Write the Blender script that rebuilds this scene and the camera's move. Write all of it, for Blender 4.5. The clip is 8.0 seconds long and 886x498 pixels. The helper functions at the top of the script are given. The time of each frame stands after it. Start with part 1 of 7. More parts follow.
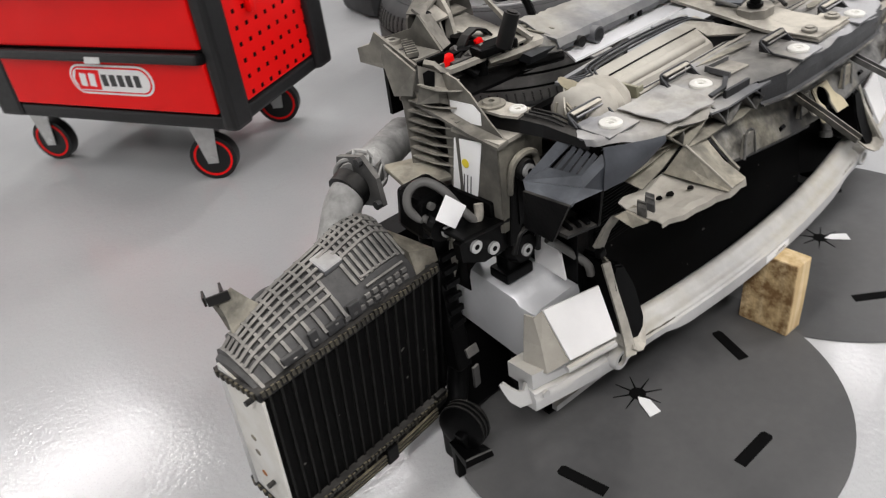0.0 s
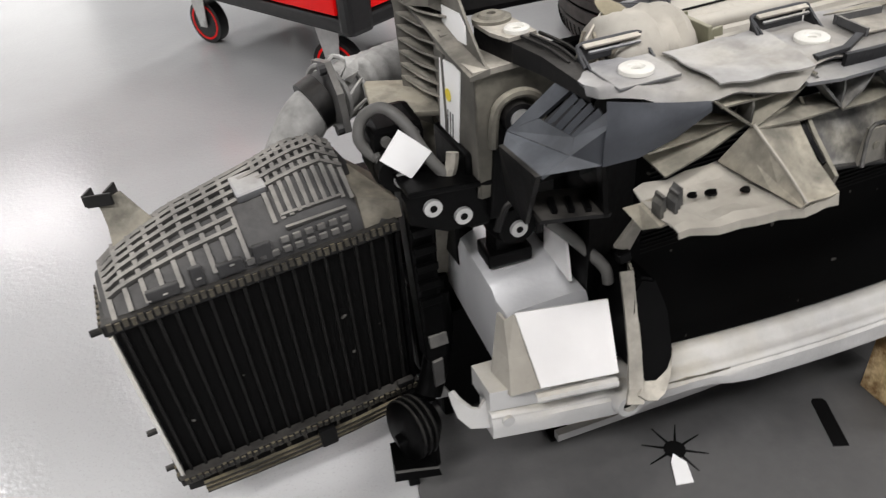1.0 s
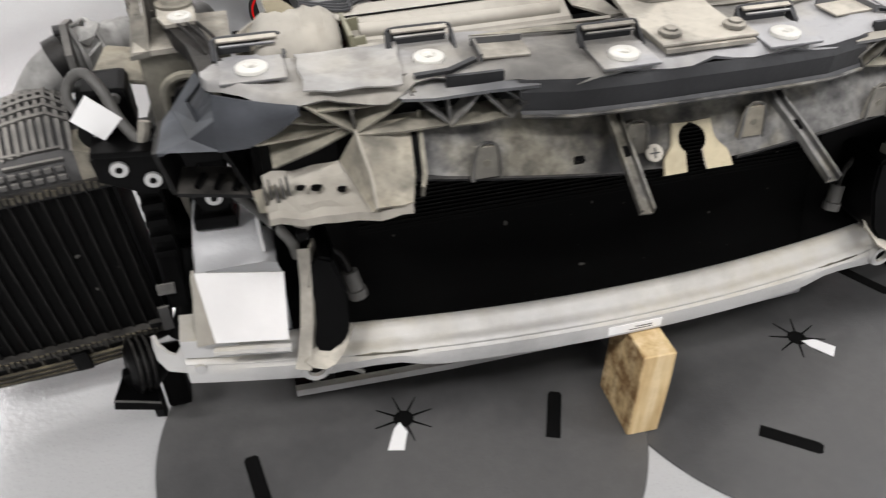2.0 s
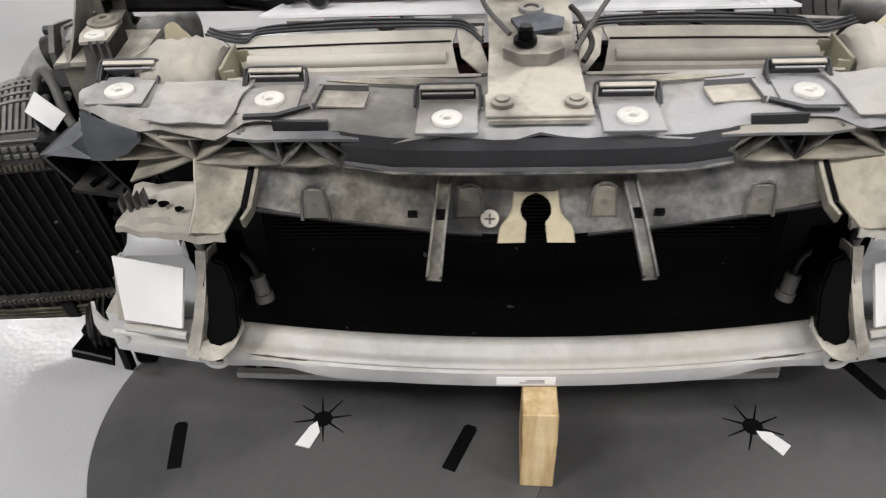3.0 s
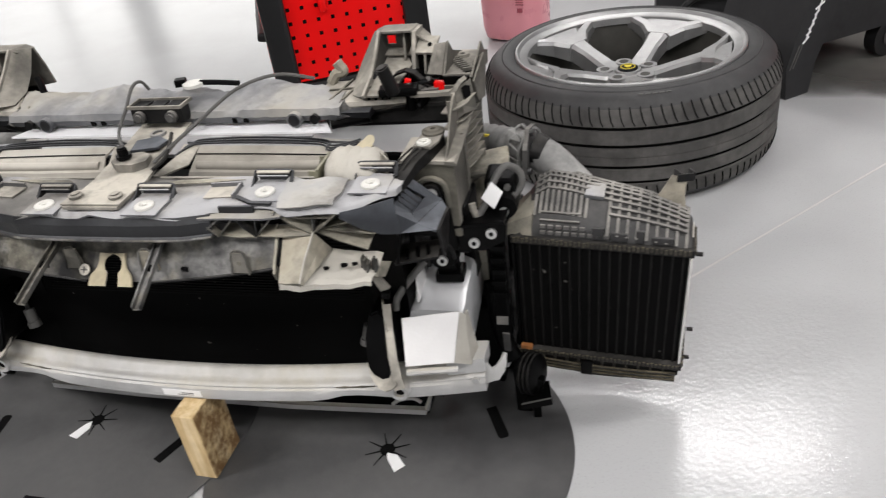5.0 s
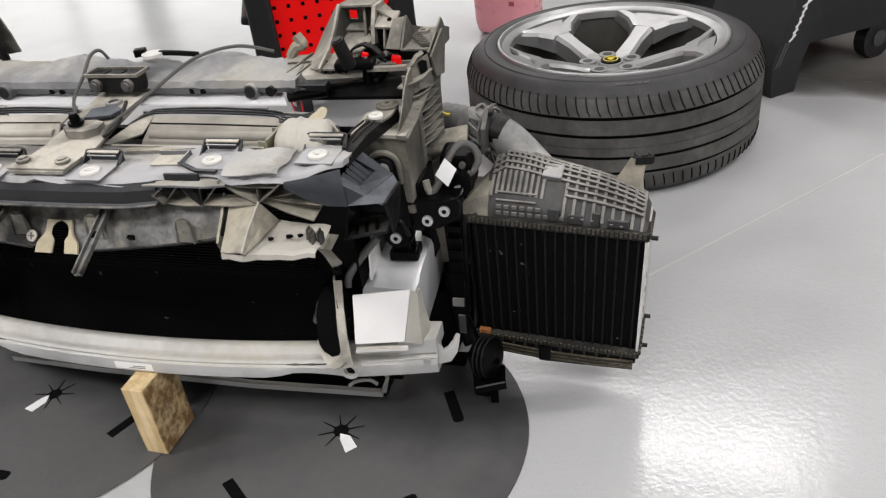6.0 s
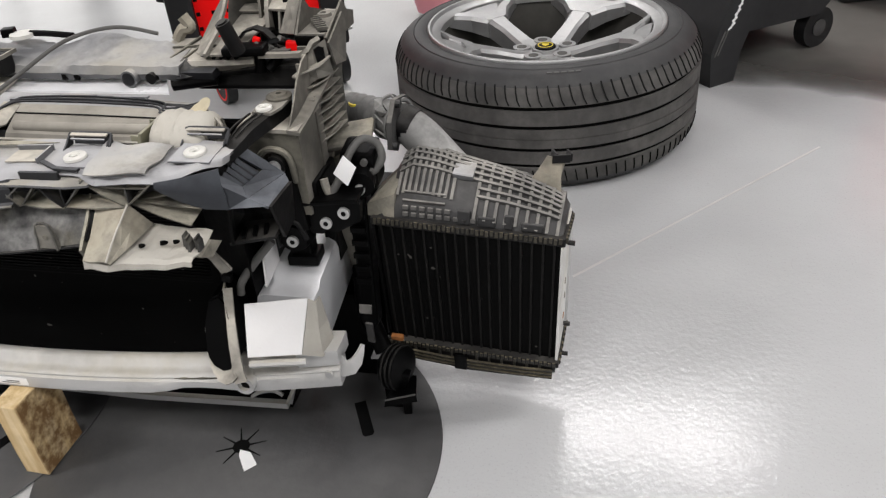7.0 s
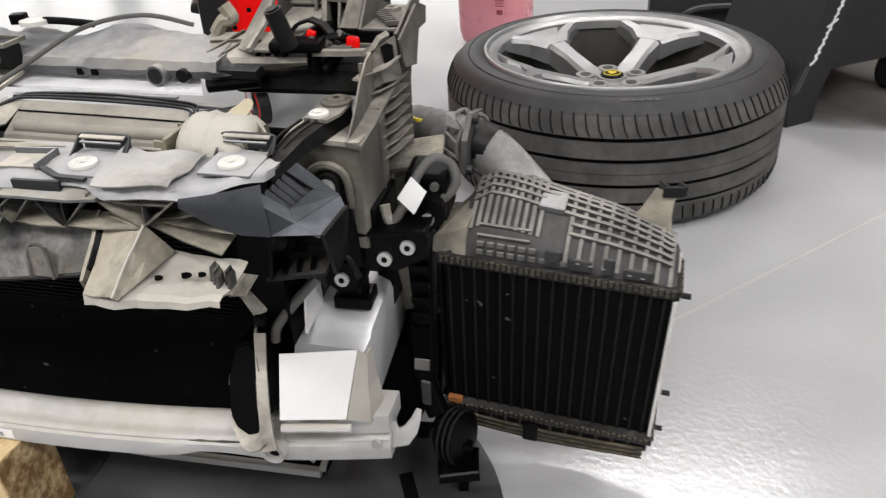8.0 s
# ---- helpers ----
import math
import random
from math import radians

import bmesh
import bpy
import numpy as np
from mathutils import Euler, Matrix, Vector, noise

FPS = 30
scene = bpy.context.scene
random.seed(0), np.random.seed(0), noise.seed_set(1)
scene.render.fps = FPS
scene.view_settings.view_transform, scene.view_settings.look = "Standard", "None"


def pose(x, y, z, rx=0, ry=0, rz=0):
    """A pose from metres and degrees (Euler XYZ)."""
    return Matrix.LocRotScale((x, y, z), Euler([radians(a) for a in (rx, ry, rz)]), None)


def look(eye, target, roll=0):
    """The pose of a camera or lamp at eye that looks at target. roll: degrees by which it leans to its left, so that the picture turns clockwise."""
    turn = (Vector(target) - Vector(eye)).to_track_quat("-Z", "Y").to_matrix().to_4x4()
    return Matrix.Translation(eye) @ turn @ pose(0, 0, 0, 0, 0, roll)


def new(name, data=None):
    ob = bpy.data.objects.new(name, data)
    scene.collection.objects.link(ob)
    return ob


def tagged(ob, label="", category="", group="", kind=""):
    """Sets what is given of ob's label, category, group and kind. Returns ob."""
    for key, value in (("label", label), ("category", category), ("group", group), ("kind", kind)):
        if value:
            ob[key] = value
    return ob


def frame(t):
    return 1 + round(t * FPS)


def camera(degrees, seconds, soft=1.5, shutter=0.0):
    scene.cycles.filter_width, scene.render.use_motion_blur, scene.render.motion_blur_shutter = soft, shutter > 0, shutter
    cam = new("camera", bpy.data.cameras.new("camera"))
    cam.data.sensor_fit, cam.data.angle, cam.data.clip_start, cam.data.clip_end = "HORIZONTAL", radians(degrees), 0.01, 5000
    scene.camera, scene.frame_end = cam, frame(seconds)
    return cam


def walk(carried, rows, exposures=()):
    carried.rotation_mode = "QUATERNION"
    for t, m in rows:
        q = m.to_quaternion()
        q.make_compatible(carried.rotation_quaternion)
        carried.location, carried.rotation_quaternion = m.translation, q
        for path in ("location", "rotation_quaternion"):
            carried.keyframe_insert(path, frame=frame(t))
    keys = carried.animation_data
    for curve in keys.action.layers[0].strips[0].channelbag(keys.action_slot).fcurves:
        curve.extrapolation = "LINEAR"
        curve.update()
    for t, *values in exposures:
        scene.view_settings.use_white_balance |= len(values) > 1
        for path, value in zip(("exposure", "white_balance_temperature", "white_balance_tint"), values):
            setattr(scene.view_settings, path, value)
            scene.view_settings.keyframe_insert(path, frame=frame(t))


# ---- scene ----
cam = camera(59.0, 8.0, soft=1.2, shutter=0.35)
PATH = [
    (0, (-1.066, -0.556, 0.933), (-0.058, 0.777, -0.166), -8.0),
    (0.5, (-0.906, -0.581, 0.888), (-0.132, 0.881, -0.236), -6.5),
    (1, (-0.736, -0.518, 0.783), (-0.228, 1.037, -0.368), -5.8),
    (1.5, (-0.617, -0.634, 0.801), (-0.202, 0.944, -0.355), -3.7),
    (2, (-0.399, -0.671, 0.825), (-0.03, 0.855, -0.414), -1.1),
    (2.2, (-0.341, -0.665, 0.831), (-0.008, 0.855, -0.426), -0.2),
    (3.3, (0.054, -0.721, 0.914), (-0.253, 0.805, -0.343), -5.8),
    (3.5, (0.111, -0.756, 0.94), (-0.265, 0.771, -0.295), -7.3),
    (4, (0.276, -0.894, 0.969), (-0.235, 0.644, -0.203), -10.1),
    (4.5, (0.5, -0.944, 1.004), (-0.039, 0.633, -0.102), -10.1),
    (5, (0.74, -0.873, 0.994), (0.203, 0.736, -0.066), -8.6),
    (5.2, (0.778, -0.873, 0.998), (0.231, 0.739, -0.053), -8.0),
    (6.3, (0.823, -0.844, 0.93), (0.294, 0.768, -0.129), -6.5),
    (6.5, (0.84, -0.819, 0.926), (0.337, 0.792, -0.147), -6.0),
    (7, (0.856, -0.753, 0.919), (0.419, 0.856, -0.185), -5.1),
    (7.5, (0.819, -0.686, 0.906), (0.37, 0.924, -0.193), -4.6),
    (8, (0.741, -0.608, 0.822), (0.255, 1.043, -0.196), -3.3),
]
EXPOSURE = [(0, 0.08), (0.5, 0.10), (1.0, 0.17), (1.5, 0.13), (2.2, 0.20), (3.3, 0.05), (5.0, 0.08), (7.0, -0.02), (7.5, -0.01), (8, 0.15)]
walk(cam, [(t, look(eye, target, roll)) for t, eye, target, roll in PATH], EXPOSURE)

# ---- world and lamps ----
world = bpy.data.worlds.new("workshop_air")
scene.world = world
world.use_nodes = True
world.node_tree.nodes["Background"].inputs["Color"].default_value = (0.9, 0.95, 1.0, 1)
world.node_tree.nodes["Background"].inputs["Strength"].default_value = 0.02
ROOM_H = 3.2
# x, y, length, width and watts of each ceiling panel
# First two placed from floor reflections; the others are unseen, added as fill light.
LAMP_PLACES = [(-0.8, 4.3, 1.4, 0.35, 54), (1.1, 3.1, 1.4, 0.35, 36), (-3.2, 3.4, 1.4, 0.35, 40), (-2.6, 7.2, 1.4, 0.35, 40),
               (-2.3, -1.7, 1.4, 0.35, 104), (0.3, -2.2, 1.4, 0.35, 46), (2.6, -1.5, 1.4, 0.35, 58), (0.3, -4.6, 1.4, 0.35, 46), (3.0, 1.0, 1.4, 0.35, 40)]


# ---- materials ----
class Nodes:
    """A short way to write node trees."""

    def __init__(self, name):
        self.mat = bpy.data.materials.new(name)
        self.mat.use_nodes = True
        self.tree = self.mat.node_tree
        self.out = self.tree.nodes["Principled BSDF"]
        self.pos = self.tree.nodes.new("ShaderNodeTexCoord").outputs["Object"]

    def node(self, kind, **values):
        n = self.tree.nodes.new(kind)
        for k, v in values.items():
            n.inputs[k].default_value = v
        return n

    def link(self, a, b):
        self.tree.links.new(a, b)

    def noise(self, scale, detail=4.0, rough=0.55, stretch=(1, 1, 1)):
        m = self.node("ShaderNodeMapping")
        m.inputs["Scale"].default_value = stretch
        self.link(self.pos, m.inputs["Vector"])
        n = self.node("ShaderNodeTexNoise", Scale=scale, Detail=detail, Roughness=rough)
        self.link(m.outputs["Vector"], n.inputs["Vector"])
        return n.outputs["Fac"]

    def ramp(self, fac, stops):
        r = self.tree.nodes.new("ShaderNodeValToRGB")
        e = r.color_ramp.elements
        while len(e) < len(stops):
            e.new(0.5)
        for k, (p, c) in enumerate(stops):
            e[k].position = p
            e[k].color = (*c, 1) if not isinstance(c, (int, float)) else (c, c, c, 1)
        self.link(fac, r.inputs["Fac"])
        return r.outputs["Color"]

    def mix(self, fac, a, b):
        m = self.tree.nodes.new("ShaderNodeMix")
        m.data_type = "RGBA"
        for sock, v in ((m.inputs[0], fac), (m.inputs[6], a), (m.inputs[7], b)):
            if isinstance(v, (int, float)):
                sock.default_value = v
            elif isinstance(v, tuple):
                sock.default_value = (*v, 1)
            else:
                self.link(v, sock)
        return m.outputs[2]

    def math(self, op, a, b=0.0, clamp=False):
        m = self.tree.nodes.new("ShaderNodeMath")
        m.operation = op
        m.use_clamp = clamp
        for sock, v in ((m.inputs[0], a), (m.inputs[1], b)):
            if isinstance(v, (int, float)):
                sock.default_value = v
            else:
                self.link(v, sock)
        return m.outputs[0]

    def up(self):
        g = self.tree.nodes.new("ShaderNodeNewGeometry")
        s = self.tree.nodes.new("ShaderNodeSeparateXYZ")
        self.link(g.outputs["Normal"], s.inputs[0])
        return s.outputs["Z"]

    def bump(self, height, strength=0.3, distance=0.002):
        b = self.node("ShaderNodeBump", Strength=strength, Distance=distance)
        self.link(height, b.inputs["Height"])
        self.link(b.outputs["Normal"], self.out.inputs["Normal"])

    def set(self, **values):
        for k, v in values.items():
            sock = self.out.inputs[{"color": "Base Color", "rough": "Roughness", "metal": "Metallic", "coat": "Coat Weight",
                                    "trans": "Transmission Weight", "spec": "Specular IOR Level", "ior": "IOR"}[k]]
            if isinstance(v, (int, float)):
                sock.default_value = v
            elif isinstance(v, tuple):
                sock.default_value = (*v, 1)
            else:
                self.link(v, sock)
        return self.mat


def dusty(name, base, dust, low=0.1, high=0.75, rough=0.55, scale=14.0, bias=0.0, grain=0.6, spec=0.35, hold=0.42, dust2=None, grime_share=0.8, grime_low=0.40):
    """Plastic or metal under road dust, thicker on faces that look upwards, wiped away in patches. The paler tops also
    paint in light from above.
    """
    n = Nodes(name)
    # Facing also shades the colour: tops as if lit, sides as if dim.
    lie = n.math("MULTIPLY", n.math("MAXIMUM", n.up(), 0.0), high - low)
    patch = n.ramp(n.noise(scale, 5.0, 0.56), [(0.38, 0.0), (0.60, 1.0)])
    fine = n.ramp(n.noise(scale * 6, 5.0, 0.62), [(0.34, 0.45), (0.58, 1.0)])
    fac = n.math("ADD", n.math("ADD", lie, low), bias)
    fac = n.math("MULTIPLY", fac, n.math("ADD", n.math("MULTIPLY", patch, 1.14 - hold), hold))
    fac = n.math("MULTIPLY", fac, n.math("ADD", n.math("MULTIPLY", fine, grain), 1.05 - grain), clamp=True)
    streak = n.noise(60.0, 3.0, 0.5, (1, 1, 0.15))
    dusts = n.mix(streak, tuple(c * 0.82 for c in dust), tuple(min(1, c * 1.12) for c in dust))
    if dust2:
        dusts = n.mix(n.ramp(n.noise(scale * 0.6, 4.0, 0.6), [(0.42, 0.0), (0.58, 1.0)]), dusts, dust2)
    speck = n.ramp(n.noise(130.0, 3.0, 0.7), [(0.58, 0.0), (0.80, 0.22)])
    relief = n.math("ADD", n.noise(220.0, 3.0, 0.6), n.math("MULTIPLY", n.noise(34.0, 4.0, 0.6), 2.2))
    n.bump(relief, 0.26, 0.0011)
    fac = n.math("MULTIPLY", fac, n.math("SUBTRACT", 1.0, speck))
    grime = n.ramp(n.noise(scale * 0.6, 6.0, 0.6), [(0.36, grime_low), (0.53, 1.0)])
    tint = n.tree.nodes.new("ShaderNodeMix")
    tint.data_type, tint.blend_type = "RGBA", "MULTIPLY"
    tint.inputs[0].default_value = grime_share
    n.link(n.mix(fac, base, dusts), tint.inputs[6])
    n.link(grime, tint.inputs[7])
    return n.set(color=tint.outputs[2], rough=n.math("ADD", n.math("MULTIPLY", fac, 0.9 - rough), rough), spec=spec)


def plain(name, color, rough=0.5, metal=0.0, vary=0.12, scale=30.0, bump=0.1, spec=0.5):
    n = Nodes(name)
    v = n.ramp(n.noise(scale, 5.0, 0.6), [(0.25, tuple(c * (1 - vary) for c in color)), (0.75, tuple(min(1.0, c * (1 + vary)) for c in color))])
    r = n.math("ADD", n.math("MULTIPLY", n.noise(scale * 2.3, 4.0), 0.24), rough - 0.12)
    n.bump(n.noise(scale * 8, 3.0), bump, 0.0006)
    return n.set(color=v, rough=r, metal=metal, spec=spec)


def speckled(name, color):
    """Black core matrix with a few pale specks of grit."""
    n = Nodes(name)
    grit = n.ramp(n.noise(70.0, 1.0, 0.4), [(0.765, 0.0), (0.80, 1.0)])
    return n.set(color=n.mix(grit, color, (0.09, 0.087, 0.08)), rough=0.7, spec=0.04)


def floor_material():
    n = Nodes("epoxy_floor")
    big = n.noise(0.9, 4.0, 0.6)
    col = n.ramp(big, [(0.3, (0.425, 0.43, 0.43)), (0.7, (0.455, 0.46, 0.46))])
    speck = n.ramp(n.noise(260.0, 2.0, 0.5), [(0.28, 0.88), (0.42, 1.0)])
    dirt = n.ramp(n.noise(2.4, 5.0, 0.55), [(0.30, (0.86, 0.855, 0.845)), (0.56, (1, 1, 1))])
    m = n.tree.nodes.new("ShaderNodeMix")
    m.data_type, m.blend_type = "RGBA", "MULTIPLY"
    m.inputs[0].default_value = 0.5
    n.link(col, m.inputs[6])
    n.link(dirt, m.inputs[7])
    m2 = n.tree.nodes.new("ShaderNodeMix")
    m2.data_type, m2.blend_type = "RGBA", "MULTIPLY"
    m2.inputs[0].default_value = 1.0
    n.link(m.outputs[2], m2.inputs[6])
    n.link(speck, m2.inputs[7])
    peel = n.math("ADD", n.noise(110.0, 2.0, 0.5), n.math("MULTIPLY", n.noise(45.0, 2.0, 0.5), 0.8))
    n.bump(peel, 0.36, 0.0012)
    rough = n.ramp(n.noise(3.0, 3.0, 0.5), [(0.3, 0.15), (0.75, 0.19)])
    return n.set(color=m2.outputs[2], rough=rough, spec=0.42)


def wood_material():
    n = Nodes("rough_timber")
    grain = n.noise(24.0, 6.0, 0.6, (3.2, 3.2, 0.22))
    col = n.ramp(grain, [(0.3, (0.46, 0.30, 0.13)), (0.52, (0.66, 0.50, 0.27)), (0.75, (0.78, 0.63, 0.40))])
    stain = n.ramp(n.noise(26.0, 6.0, 0.7), [(0.40, 0.0), (0.58, 1.0)])
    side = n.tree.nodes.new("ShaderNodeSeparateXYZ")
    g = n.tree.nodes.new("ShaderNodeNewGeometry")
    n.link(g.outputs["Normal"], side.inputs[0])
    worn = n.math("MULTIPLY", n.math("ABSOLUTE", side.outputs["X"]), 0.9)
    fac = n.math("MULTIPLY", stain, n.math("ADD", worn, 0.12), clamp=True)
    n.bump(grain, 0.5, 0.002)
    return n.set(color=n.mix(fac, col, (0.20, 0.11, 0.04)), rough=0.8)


def tyre_material():
    n = Nodes("tyre_rubber")
    col = n.ramp(n.noise(9.0, 6.0, 0.65), [(0.3, (0.018, 0.018, 0.019)), (0.52, (0.030, 0.030, 0.030)), (0.78, (0.060, 0.058, 0.056))])
    n.bump(n.noise(300.0, 3.0), 0.2, 0.0008)
    return n.set(color=col, rough=0.62)


m_floor = floor_material()
m_wall = plain("wall_paint", (0.52, 0.53, 0.54), 0.7, scale=3.0, vary=0.04)
m_ceiling = plain("ceiling_paint", (0.42, 0.42, 0.42), 0.85, scale=3.0, vary=0.04)
m_stripe = plain("white_floor_paint", (0.80, 0.81, 0.81), 0.35, scale=12.0, vary=0.05)
m_disc = dusty("disc_rubber", (0.055, 0.056, 0.058), (0.13, 0.127, 0.123), 0.0, 0.5, 0.30, 3.0, grain=0.3, spec=0.5)
m_slot = plain("dark_slot", (0.004, 0.004, 0.004), 0.8, spec=0.05)
m_tag = plain("white_tag", (0.85, 0.85, 0.84), 0.5, vary=0.03)
m_wood = wood_material()
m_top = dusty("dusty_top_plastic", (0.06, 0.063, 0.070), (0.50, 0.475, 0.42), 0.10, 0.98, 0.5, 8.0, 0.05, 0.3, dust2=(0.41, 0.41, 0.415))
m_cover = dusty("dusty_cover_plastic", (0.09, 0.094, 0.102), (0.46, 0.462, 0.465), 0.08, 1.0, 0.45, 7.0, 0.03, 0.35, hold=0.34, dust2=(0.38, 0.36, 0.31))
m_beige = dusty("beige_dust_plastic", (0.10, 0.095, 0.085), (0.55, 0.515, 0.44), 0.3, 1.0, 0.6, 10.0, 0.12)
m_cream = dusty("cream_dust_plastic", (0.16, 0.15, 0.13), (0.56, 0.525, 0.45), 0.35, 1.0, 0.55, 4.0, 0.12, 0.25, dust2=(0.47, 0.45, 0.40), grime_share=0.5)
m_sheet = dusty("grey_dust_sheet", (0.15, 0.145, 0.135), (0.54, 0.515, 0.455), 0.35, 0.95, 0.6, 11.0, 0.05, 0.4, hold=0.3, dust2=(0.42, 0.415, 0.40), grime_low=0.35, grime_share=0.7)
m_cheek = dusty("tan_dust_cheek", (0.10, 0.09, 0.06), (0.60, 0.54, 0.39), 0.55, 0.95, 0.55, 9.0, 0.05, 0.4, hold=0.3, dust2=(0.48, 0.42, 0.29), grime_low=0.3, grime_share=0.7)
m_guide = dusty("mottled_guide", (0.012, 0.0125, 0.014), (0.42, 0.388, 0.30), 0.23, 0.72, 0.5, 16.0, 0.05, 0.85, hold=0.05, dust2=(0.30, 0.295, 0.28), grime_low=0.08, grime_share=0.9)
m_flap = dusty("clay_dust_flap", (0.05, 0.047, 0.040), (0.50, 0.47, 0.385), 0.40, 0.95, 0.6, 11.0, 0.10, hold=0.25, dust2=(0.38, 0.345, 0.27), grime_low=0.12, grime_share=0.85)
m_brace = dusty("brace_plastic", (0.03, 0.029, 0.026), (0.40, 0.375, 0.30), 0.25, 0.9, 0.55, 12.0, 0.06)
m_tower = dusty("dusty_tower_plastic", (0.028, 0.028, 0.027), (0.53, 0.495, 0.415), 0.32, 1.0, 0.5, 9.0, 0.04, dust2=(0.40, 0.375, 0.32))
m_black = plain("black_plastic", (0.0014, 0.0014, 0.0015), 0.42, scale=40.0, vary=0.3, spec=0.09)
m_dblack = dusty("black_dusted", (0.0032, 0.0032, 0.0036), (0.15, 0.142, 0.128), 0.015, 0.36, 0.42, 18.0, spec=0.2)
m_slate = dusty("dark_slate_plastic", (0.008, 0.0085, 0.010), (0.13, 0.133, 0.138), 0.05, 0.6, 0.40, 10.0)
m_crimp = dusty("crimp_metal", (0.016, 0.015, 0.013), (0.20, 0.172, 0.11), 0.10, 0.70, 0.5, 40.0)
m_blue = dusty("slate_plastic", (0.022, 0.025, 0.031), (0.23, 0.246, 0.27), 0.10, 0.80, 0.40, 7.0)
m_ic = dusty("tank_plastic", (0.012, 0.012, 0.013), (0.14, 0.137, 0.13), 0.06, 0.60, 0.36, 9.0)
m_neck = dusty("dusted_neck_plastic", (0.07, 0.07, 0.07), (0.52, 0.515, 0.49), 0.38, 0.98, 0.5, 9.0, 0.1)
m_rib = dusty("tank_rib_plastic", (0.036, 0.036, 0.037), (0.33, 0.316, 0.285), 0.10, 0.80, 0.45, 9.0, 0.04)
m_olive = dusty("olive_clear_plastic", (0.16, 0.155, 0.10), (0.40, 0.385, 0.30), 0.2, 0.7, 0.35, 12.0)
m_panel = dusty("pale_smooth_panel", (0.86, 0.865, 0.87), (0.84, 0.84, 0.84), 0.0, 0.25, 0.20, 6.0, spec=0.6, grime_share=0.15)
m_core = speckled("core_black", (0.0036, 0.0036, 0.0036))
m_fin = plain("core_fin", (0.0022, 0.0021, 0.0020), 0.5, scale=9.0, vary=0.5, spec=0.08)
m_tube = plain("core_tube", (0.0095, 0.0092, 0.0088), 0.6, scale=50.0, vary=0.5, spec=0.08)
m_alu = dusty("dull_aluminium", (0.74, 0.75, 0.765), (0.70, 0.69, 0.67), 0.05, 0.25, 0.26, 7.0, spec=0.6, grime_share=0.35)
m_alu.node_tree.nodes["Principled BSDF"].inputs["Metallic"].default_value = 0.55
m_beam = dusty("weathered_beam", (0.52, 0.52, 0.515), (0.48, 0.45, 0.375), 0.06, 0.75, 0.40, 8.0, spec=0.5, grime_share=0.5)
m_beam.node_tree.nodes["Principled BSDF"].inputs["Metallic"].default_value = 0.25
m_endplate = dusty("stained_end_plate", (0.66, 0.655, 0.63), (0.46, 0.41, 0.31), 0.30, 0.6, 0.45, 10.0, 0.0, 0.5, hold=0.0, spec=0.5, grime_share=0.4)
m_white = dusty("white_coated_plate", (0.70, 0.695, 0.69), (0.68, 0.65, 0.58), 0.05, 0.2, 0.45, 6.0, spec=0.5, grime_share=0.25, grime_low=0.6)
m_steel = plain("zinc_steel", (0.55, 0.55, 0.54), 0.38, 0.6, scale=60.0, bump=0.03)
m_washer = plain("white_nylon", (0.66, 0.65, 0.60), 0.5, vary=0.08, scale=60.0)
m_red = plain("red_enamel", (0.82, 0.004, 0.004), 0.36, vary=0.05, scale=6.0, bump=0.02, spec=0.25)
m_cartblack = plain("cart_black", (0.0045, 0.0045, 0.005), 0.5, vary=0.2)
m_tyre = tyre_material()
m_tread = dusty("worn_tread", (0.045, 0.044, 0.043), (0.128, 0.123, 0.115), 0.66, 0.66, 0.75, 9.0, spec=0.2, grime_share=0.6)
m_groove = plain("tread_groove_rubber", (0.012, 0.012, 0.012), 0.8, spec=0.1)
m_canmark = plain("canister_mark", (0.42, 0.08, 0.11), 0.5)
m_rim = plain("alloy_rim", (0.36, 0.36, 0.355), 0.42, 0.75, vary=0.14, scale=16.0, bump=0.02)
m_rimdark = plain("rim_barrel", (0.055, 0.053, 0.046), 0.5, 0.3, vary=0.2)
m_yellow = plain("yellow_plastic", (0.75, 0.60, 0.04), 0.45)
m_rust = plain("rusty_bolt", (0.34, 0.13, 0.035), 0.7, vary=0.4, scale=90.0)
m_pink = plain("pink_canister", (0.90, 0.36, 0.41), 0.3, vary=0.06, scale=5.0)
m_bag = plain("charcoal_cover", (0.012, 0.012, 0.013), 0.6, vary=0.2, scale=12.0)
m_grey = plain("grey_hose", (0.085, 0.083, 0.078), 0.55, vary=0.2)
m_ink = plain("dark_ink", (0.05, 0.05, 0.05), 0.7)
m_darkfloor = plain("darker_floor", (0.10, 0.097, 0.088), 0.45, vary=0.3, scale=2.2)


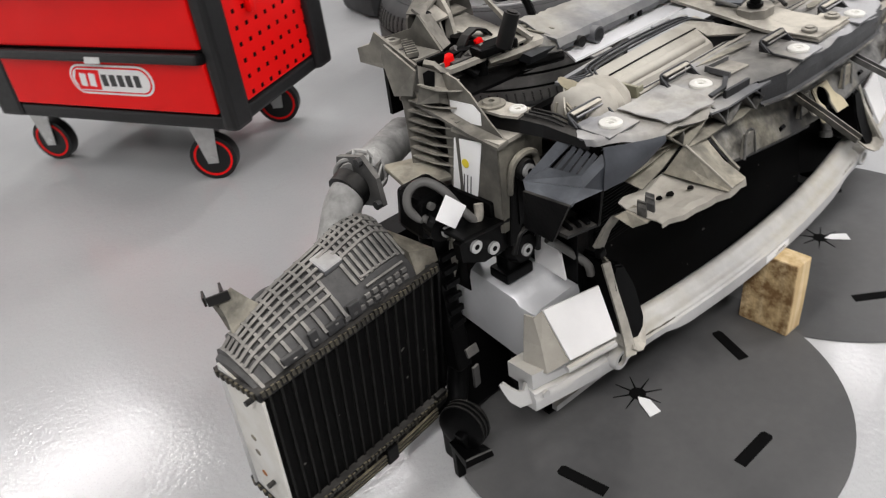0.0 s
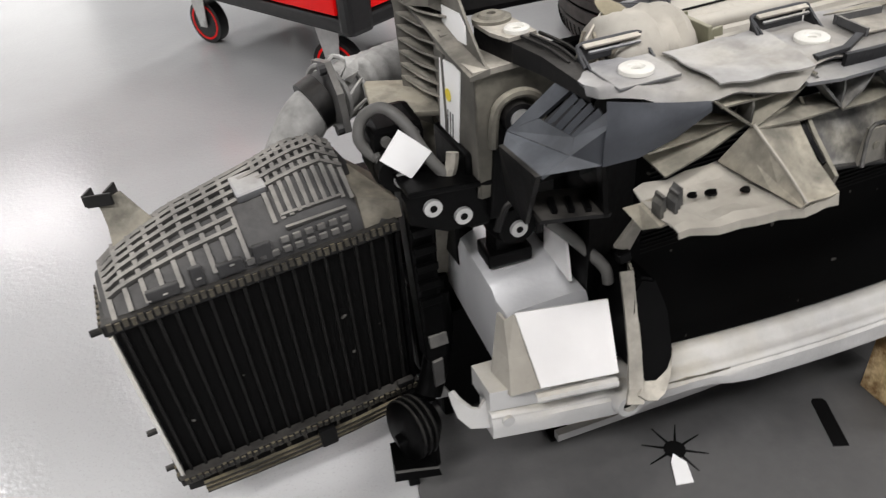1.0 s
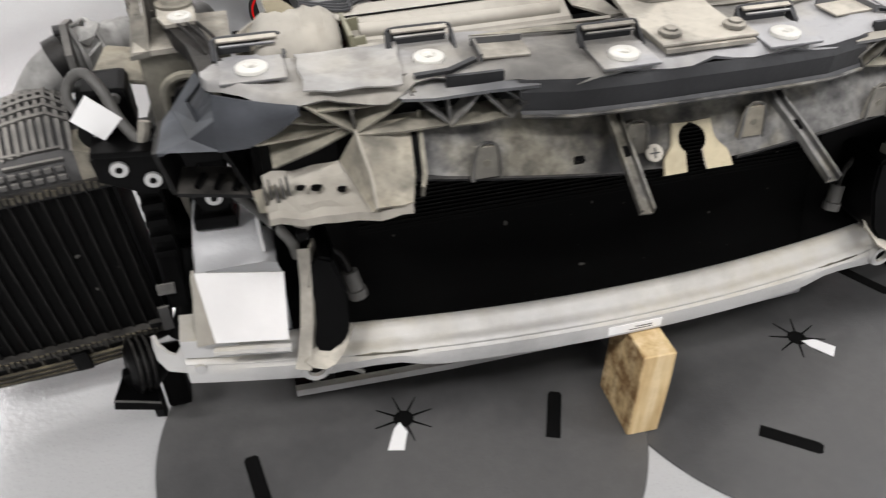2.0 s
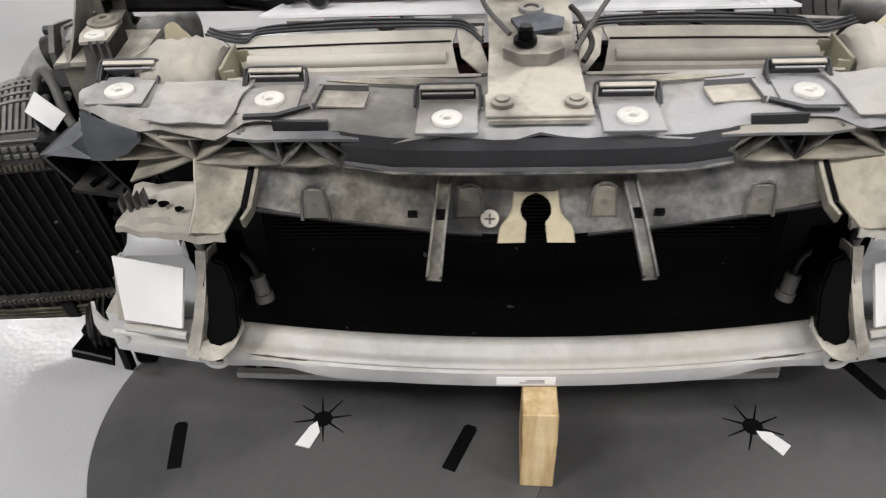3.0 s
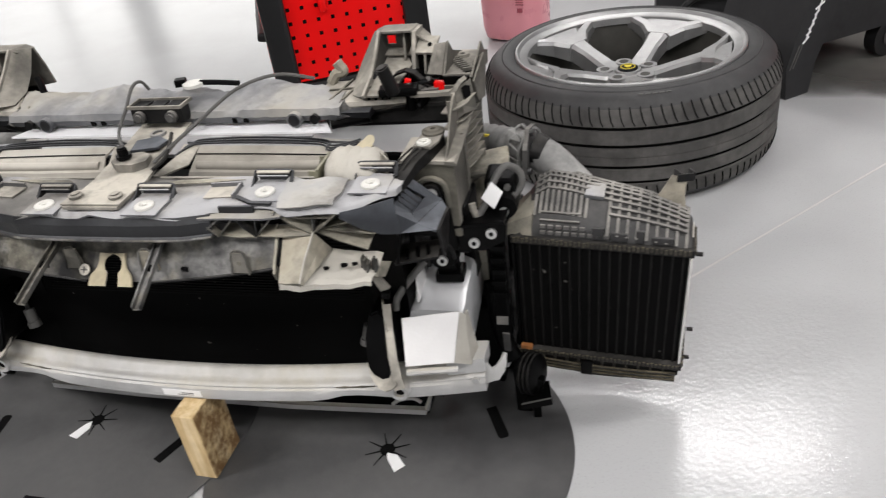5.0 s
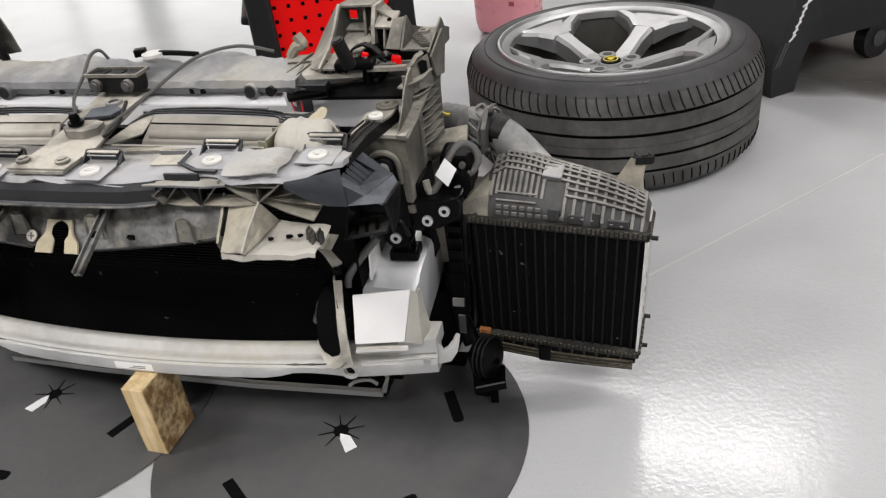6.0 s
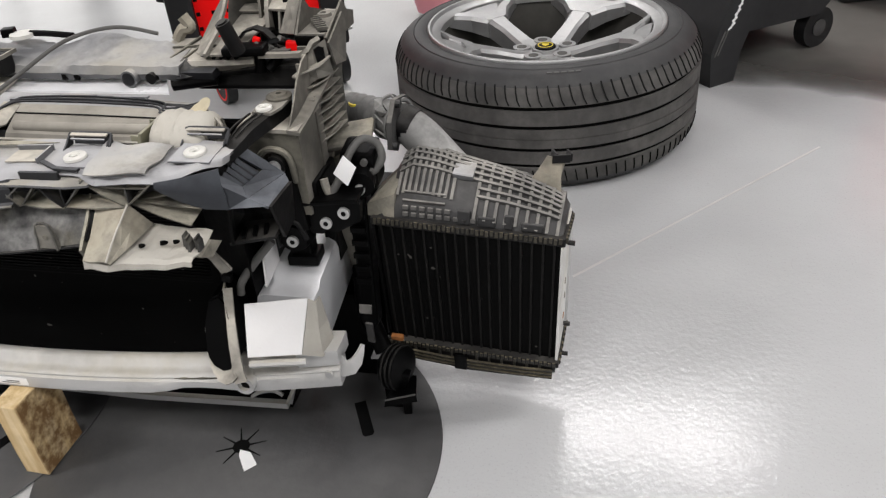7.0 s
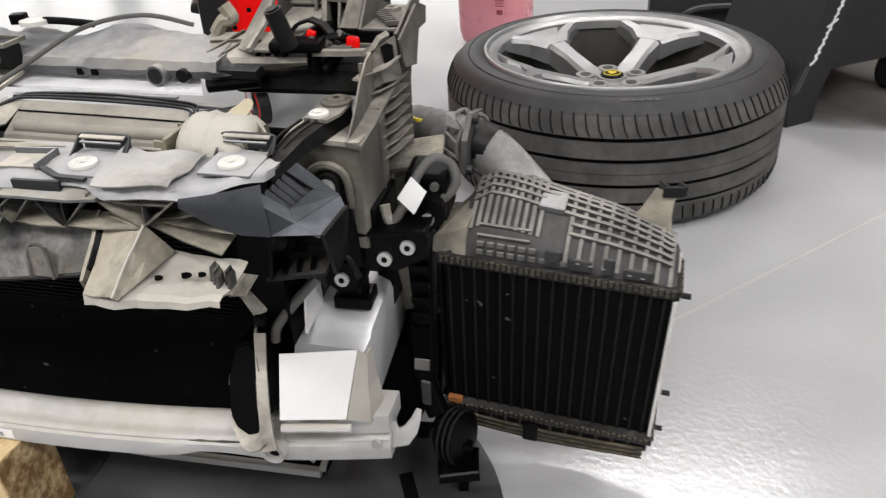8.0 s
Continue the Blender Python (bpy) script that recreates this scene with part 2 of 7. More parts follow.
def fade_in(mat, nx, ny, start, width):
    """Lets a floor coat thin out raggedly towards its border."""
    t = mat.node_tree
    coord = t.nodes.new("ShaderNodeTexCoord")
    sep = t.nodes.new("ShaderNodeSeparateXYZ")
    t.links.new(coord.outputs["Object"], sep.inputs[0])
    grit = t.nodes.new("ShaderNodeTexNoise")
    grit.inputs["Scale"].default_value, grit.inputs["Detail"].default_value = 3.5, 6.0
    t.links.new(coord.outputs["Object"], grit.inputs["Vector"])

    def calc(op, a, b):
        m = t.nodes.new("ShaderNodeMath")
        m.operation = op
        for sock, v in ((m.inputs[0], a), (m.inputs[1], b)):
            if isinstance(v, (int, float)):
                sock.default_value = v
            else:
                t.links.new(v, sock)
        return m

    d = calc("ADD", calc("MULTIPLY", sep.outputs["X"], nx).outputs[0], calc("MULTIPLY", sep.outputs["Y"], ny).outputs[0])
    e = calc("DIVIDE", calc("SUBTRACT", d.outputs[0], start).outputs[0], width)
    g = calc("ADD", e.outputs[0], calc("MULTIPLY", calc("SUBTRACT", grit.outputs["Fac"], 0.5).outputs[0], 0.9).outputs[0])
    g.use_clamp = True
    t.links.new(g.outputs[0], t.nodes["Principled BSDF"].inputs["Alpha"])


fade_in(m_darkfloor, 0.289, 0.957, 1.78, 0.30)
m_slat = plain("pale_scuff", (0.465, 0.455, 0.435), 0.4, vary=0.12, scale=6.0)


def glow(name, strength):
    mat = bpy.data.materials.new(name)
    mat.use_nodes = True
    b = mat.node_tree.nodes["Principled BSDF"]
    b.inputs["Emission Color"].default_value = (1.0, 0.985, 0.96, 1)
    b.inputs["Emission Strength"].default_value = strength
    return mat


# ---- builders ----
# The assembly's own axes: x to its side, y back, z up, mid-line at x = 0.
BASE = pose(-0.020, 0.0, 0.0, 0, 0.5, 1.2)


class Shape:
    """Gathers primitives into one bmesh."""

    def __init__(self):
        self.bm = bmesh.new()

    def box(self, c, size, rot=(0, 0, 0), bevel=0.0):
        made = bmesh.ops.create_cube(self.bm, size=1.0)["verts"]
        if bevel:
            bmesh.ops.scale(self.bm, vec=size, verts=made)
            edges = list({e for v in made for e in v.link_edges})
            made = list({v for f in bmesh.ops.bevel(self.bm, geom=edges, offset=bevel, segments=2, affect="EDGES", profile=0.6)["faces"] for v in f.verts} | {v for v in made if v.is_valid})
            bmesh.ops.transform(self.bm, matrix=pose(*c, *rot), verts=made)
        else:
            bmesh.ops.transform(self.bm, matrix=pose(*c, *rot) @ Matrix.Diagonal((*size, 1)), verts=made)
        return self

    def cyl(self, a, b, r, r2=None, seg=16):
        a, b = Vector(a), Vector(b)
        d = b - a
        m = Matrix.Translation((a + b) / 2) @ d.to_track_quat("Z", "Y").to_matrix().to_4x4()
        bmesh.ops.create_cone(self.bm, cap_ends=True, segments=seg, radius1=r, radius2=r if r2 is None else r2, depth=d.length, matrix=m)
        return self

    def prism(self, pts, axis, a, b):
        """A polygon of pairs, drawn out along x, y or z from a to b."""
        def put(p, q):
            return {"x": (q, p[0], p[1]), "y": (p[0], q, p[1]), "z": (p[0], p[1], q)}[axis]
        lo = [self.bm.verts.new(put(p, a)) for p in pts]
        hi = [self.bm.verts.new(put(p, b)) for p in pts]
        self.bm.faces.new(lo)
        self.bm.faces.new(hi[::-1])
        for k in range(len(pts)):
            j = (k + 1) % len(pts)
            self.bm.faces.new((lo[j], lo[k], hi[k], hi[j]))
        return self

    def loft(self, rings, closed=True, cap=True):
        rows = [[self.bm.verts.new(p) for p in ring] for ring in rings]
        n = len(rows[0])
        for a, b in zip(rows, rows[1:]):
            for k in range(n if closed else n - 1):
                j = (k + 1) % n
                self.bm.faces.new((a[k], a[j], b[j], b[k]))
        if cap and closed:
            self.bm.faces.new(rows[0][::-1])
            self.bm.faces.new(rows[-1])
        return self

    def tube(self, pts, r, seg=8, steps=6):
        """A round rod through the points, smoothed."""
        p = [Vector(q) for q in pts]
        line = []
        for k in range(len(p) - 1):
            a, b, c, d = p[max(k - 1, 0)], p[k], p[k + 1], p[min(k + 2, len(p) - 1)]
            for i in range(steps):
                t = i / steps
                line.append(0.5 * ((2 * b) + (c - a) * t + (2 * a - 5 * b + 4 * c - d) * t * t + (3 * b - a - 3 * c + d) * t ** 3))
        line.append(p[-1])
        rings, side = [], None
        for k, q in enumerate(line):
            d = (line[min(k + 1, len(line) - 1)] - line[max(k - 1, 0)]).normalized()
            if side is None:
                side = d.orthogonal().normalized()
            side = (side - d * side.dot(d)).normalized()
            up = d.cross(side)
            rr = r(k / (len(line) - 1)) if callable(r) else r
            rings.append([q + rr * (math.cos(2 * math.pi * j / seg) * side + math.sin(2 * math.pi * j / seg) * up) for j in range(seg)])
        return self.loft(rings)

    def strip(self, pts, wide, thick, side=None):
        """A flat bar of that width and thickness along the points."""
        p = [Vector(q) for q in pts]
        rings = []
        for k, q in enumerate(p):
            d = (p[min(k + 1, len(p) - 1)] - p[max(k - 1, 0)]).normalized()
            s = Vector(side) if side else d.cross(Vector((0, 0, 1)))
            s = (s - d * s.dot(d)).normalized()
            u = s.cross(d).normalized()
            w = wide[k] if isinstance(wide, (list, tuple)) else wide
            rings.append([q + s * w / 2 + u * thick / 2, q - s * w / 2 + u * thick / 2, q - s * w / 2 - u * thick / 2, q + s * w / 2 - u * thick / 2])
        return self.loft(rings)

    def sheet(self, pts, thick):
        """A plane or bent polygon with thickness."""
        vs = [self.bm.verts.new(p) for p in pts]
        f = self.bm.faces.new(vs)
        f.normal_update()
        n = f.normal.copy()
        up = [self.bm.verts.new(Vector(p) - n * thick) for p in pts]
        self.bm.faces.new(up[::-1])
        for k in range(len(vs)):
            j = (k + 1) % len(vs)
            self.bm.faces.new((vs[j], vs[k], up[k], up[j]))
        return self

    def skin(self, grid, thick):
        """A sheet through rows of points, given thickness downwards along its normals."""
        rows, cols = len(grid), len(grid[0])
        top = [[self.bm.verts.new(p) for p in row] for row in grid]
        norm = []
        for i in range(rows):
            line = []
            for j in range(cols):
                a = Vector(grid[min(i + 1, rows - 1)][j]) - Vector(grid[max(i - 1, 0)][j])
                b = Vector(grid[i][min(j + 1, cols - 1)]) - Vector(grid[i][max(j - 1, 0)])
                line.append(a.cross(b).normalized())
            norm.append(line)
        low = [[self.bm.verts.new(Vector(grid[i][j]) + norm[i][j] * thick) for j in range(cols)] for i in range(rows)]
        for i in range(rows - 1):
            for j in range(cols - 1):
                self.bm.faces.new((top[i][j], top[i][j + 1], top[i + 1][j + 1], top[i + 1][j]))
                self.bm.faces.new((low[i][j], low[i + 1][j], low[i + 1][j + 1], low[i][j + 1]))
        rim = [(0, j) for j in range(cols)] + [(i, cols - 1) for i in range(1, rows)] + [(rows - 1, j) for j in range(cols - 2, -1, -1)] + [(i, 0) for i in range(rows - 2, 0, -1)]
        for k in range(len(rim)):
            a, b = rim[k], rim[(k + 1) % len(rim)]
            self.bm.faces.new((top[a[0]][a[1]], low[a[0]][a[1]], low[b[0]][b[1]], top[b[0]][b[1]]))
        return self

    def lathe(self, profile, seg=48, at=(0, 0, 0)):
        """Turns pairs of radius and height round the z axis; a closed profile."""
        rings = [[(at[0] + r * math.cos(2 * math.pi * k / seg), at[1] + r * math.sin(2 * math.pi * k / seg), at[2] + z) for r, z in profile] for k in range(seg)]
        rows = [[self.bm.verts.new(p) for p in ring] for ring in rings]
        n = len(profile)
        for k in range(seg):
            a, b = rows[k], rows[(k + 1) % seg]
            for i in range(n):
                j = (i + 1) % n
                self.bm.faces.new((a[i], a[j], b[j], b[i]))
        return self


def thing(name, base, label, category, group="", frame_of=None):
    """A top-level thing: an Empty at its base, in the assembly's axes or in the frame given."""
    ob = new(name)
    ob.empty_display_size = 0.05
    ob.matrix_world = (BASE if frame_of is None else frame_of) @ Matrix.Translation(base)
    ob["at"] = list(base)
    ob["bent"] = 1 if frame_of is None else 0
    return tagged(ob, label, category, group)


def part(name, shape, material, parent, label="", s=1, smooth=False):
    """Links a shape as one mesh under a thing or a part. s = -1 mirrors it across the mid-line."""
    bm = shape.bm
    top = parent
    while top.parent:
        top = top.parent
    at = Vector(top["at"]) if "at" in top else Vector()
    if s < 0:
        bmesh.ops.scale(bm, vec=(-1, 1, 1), verts=bm.verts)
    if top.get("bent", 0):
        for v in bm.verts:
            v.co.x -= min(0.034 * v.co.x ** 2, 0.0105)
    bmesh.ops.translate(bm, vec=-at, verts=bm.verts)
    bmesh.ops.recalc_face_normals(bm, faces=bm.faces)
    data = bpy.data.meshes.new(name)
    if smooth:
        for f in bm.faces:
            f.smooth = True
        for e in bm.edges:
            if len(e.link_faces) == 2 and e.calc_face_angle() > 0.7:
                e.smooth = False
    bm.to_mesh(data)
    bm.free()
    data.materials.append(material)
    ob = new(name, data)
    ob.parent = parent
    return tagged(ob, label)


def repeat(name, data, m, parent):
    """Another part on the mesh of an earlier one, at m in the thing's own axes."""
    ob = new(name, data)
    ob.parent = parent
    ob.matrix_local = m
    return ob


def structure(name, shape, material, label=""):
    bm = shape.bm
    bmesh.ops.recalc_face_normals(bm, faces=bm.faces)
    data = bpy.data.meshes.new(name)
    bm.to_mesh(data)
    bm.free()
    data.materials.append(material)
    return tagged(new(name, data), label, kind="structure")


# ---- the room ----
structure("floor", Shape().box((0, 2.0, -0.05), (16, 18, 0.1)), m_floor, "glossy light grey epoxy workshop floor")
structure("ceiling", Shape().box((0, 2.0, ROOM_H + 0.1), (16, 18, 0.2)), m_ceiling, "plain white ceiling")
structure("wall_west", Shape().box((-8.1, 2.0, ROOM_H / 2), (0.2, 18, ROOM_H)), m_wall, "white painted workshop wall")
structure("wall_east", Shape().box((4.1, 2.0, ROOM_H / 2), (0.2, 18, ROOM_H)), m_wall, "white painted workshop wall")
structure("wall_north", Shape().box((0, 11.1, ROOM_H / 2), (16.4, 0.2, ROOM_H)), m_wall, "white painted workshop wall")
structure("wall_south", Shape().box((0, -7.1, ROOM_H / 2), (16.4, 0.2, ROOM_H)), m_wall, "white painted workshop wall")
structure("floor_marking", Shape().prism([(-0.449, 0.001), (-0.385, -0.072), (-2.593, -2.392), (-2.657, -2.319)], "z", 0.0003, 0.0012),
          m_stripe, "white painted stripe on the workshop floor")

# glazed doors at the far end of the hall, bright with daylight
m_day = glow("daylight_glass", 1.2)
structure("window_1", Shape().box((-7.96, 6.6, 1.75), (0.04, 8.0, 2.7)), m_day, "wide daylit glass front")
structure("window_2", Shape().box((-4.6, 10.96, 1.75), (6.0, 0.04, 2.7)), m_day, "wide daylit glass front")
for k in range(6):
    structure("window_mullion", Shape().box((-7.93, 2.7 + 1.6 * k, 1.75), (0.05, 0.07, 2.7)), m_cartblack, "dark window frame bar")
structure("floor_patch", Shape().prism([(1.02, 1.47), (1.30, 1.34), (1.75, 1.05), (3.9, 0.6), (3.9, 4.5), (1.2, 4.5)], "z", 0.0002, 0.0008), m_darkfloor, "darker floor strip with a ragged faded border")

m_glow = glow("lamp_diffuser", 4.0)
for x, y, w, d, watts in LAMP_PLACES:
    lamp = thing("ceiling_light", (x, y, ROOM_H), "long white ceiling light panel", "ceiling light", "ceiling lights", Matrix())
    part("frame", Shape().box((x, y, ROOM_H - 0.02), (w + 0.06, d + 0.06, 0.04), bevel=0.006), m_wall, lamp)
    part("diffuser", Shape().box((x, y, ROOM_H - 0.043), (w, d, 0.006)), m_glow, lamp)
    data = bpy.data.lights.new("panel_light", "AREA")
    data.shape, data.size, data.size_y, data.energy = "RECTANGLE", w, d, watts
    data.color = (1.0, 0.968, 0.972)
    lit = new("panel_light", data)
    lit.matrix_world = pose(x, y, ROOM_H - 0.05)

# ---- turning discs under the assembly ----
DISC_R = 0.318


def disc(cx, z, slots, tag_turn, turn):
    ob = thing("floor_disc", (cx, 0, z), "large round dark grey rubber disc lying flat on the floor", "floor disc", "floor discs", Matrix())
    part("plate", Shape().lathe([(0.012, z), (DISC_R - 0.002, z), (DISC_R, z + 0.001), (DISC_R - 0.001, z + 0.0025), (0.012, z + 0.0025)], 96, (cx, 0, 0)), m_disc, ob)
    part("hub_hole", Shape().cyl((cx, 0, z + 0.0018), (cx, 0, z + 0.0032), 0.0135, seg=24), m_slot, ob)
    ray = None
    for k in range(8):
        a = math.radians(45 * k + turn)
        m = Matrix.Translation((0.024 * math.cos(a), 0.024 * math.sin(a), 0.003)) @ Matrix.Rotation(a, 4, "Z")
        if ray is None:
            ray = part("cut", Shape().prism([(cx - 0.012, -0.0016), (cx + 0.016, -0.0005), (cx + 0.016, 0.0005), (cx - 0.012, 0.0016)], "z", z - 0.0006, z + 0.0004), m_slot, ob)
            ray.matrix_local = m
        else:
            repeat("cut", ray.data, m, ob)
    slot = None
    for dx, dy, a in slots:
        m = Matrix.Translation((dx, dy, 0.0028)) @ Matrix.Rotation(math.radians(a), 4, "Z")
        if slot is None:
            sh = Shape().prism([(cx - 0.039, -0.0095), (cx + 0.034, -0.0095), (cx + 0.039, -0.006), (cx + 0.039, 0.006), (cx + 0.034, 0.0095), (cx - 0.039, 0.0095)], "z", z - 0.0006, z + 0.0004)
            slot = part("slot", sh, m_slot, ob, "dark elongated hand slot")
            slot.matrix_local = m
        else:
            repeat("slot", slot.data, m, ob)
    a = math.radians(tag_turn)
    tag = Shape().prism([(0.0, -0.004), (0.012, -0.009), (0.046, -0.0105), (0.043, 0.0105), (0.014, 0.009)], "z", z + 0.004, z + 0.0052)
    bmesh.ops.transform(tag.bm, matrix=Matrix.Translation((cx + 0.008 * math.cos(a), 0.008 * math.sin(a), 0)) @ Matrix.Rotation(a, 4, "Z"), verts=tag.bm.verts)
    part("paper_tag", tag, m_tag, ob, "torn white paper tag at the hub")


disc(-0.295, 0.0028, [(-0.194, -0.048, 100), (0.195, -0.044, 68), (0.020, -0.193, 0), (0.10, 0.17, 150)], -112, 10)
disc(0.295, 0.0001, [(-0.115, -0.160, -38), (0.139, -0.138, 38), (0.177, 0.086, -62), (-0.03, 0.19, 5)], -50, 25)

# ---- timber block under the bumper beam ----
block = thing("timber_block", (0.0, -0.06, 0.005), "rough sawn timber block standing under the bumper beam", "wood block", "", Matrix())
sh = Shape().loft([[(-0.021 + dx, -0.104 + dy, z), (0.0215 + dx, -0.105 + dy, z), (0.0205 + dx, -0.016 + dy, z), (-0.020 + dx, -0.014 + dy, z)]
                   for z, dx, dy in ((0.0055, -0.001, 0.002), (0.05, -0.0005, 0.0005), (0.1, 0.0005, 0.0), (0.150, 0.0, 0.0))])
bmesh.ops.bevel(sh.bm, geom=list(sh.bm.edges), offset=0.0014, segments=1, affect="EDGES")
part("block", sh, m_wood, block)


# ---- small repeated fittings ----
def washer(parent, x, y, z, r=0.0135, material=None):
    part("washer", Shape().lathe([(0.004, z), (r, z), (r, z + 0.003), (r - 0.0015, z + 0.0042), (0.0065, z + 0.0042), (0.0055, z + 0.0025), (0.004, z + 0.002)], 28, (x, y, 0)),
         material or m_washer, parent, "white nylon washer", smooth=True)


def bolt(parent, c, d, r=0.009, material=None, label="steel bolt head with flange"):
    c, d = Vector(c), Vector(d).normalized()
    sh = Shape().cyl(c, c + d * 0.003, r, seg=20).cyl(c + d * 0.003, c + d * 0.008, r * 0.62, seg=6).cyl(c + d * 0.008, c + d * 0.0085, r * 0.3, seg=8)
    return part("bolt", sh, material or m_steel, parent, label)


def eyelet(parent, c, d, r=0.0085):
    c, d = Vector(c), Vector(d).normalized()
    part("bolt", Shape().cyl(c, c + d * 0.004, r, seg=20), m_steel, parent, "silver flanged bolt")
    part("bolt_socket", Shape().cyl(c + d * 0.004, c + d * 0.0046, r * 0.42, seg=10), m_black, parent)


# ---- upper panel of the front carrier ----
carrier = thing("front_carrier", (0, -0.02, 0.49), "dusty grey plastic front carrier panel of a dismantled car", "car front panel")
EDGE = [(0.0, -0.104), (0.06, -0.104), (0.13, -0.101), (0.16, -0.090), (0.20, -0.078), (0.235, -0.076), (0.262, -0.077), (0.276, -0.084), (0.288, -0.088), (0.305, -0.083), (0.335, -0.081), (0.352, -0.079), (0.366, -0.074),
        (0.40, -0.056), (0.426, -0.040), (0.431, -0.026)]
for s in (1, -1):
    # the top skin, slightly wavy, drooping at its front edge
    fine = [(x0 + (x1 - x0) * q / 3, a + (b - a) * q / 3) for (x0, a), (x1, b) in zip(EDGE, EDGE[1:]) for q in range(3)] + [EDGE[-1]]
    grid = []
    for i in range(17):
        row = []
        for x, y0 in fine:
            y1 = 0.002 if x < 0.3 else 0.008
            f = i / 16
            y = y0 + (y1 - y0) * f
            lobe = max(0.0, 1 - abs(x - 0.325) / 0.07)
            dent = 0.0032 * noise.noise(Vector((x * 22, y * 26, s))) + 0.0014 * noise.noise(Vector((x * 70, y * 70, 3 + s)))
            z = 0.529 + 0.002 * math.sin(x * 31 + f * 2) + 0.0022 * math.sin(x * 77 + 1.3) * (1 - f) + dent - 0.007 * max(0.0, 1 - f * 8) ** 1.5 + lobe * (0.003 * math.sin(f * 5 + x * 40) - 0.004 * (1 - f) ** 2)
            row.append((x, y, z if x > 0 else 0.529 + 0.001 * f))
        grid.append(row)
    part("top_skin", Shape().skin(grid, 0.003), m_top, carrier, "dusty wavy grey plastic top skin", s, True)
    # crumpled pale sheet that lies over the skin between the outer washers
    grid = []
    for i in range(9):
        row = []
        for j in range(9):
            u, v = j / 8, i / 8
            x = 0.274 + 0.078 * u - 0.010 * v * (1 - u) + 0.0012 * math.sin(i * 1.3 + 2)
            y = -0.0870 + 0.0065 * u + (0.078 - 0.006 * u) * v + 0.0016 * math.sin(j * 1.1 + s)
            z = 0.5335 + 0.0035 * noise.noise(Vector((x * 30, y * 34, 9 + s))) + 0.004 * max(0.0, 0.25 - u) * (1 + 3 * v) - 0.010 * max(0.0, 0.14 - v)
            row.append((x, y, z))
        grid.append(row)
    part("torn_sheet", Shape().skin(grid, 0.0014), m_sheet, carrier, "crumpled grey-beige dust-covered sheet", s, True)
    part("skin_slit", Shape().prism([(0.078, -0.022), (0.090, -0.027), (0.150, -0.020), (0.196, -0.012), (0.150, -0.011), (0.092, -0.013)], "z", 0.5328, 0.5338), m_brace, carrier, "dark tapering slit", s)
    # dark face below the front edge
    face = [(0.0, -0.104), (0.06, -0.104), (0.13, -0.101), (0.155, -0.095), (0.175, -0.090)]
    rows = [[(x, y + 0.002, 0.522) for x, y in face], [(x, y - 0.002, 0.512) for x, y in face], [(x * 0.99, y - 0.002, 0.4945) for x, y in face], [(x * 0.985, y - 0.006, 0.4905) for x, y in face]]
    part("front_face", Shape().skin(rows, -0.003), m_slate, carrier, "dark slate front lip", s)
    part("lip_bead", Shape().tube([(x * 0.985, y - 0.006, 0.4905) for x, y in face], 0.0018, 6, 2), m_guide, carrier, "", s)
    # narrow shelf that shows under the skin's edge
    part("lower_shelf", Shape().skin([[(0.158, -0.060, 0.520), (0.20, -0.058, 0.519), (0.25, -0.058, 0.519), (0.280, -0.060, 0.519)],
                                      [(0.158, -0.095, 0.516), (0.20, -0.093, 0.516), (0.25, -0.092, 0.515), (0.276, -0.086, 0.515)]], 0.003), m_cover, carrier, "lavender-grey dusted shelf", s)
    part("shelf_lip", Shape().strip([(0.186, -0.080, 0.5245), (0.21, -0.0795, 0.5245), (0.236, -0.078, 0.5245)], 0.010, 0.004, (0, 0, 1)), m_slate, carrier, "", s)
    # truss of thin deep ribs under the skin, meeting at two nodes
    NODE, MATE = (0.314, 0.489), (0.233, 0.487)
    for (xa, za), (xb, zb), y, d, mat in ((NODE, (0.352, 0.519), -0.078, 0.030, m_brace), (NODE, (0.317, 0.520), -0.074, 0.016, m_guide), (NODE, (0.264, 0.521), -0.080, 0.030, m_brace), (NODE, MATE, -0.082, 0.034, m_flap),
                                          (NODE, (0.380, 0.503), -0.062, 0.040, m_brace), (NODE, (0.396, 0.482), -0.062, 0.044, m_flap), (NODE, (0.385, 0.462), -0.070, 0.046, m_brace), ((0.262, 0.514), (0.345, 0.512), -0.076, 0.026, m_brace),
                                          (MATE, (0.266, 0.520), -0.084, 0.018, m_guide), (MATE, (0.236, 0.518), -0.082, 0.014, m_guide), (MATE, (0.206, 0.517), -0.086, 0.018, m_guide), (MATE, (0.180, 0.489), -0.086, 0.030, m_brace),
                                          ((0.150, 0.490), (0.188, 0.517), -0.092, 0.012, m_guide), ((0.180, 0.489), (0.160, 0.517), -0.092, 0.012, m_guide), ((0.180, 0.489), (0.206, 0.516), -0.090, 0.014, m_guide)):
        part("brace", Shape().strip([(xa, y + d * 0.5, za), ((xa + xb) / 2, y + d * 0.5 - 0.002, (za + zb) / 2 - 0.0008), (xb, y + d * 0.5, zb)], d, 0.0018, (0, 1, 0.12)), mat, carrier, "", s)
    # Dark sheets back the ribs, painting in the shaded voids behind them.
    part("void_backing", Shape().skin([[(0.150, -0.052, 0.517), (0.232, -0.046, 0.516), (0.316, -0.048, 0.512), (0.385, -0.036, 0.506)], [(0.150, -0.058, 0.489), (0.236, -0.052, 0.486), (0.316, -0.054, 0.480), (0.380, -0.040, 0.472)]], 0.002), m_dblack, carrier, "dark sheet standing for the shaded voids behind the ribs", s)
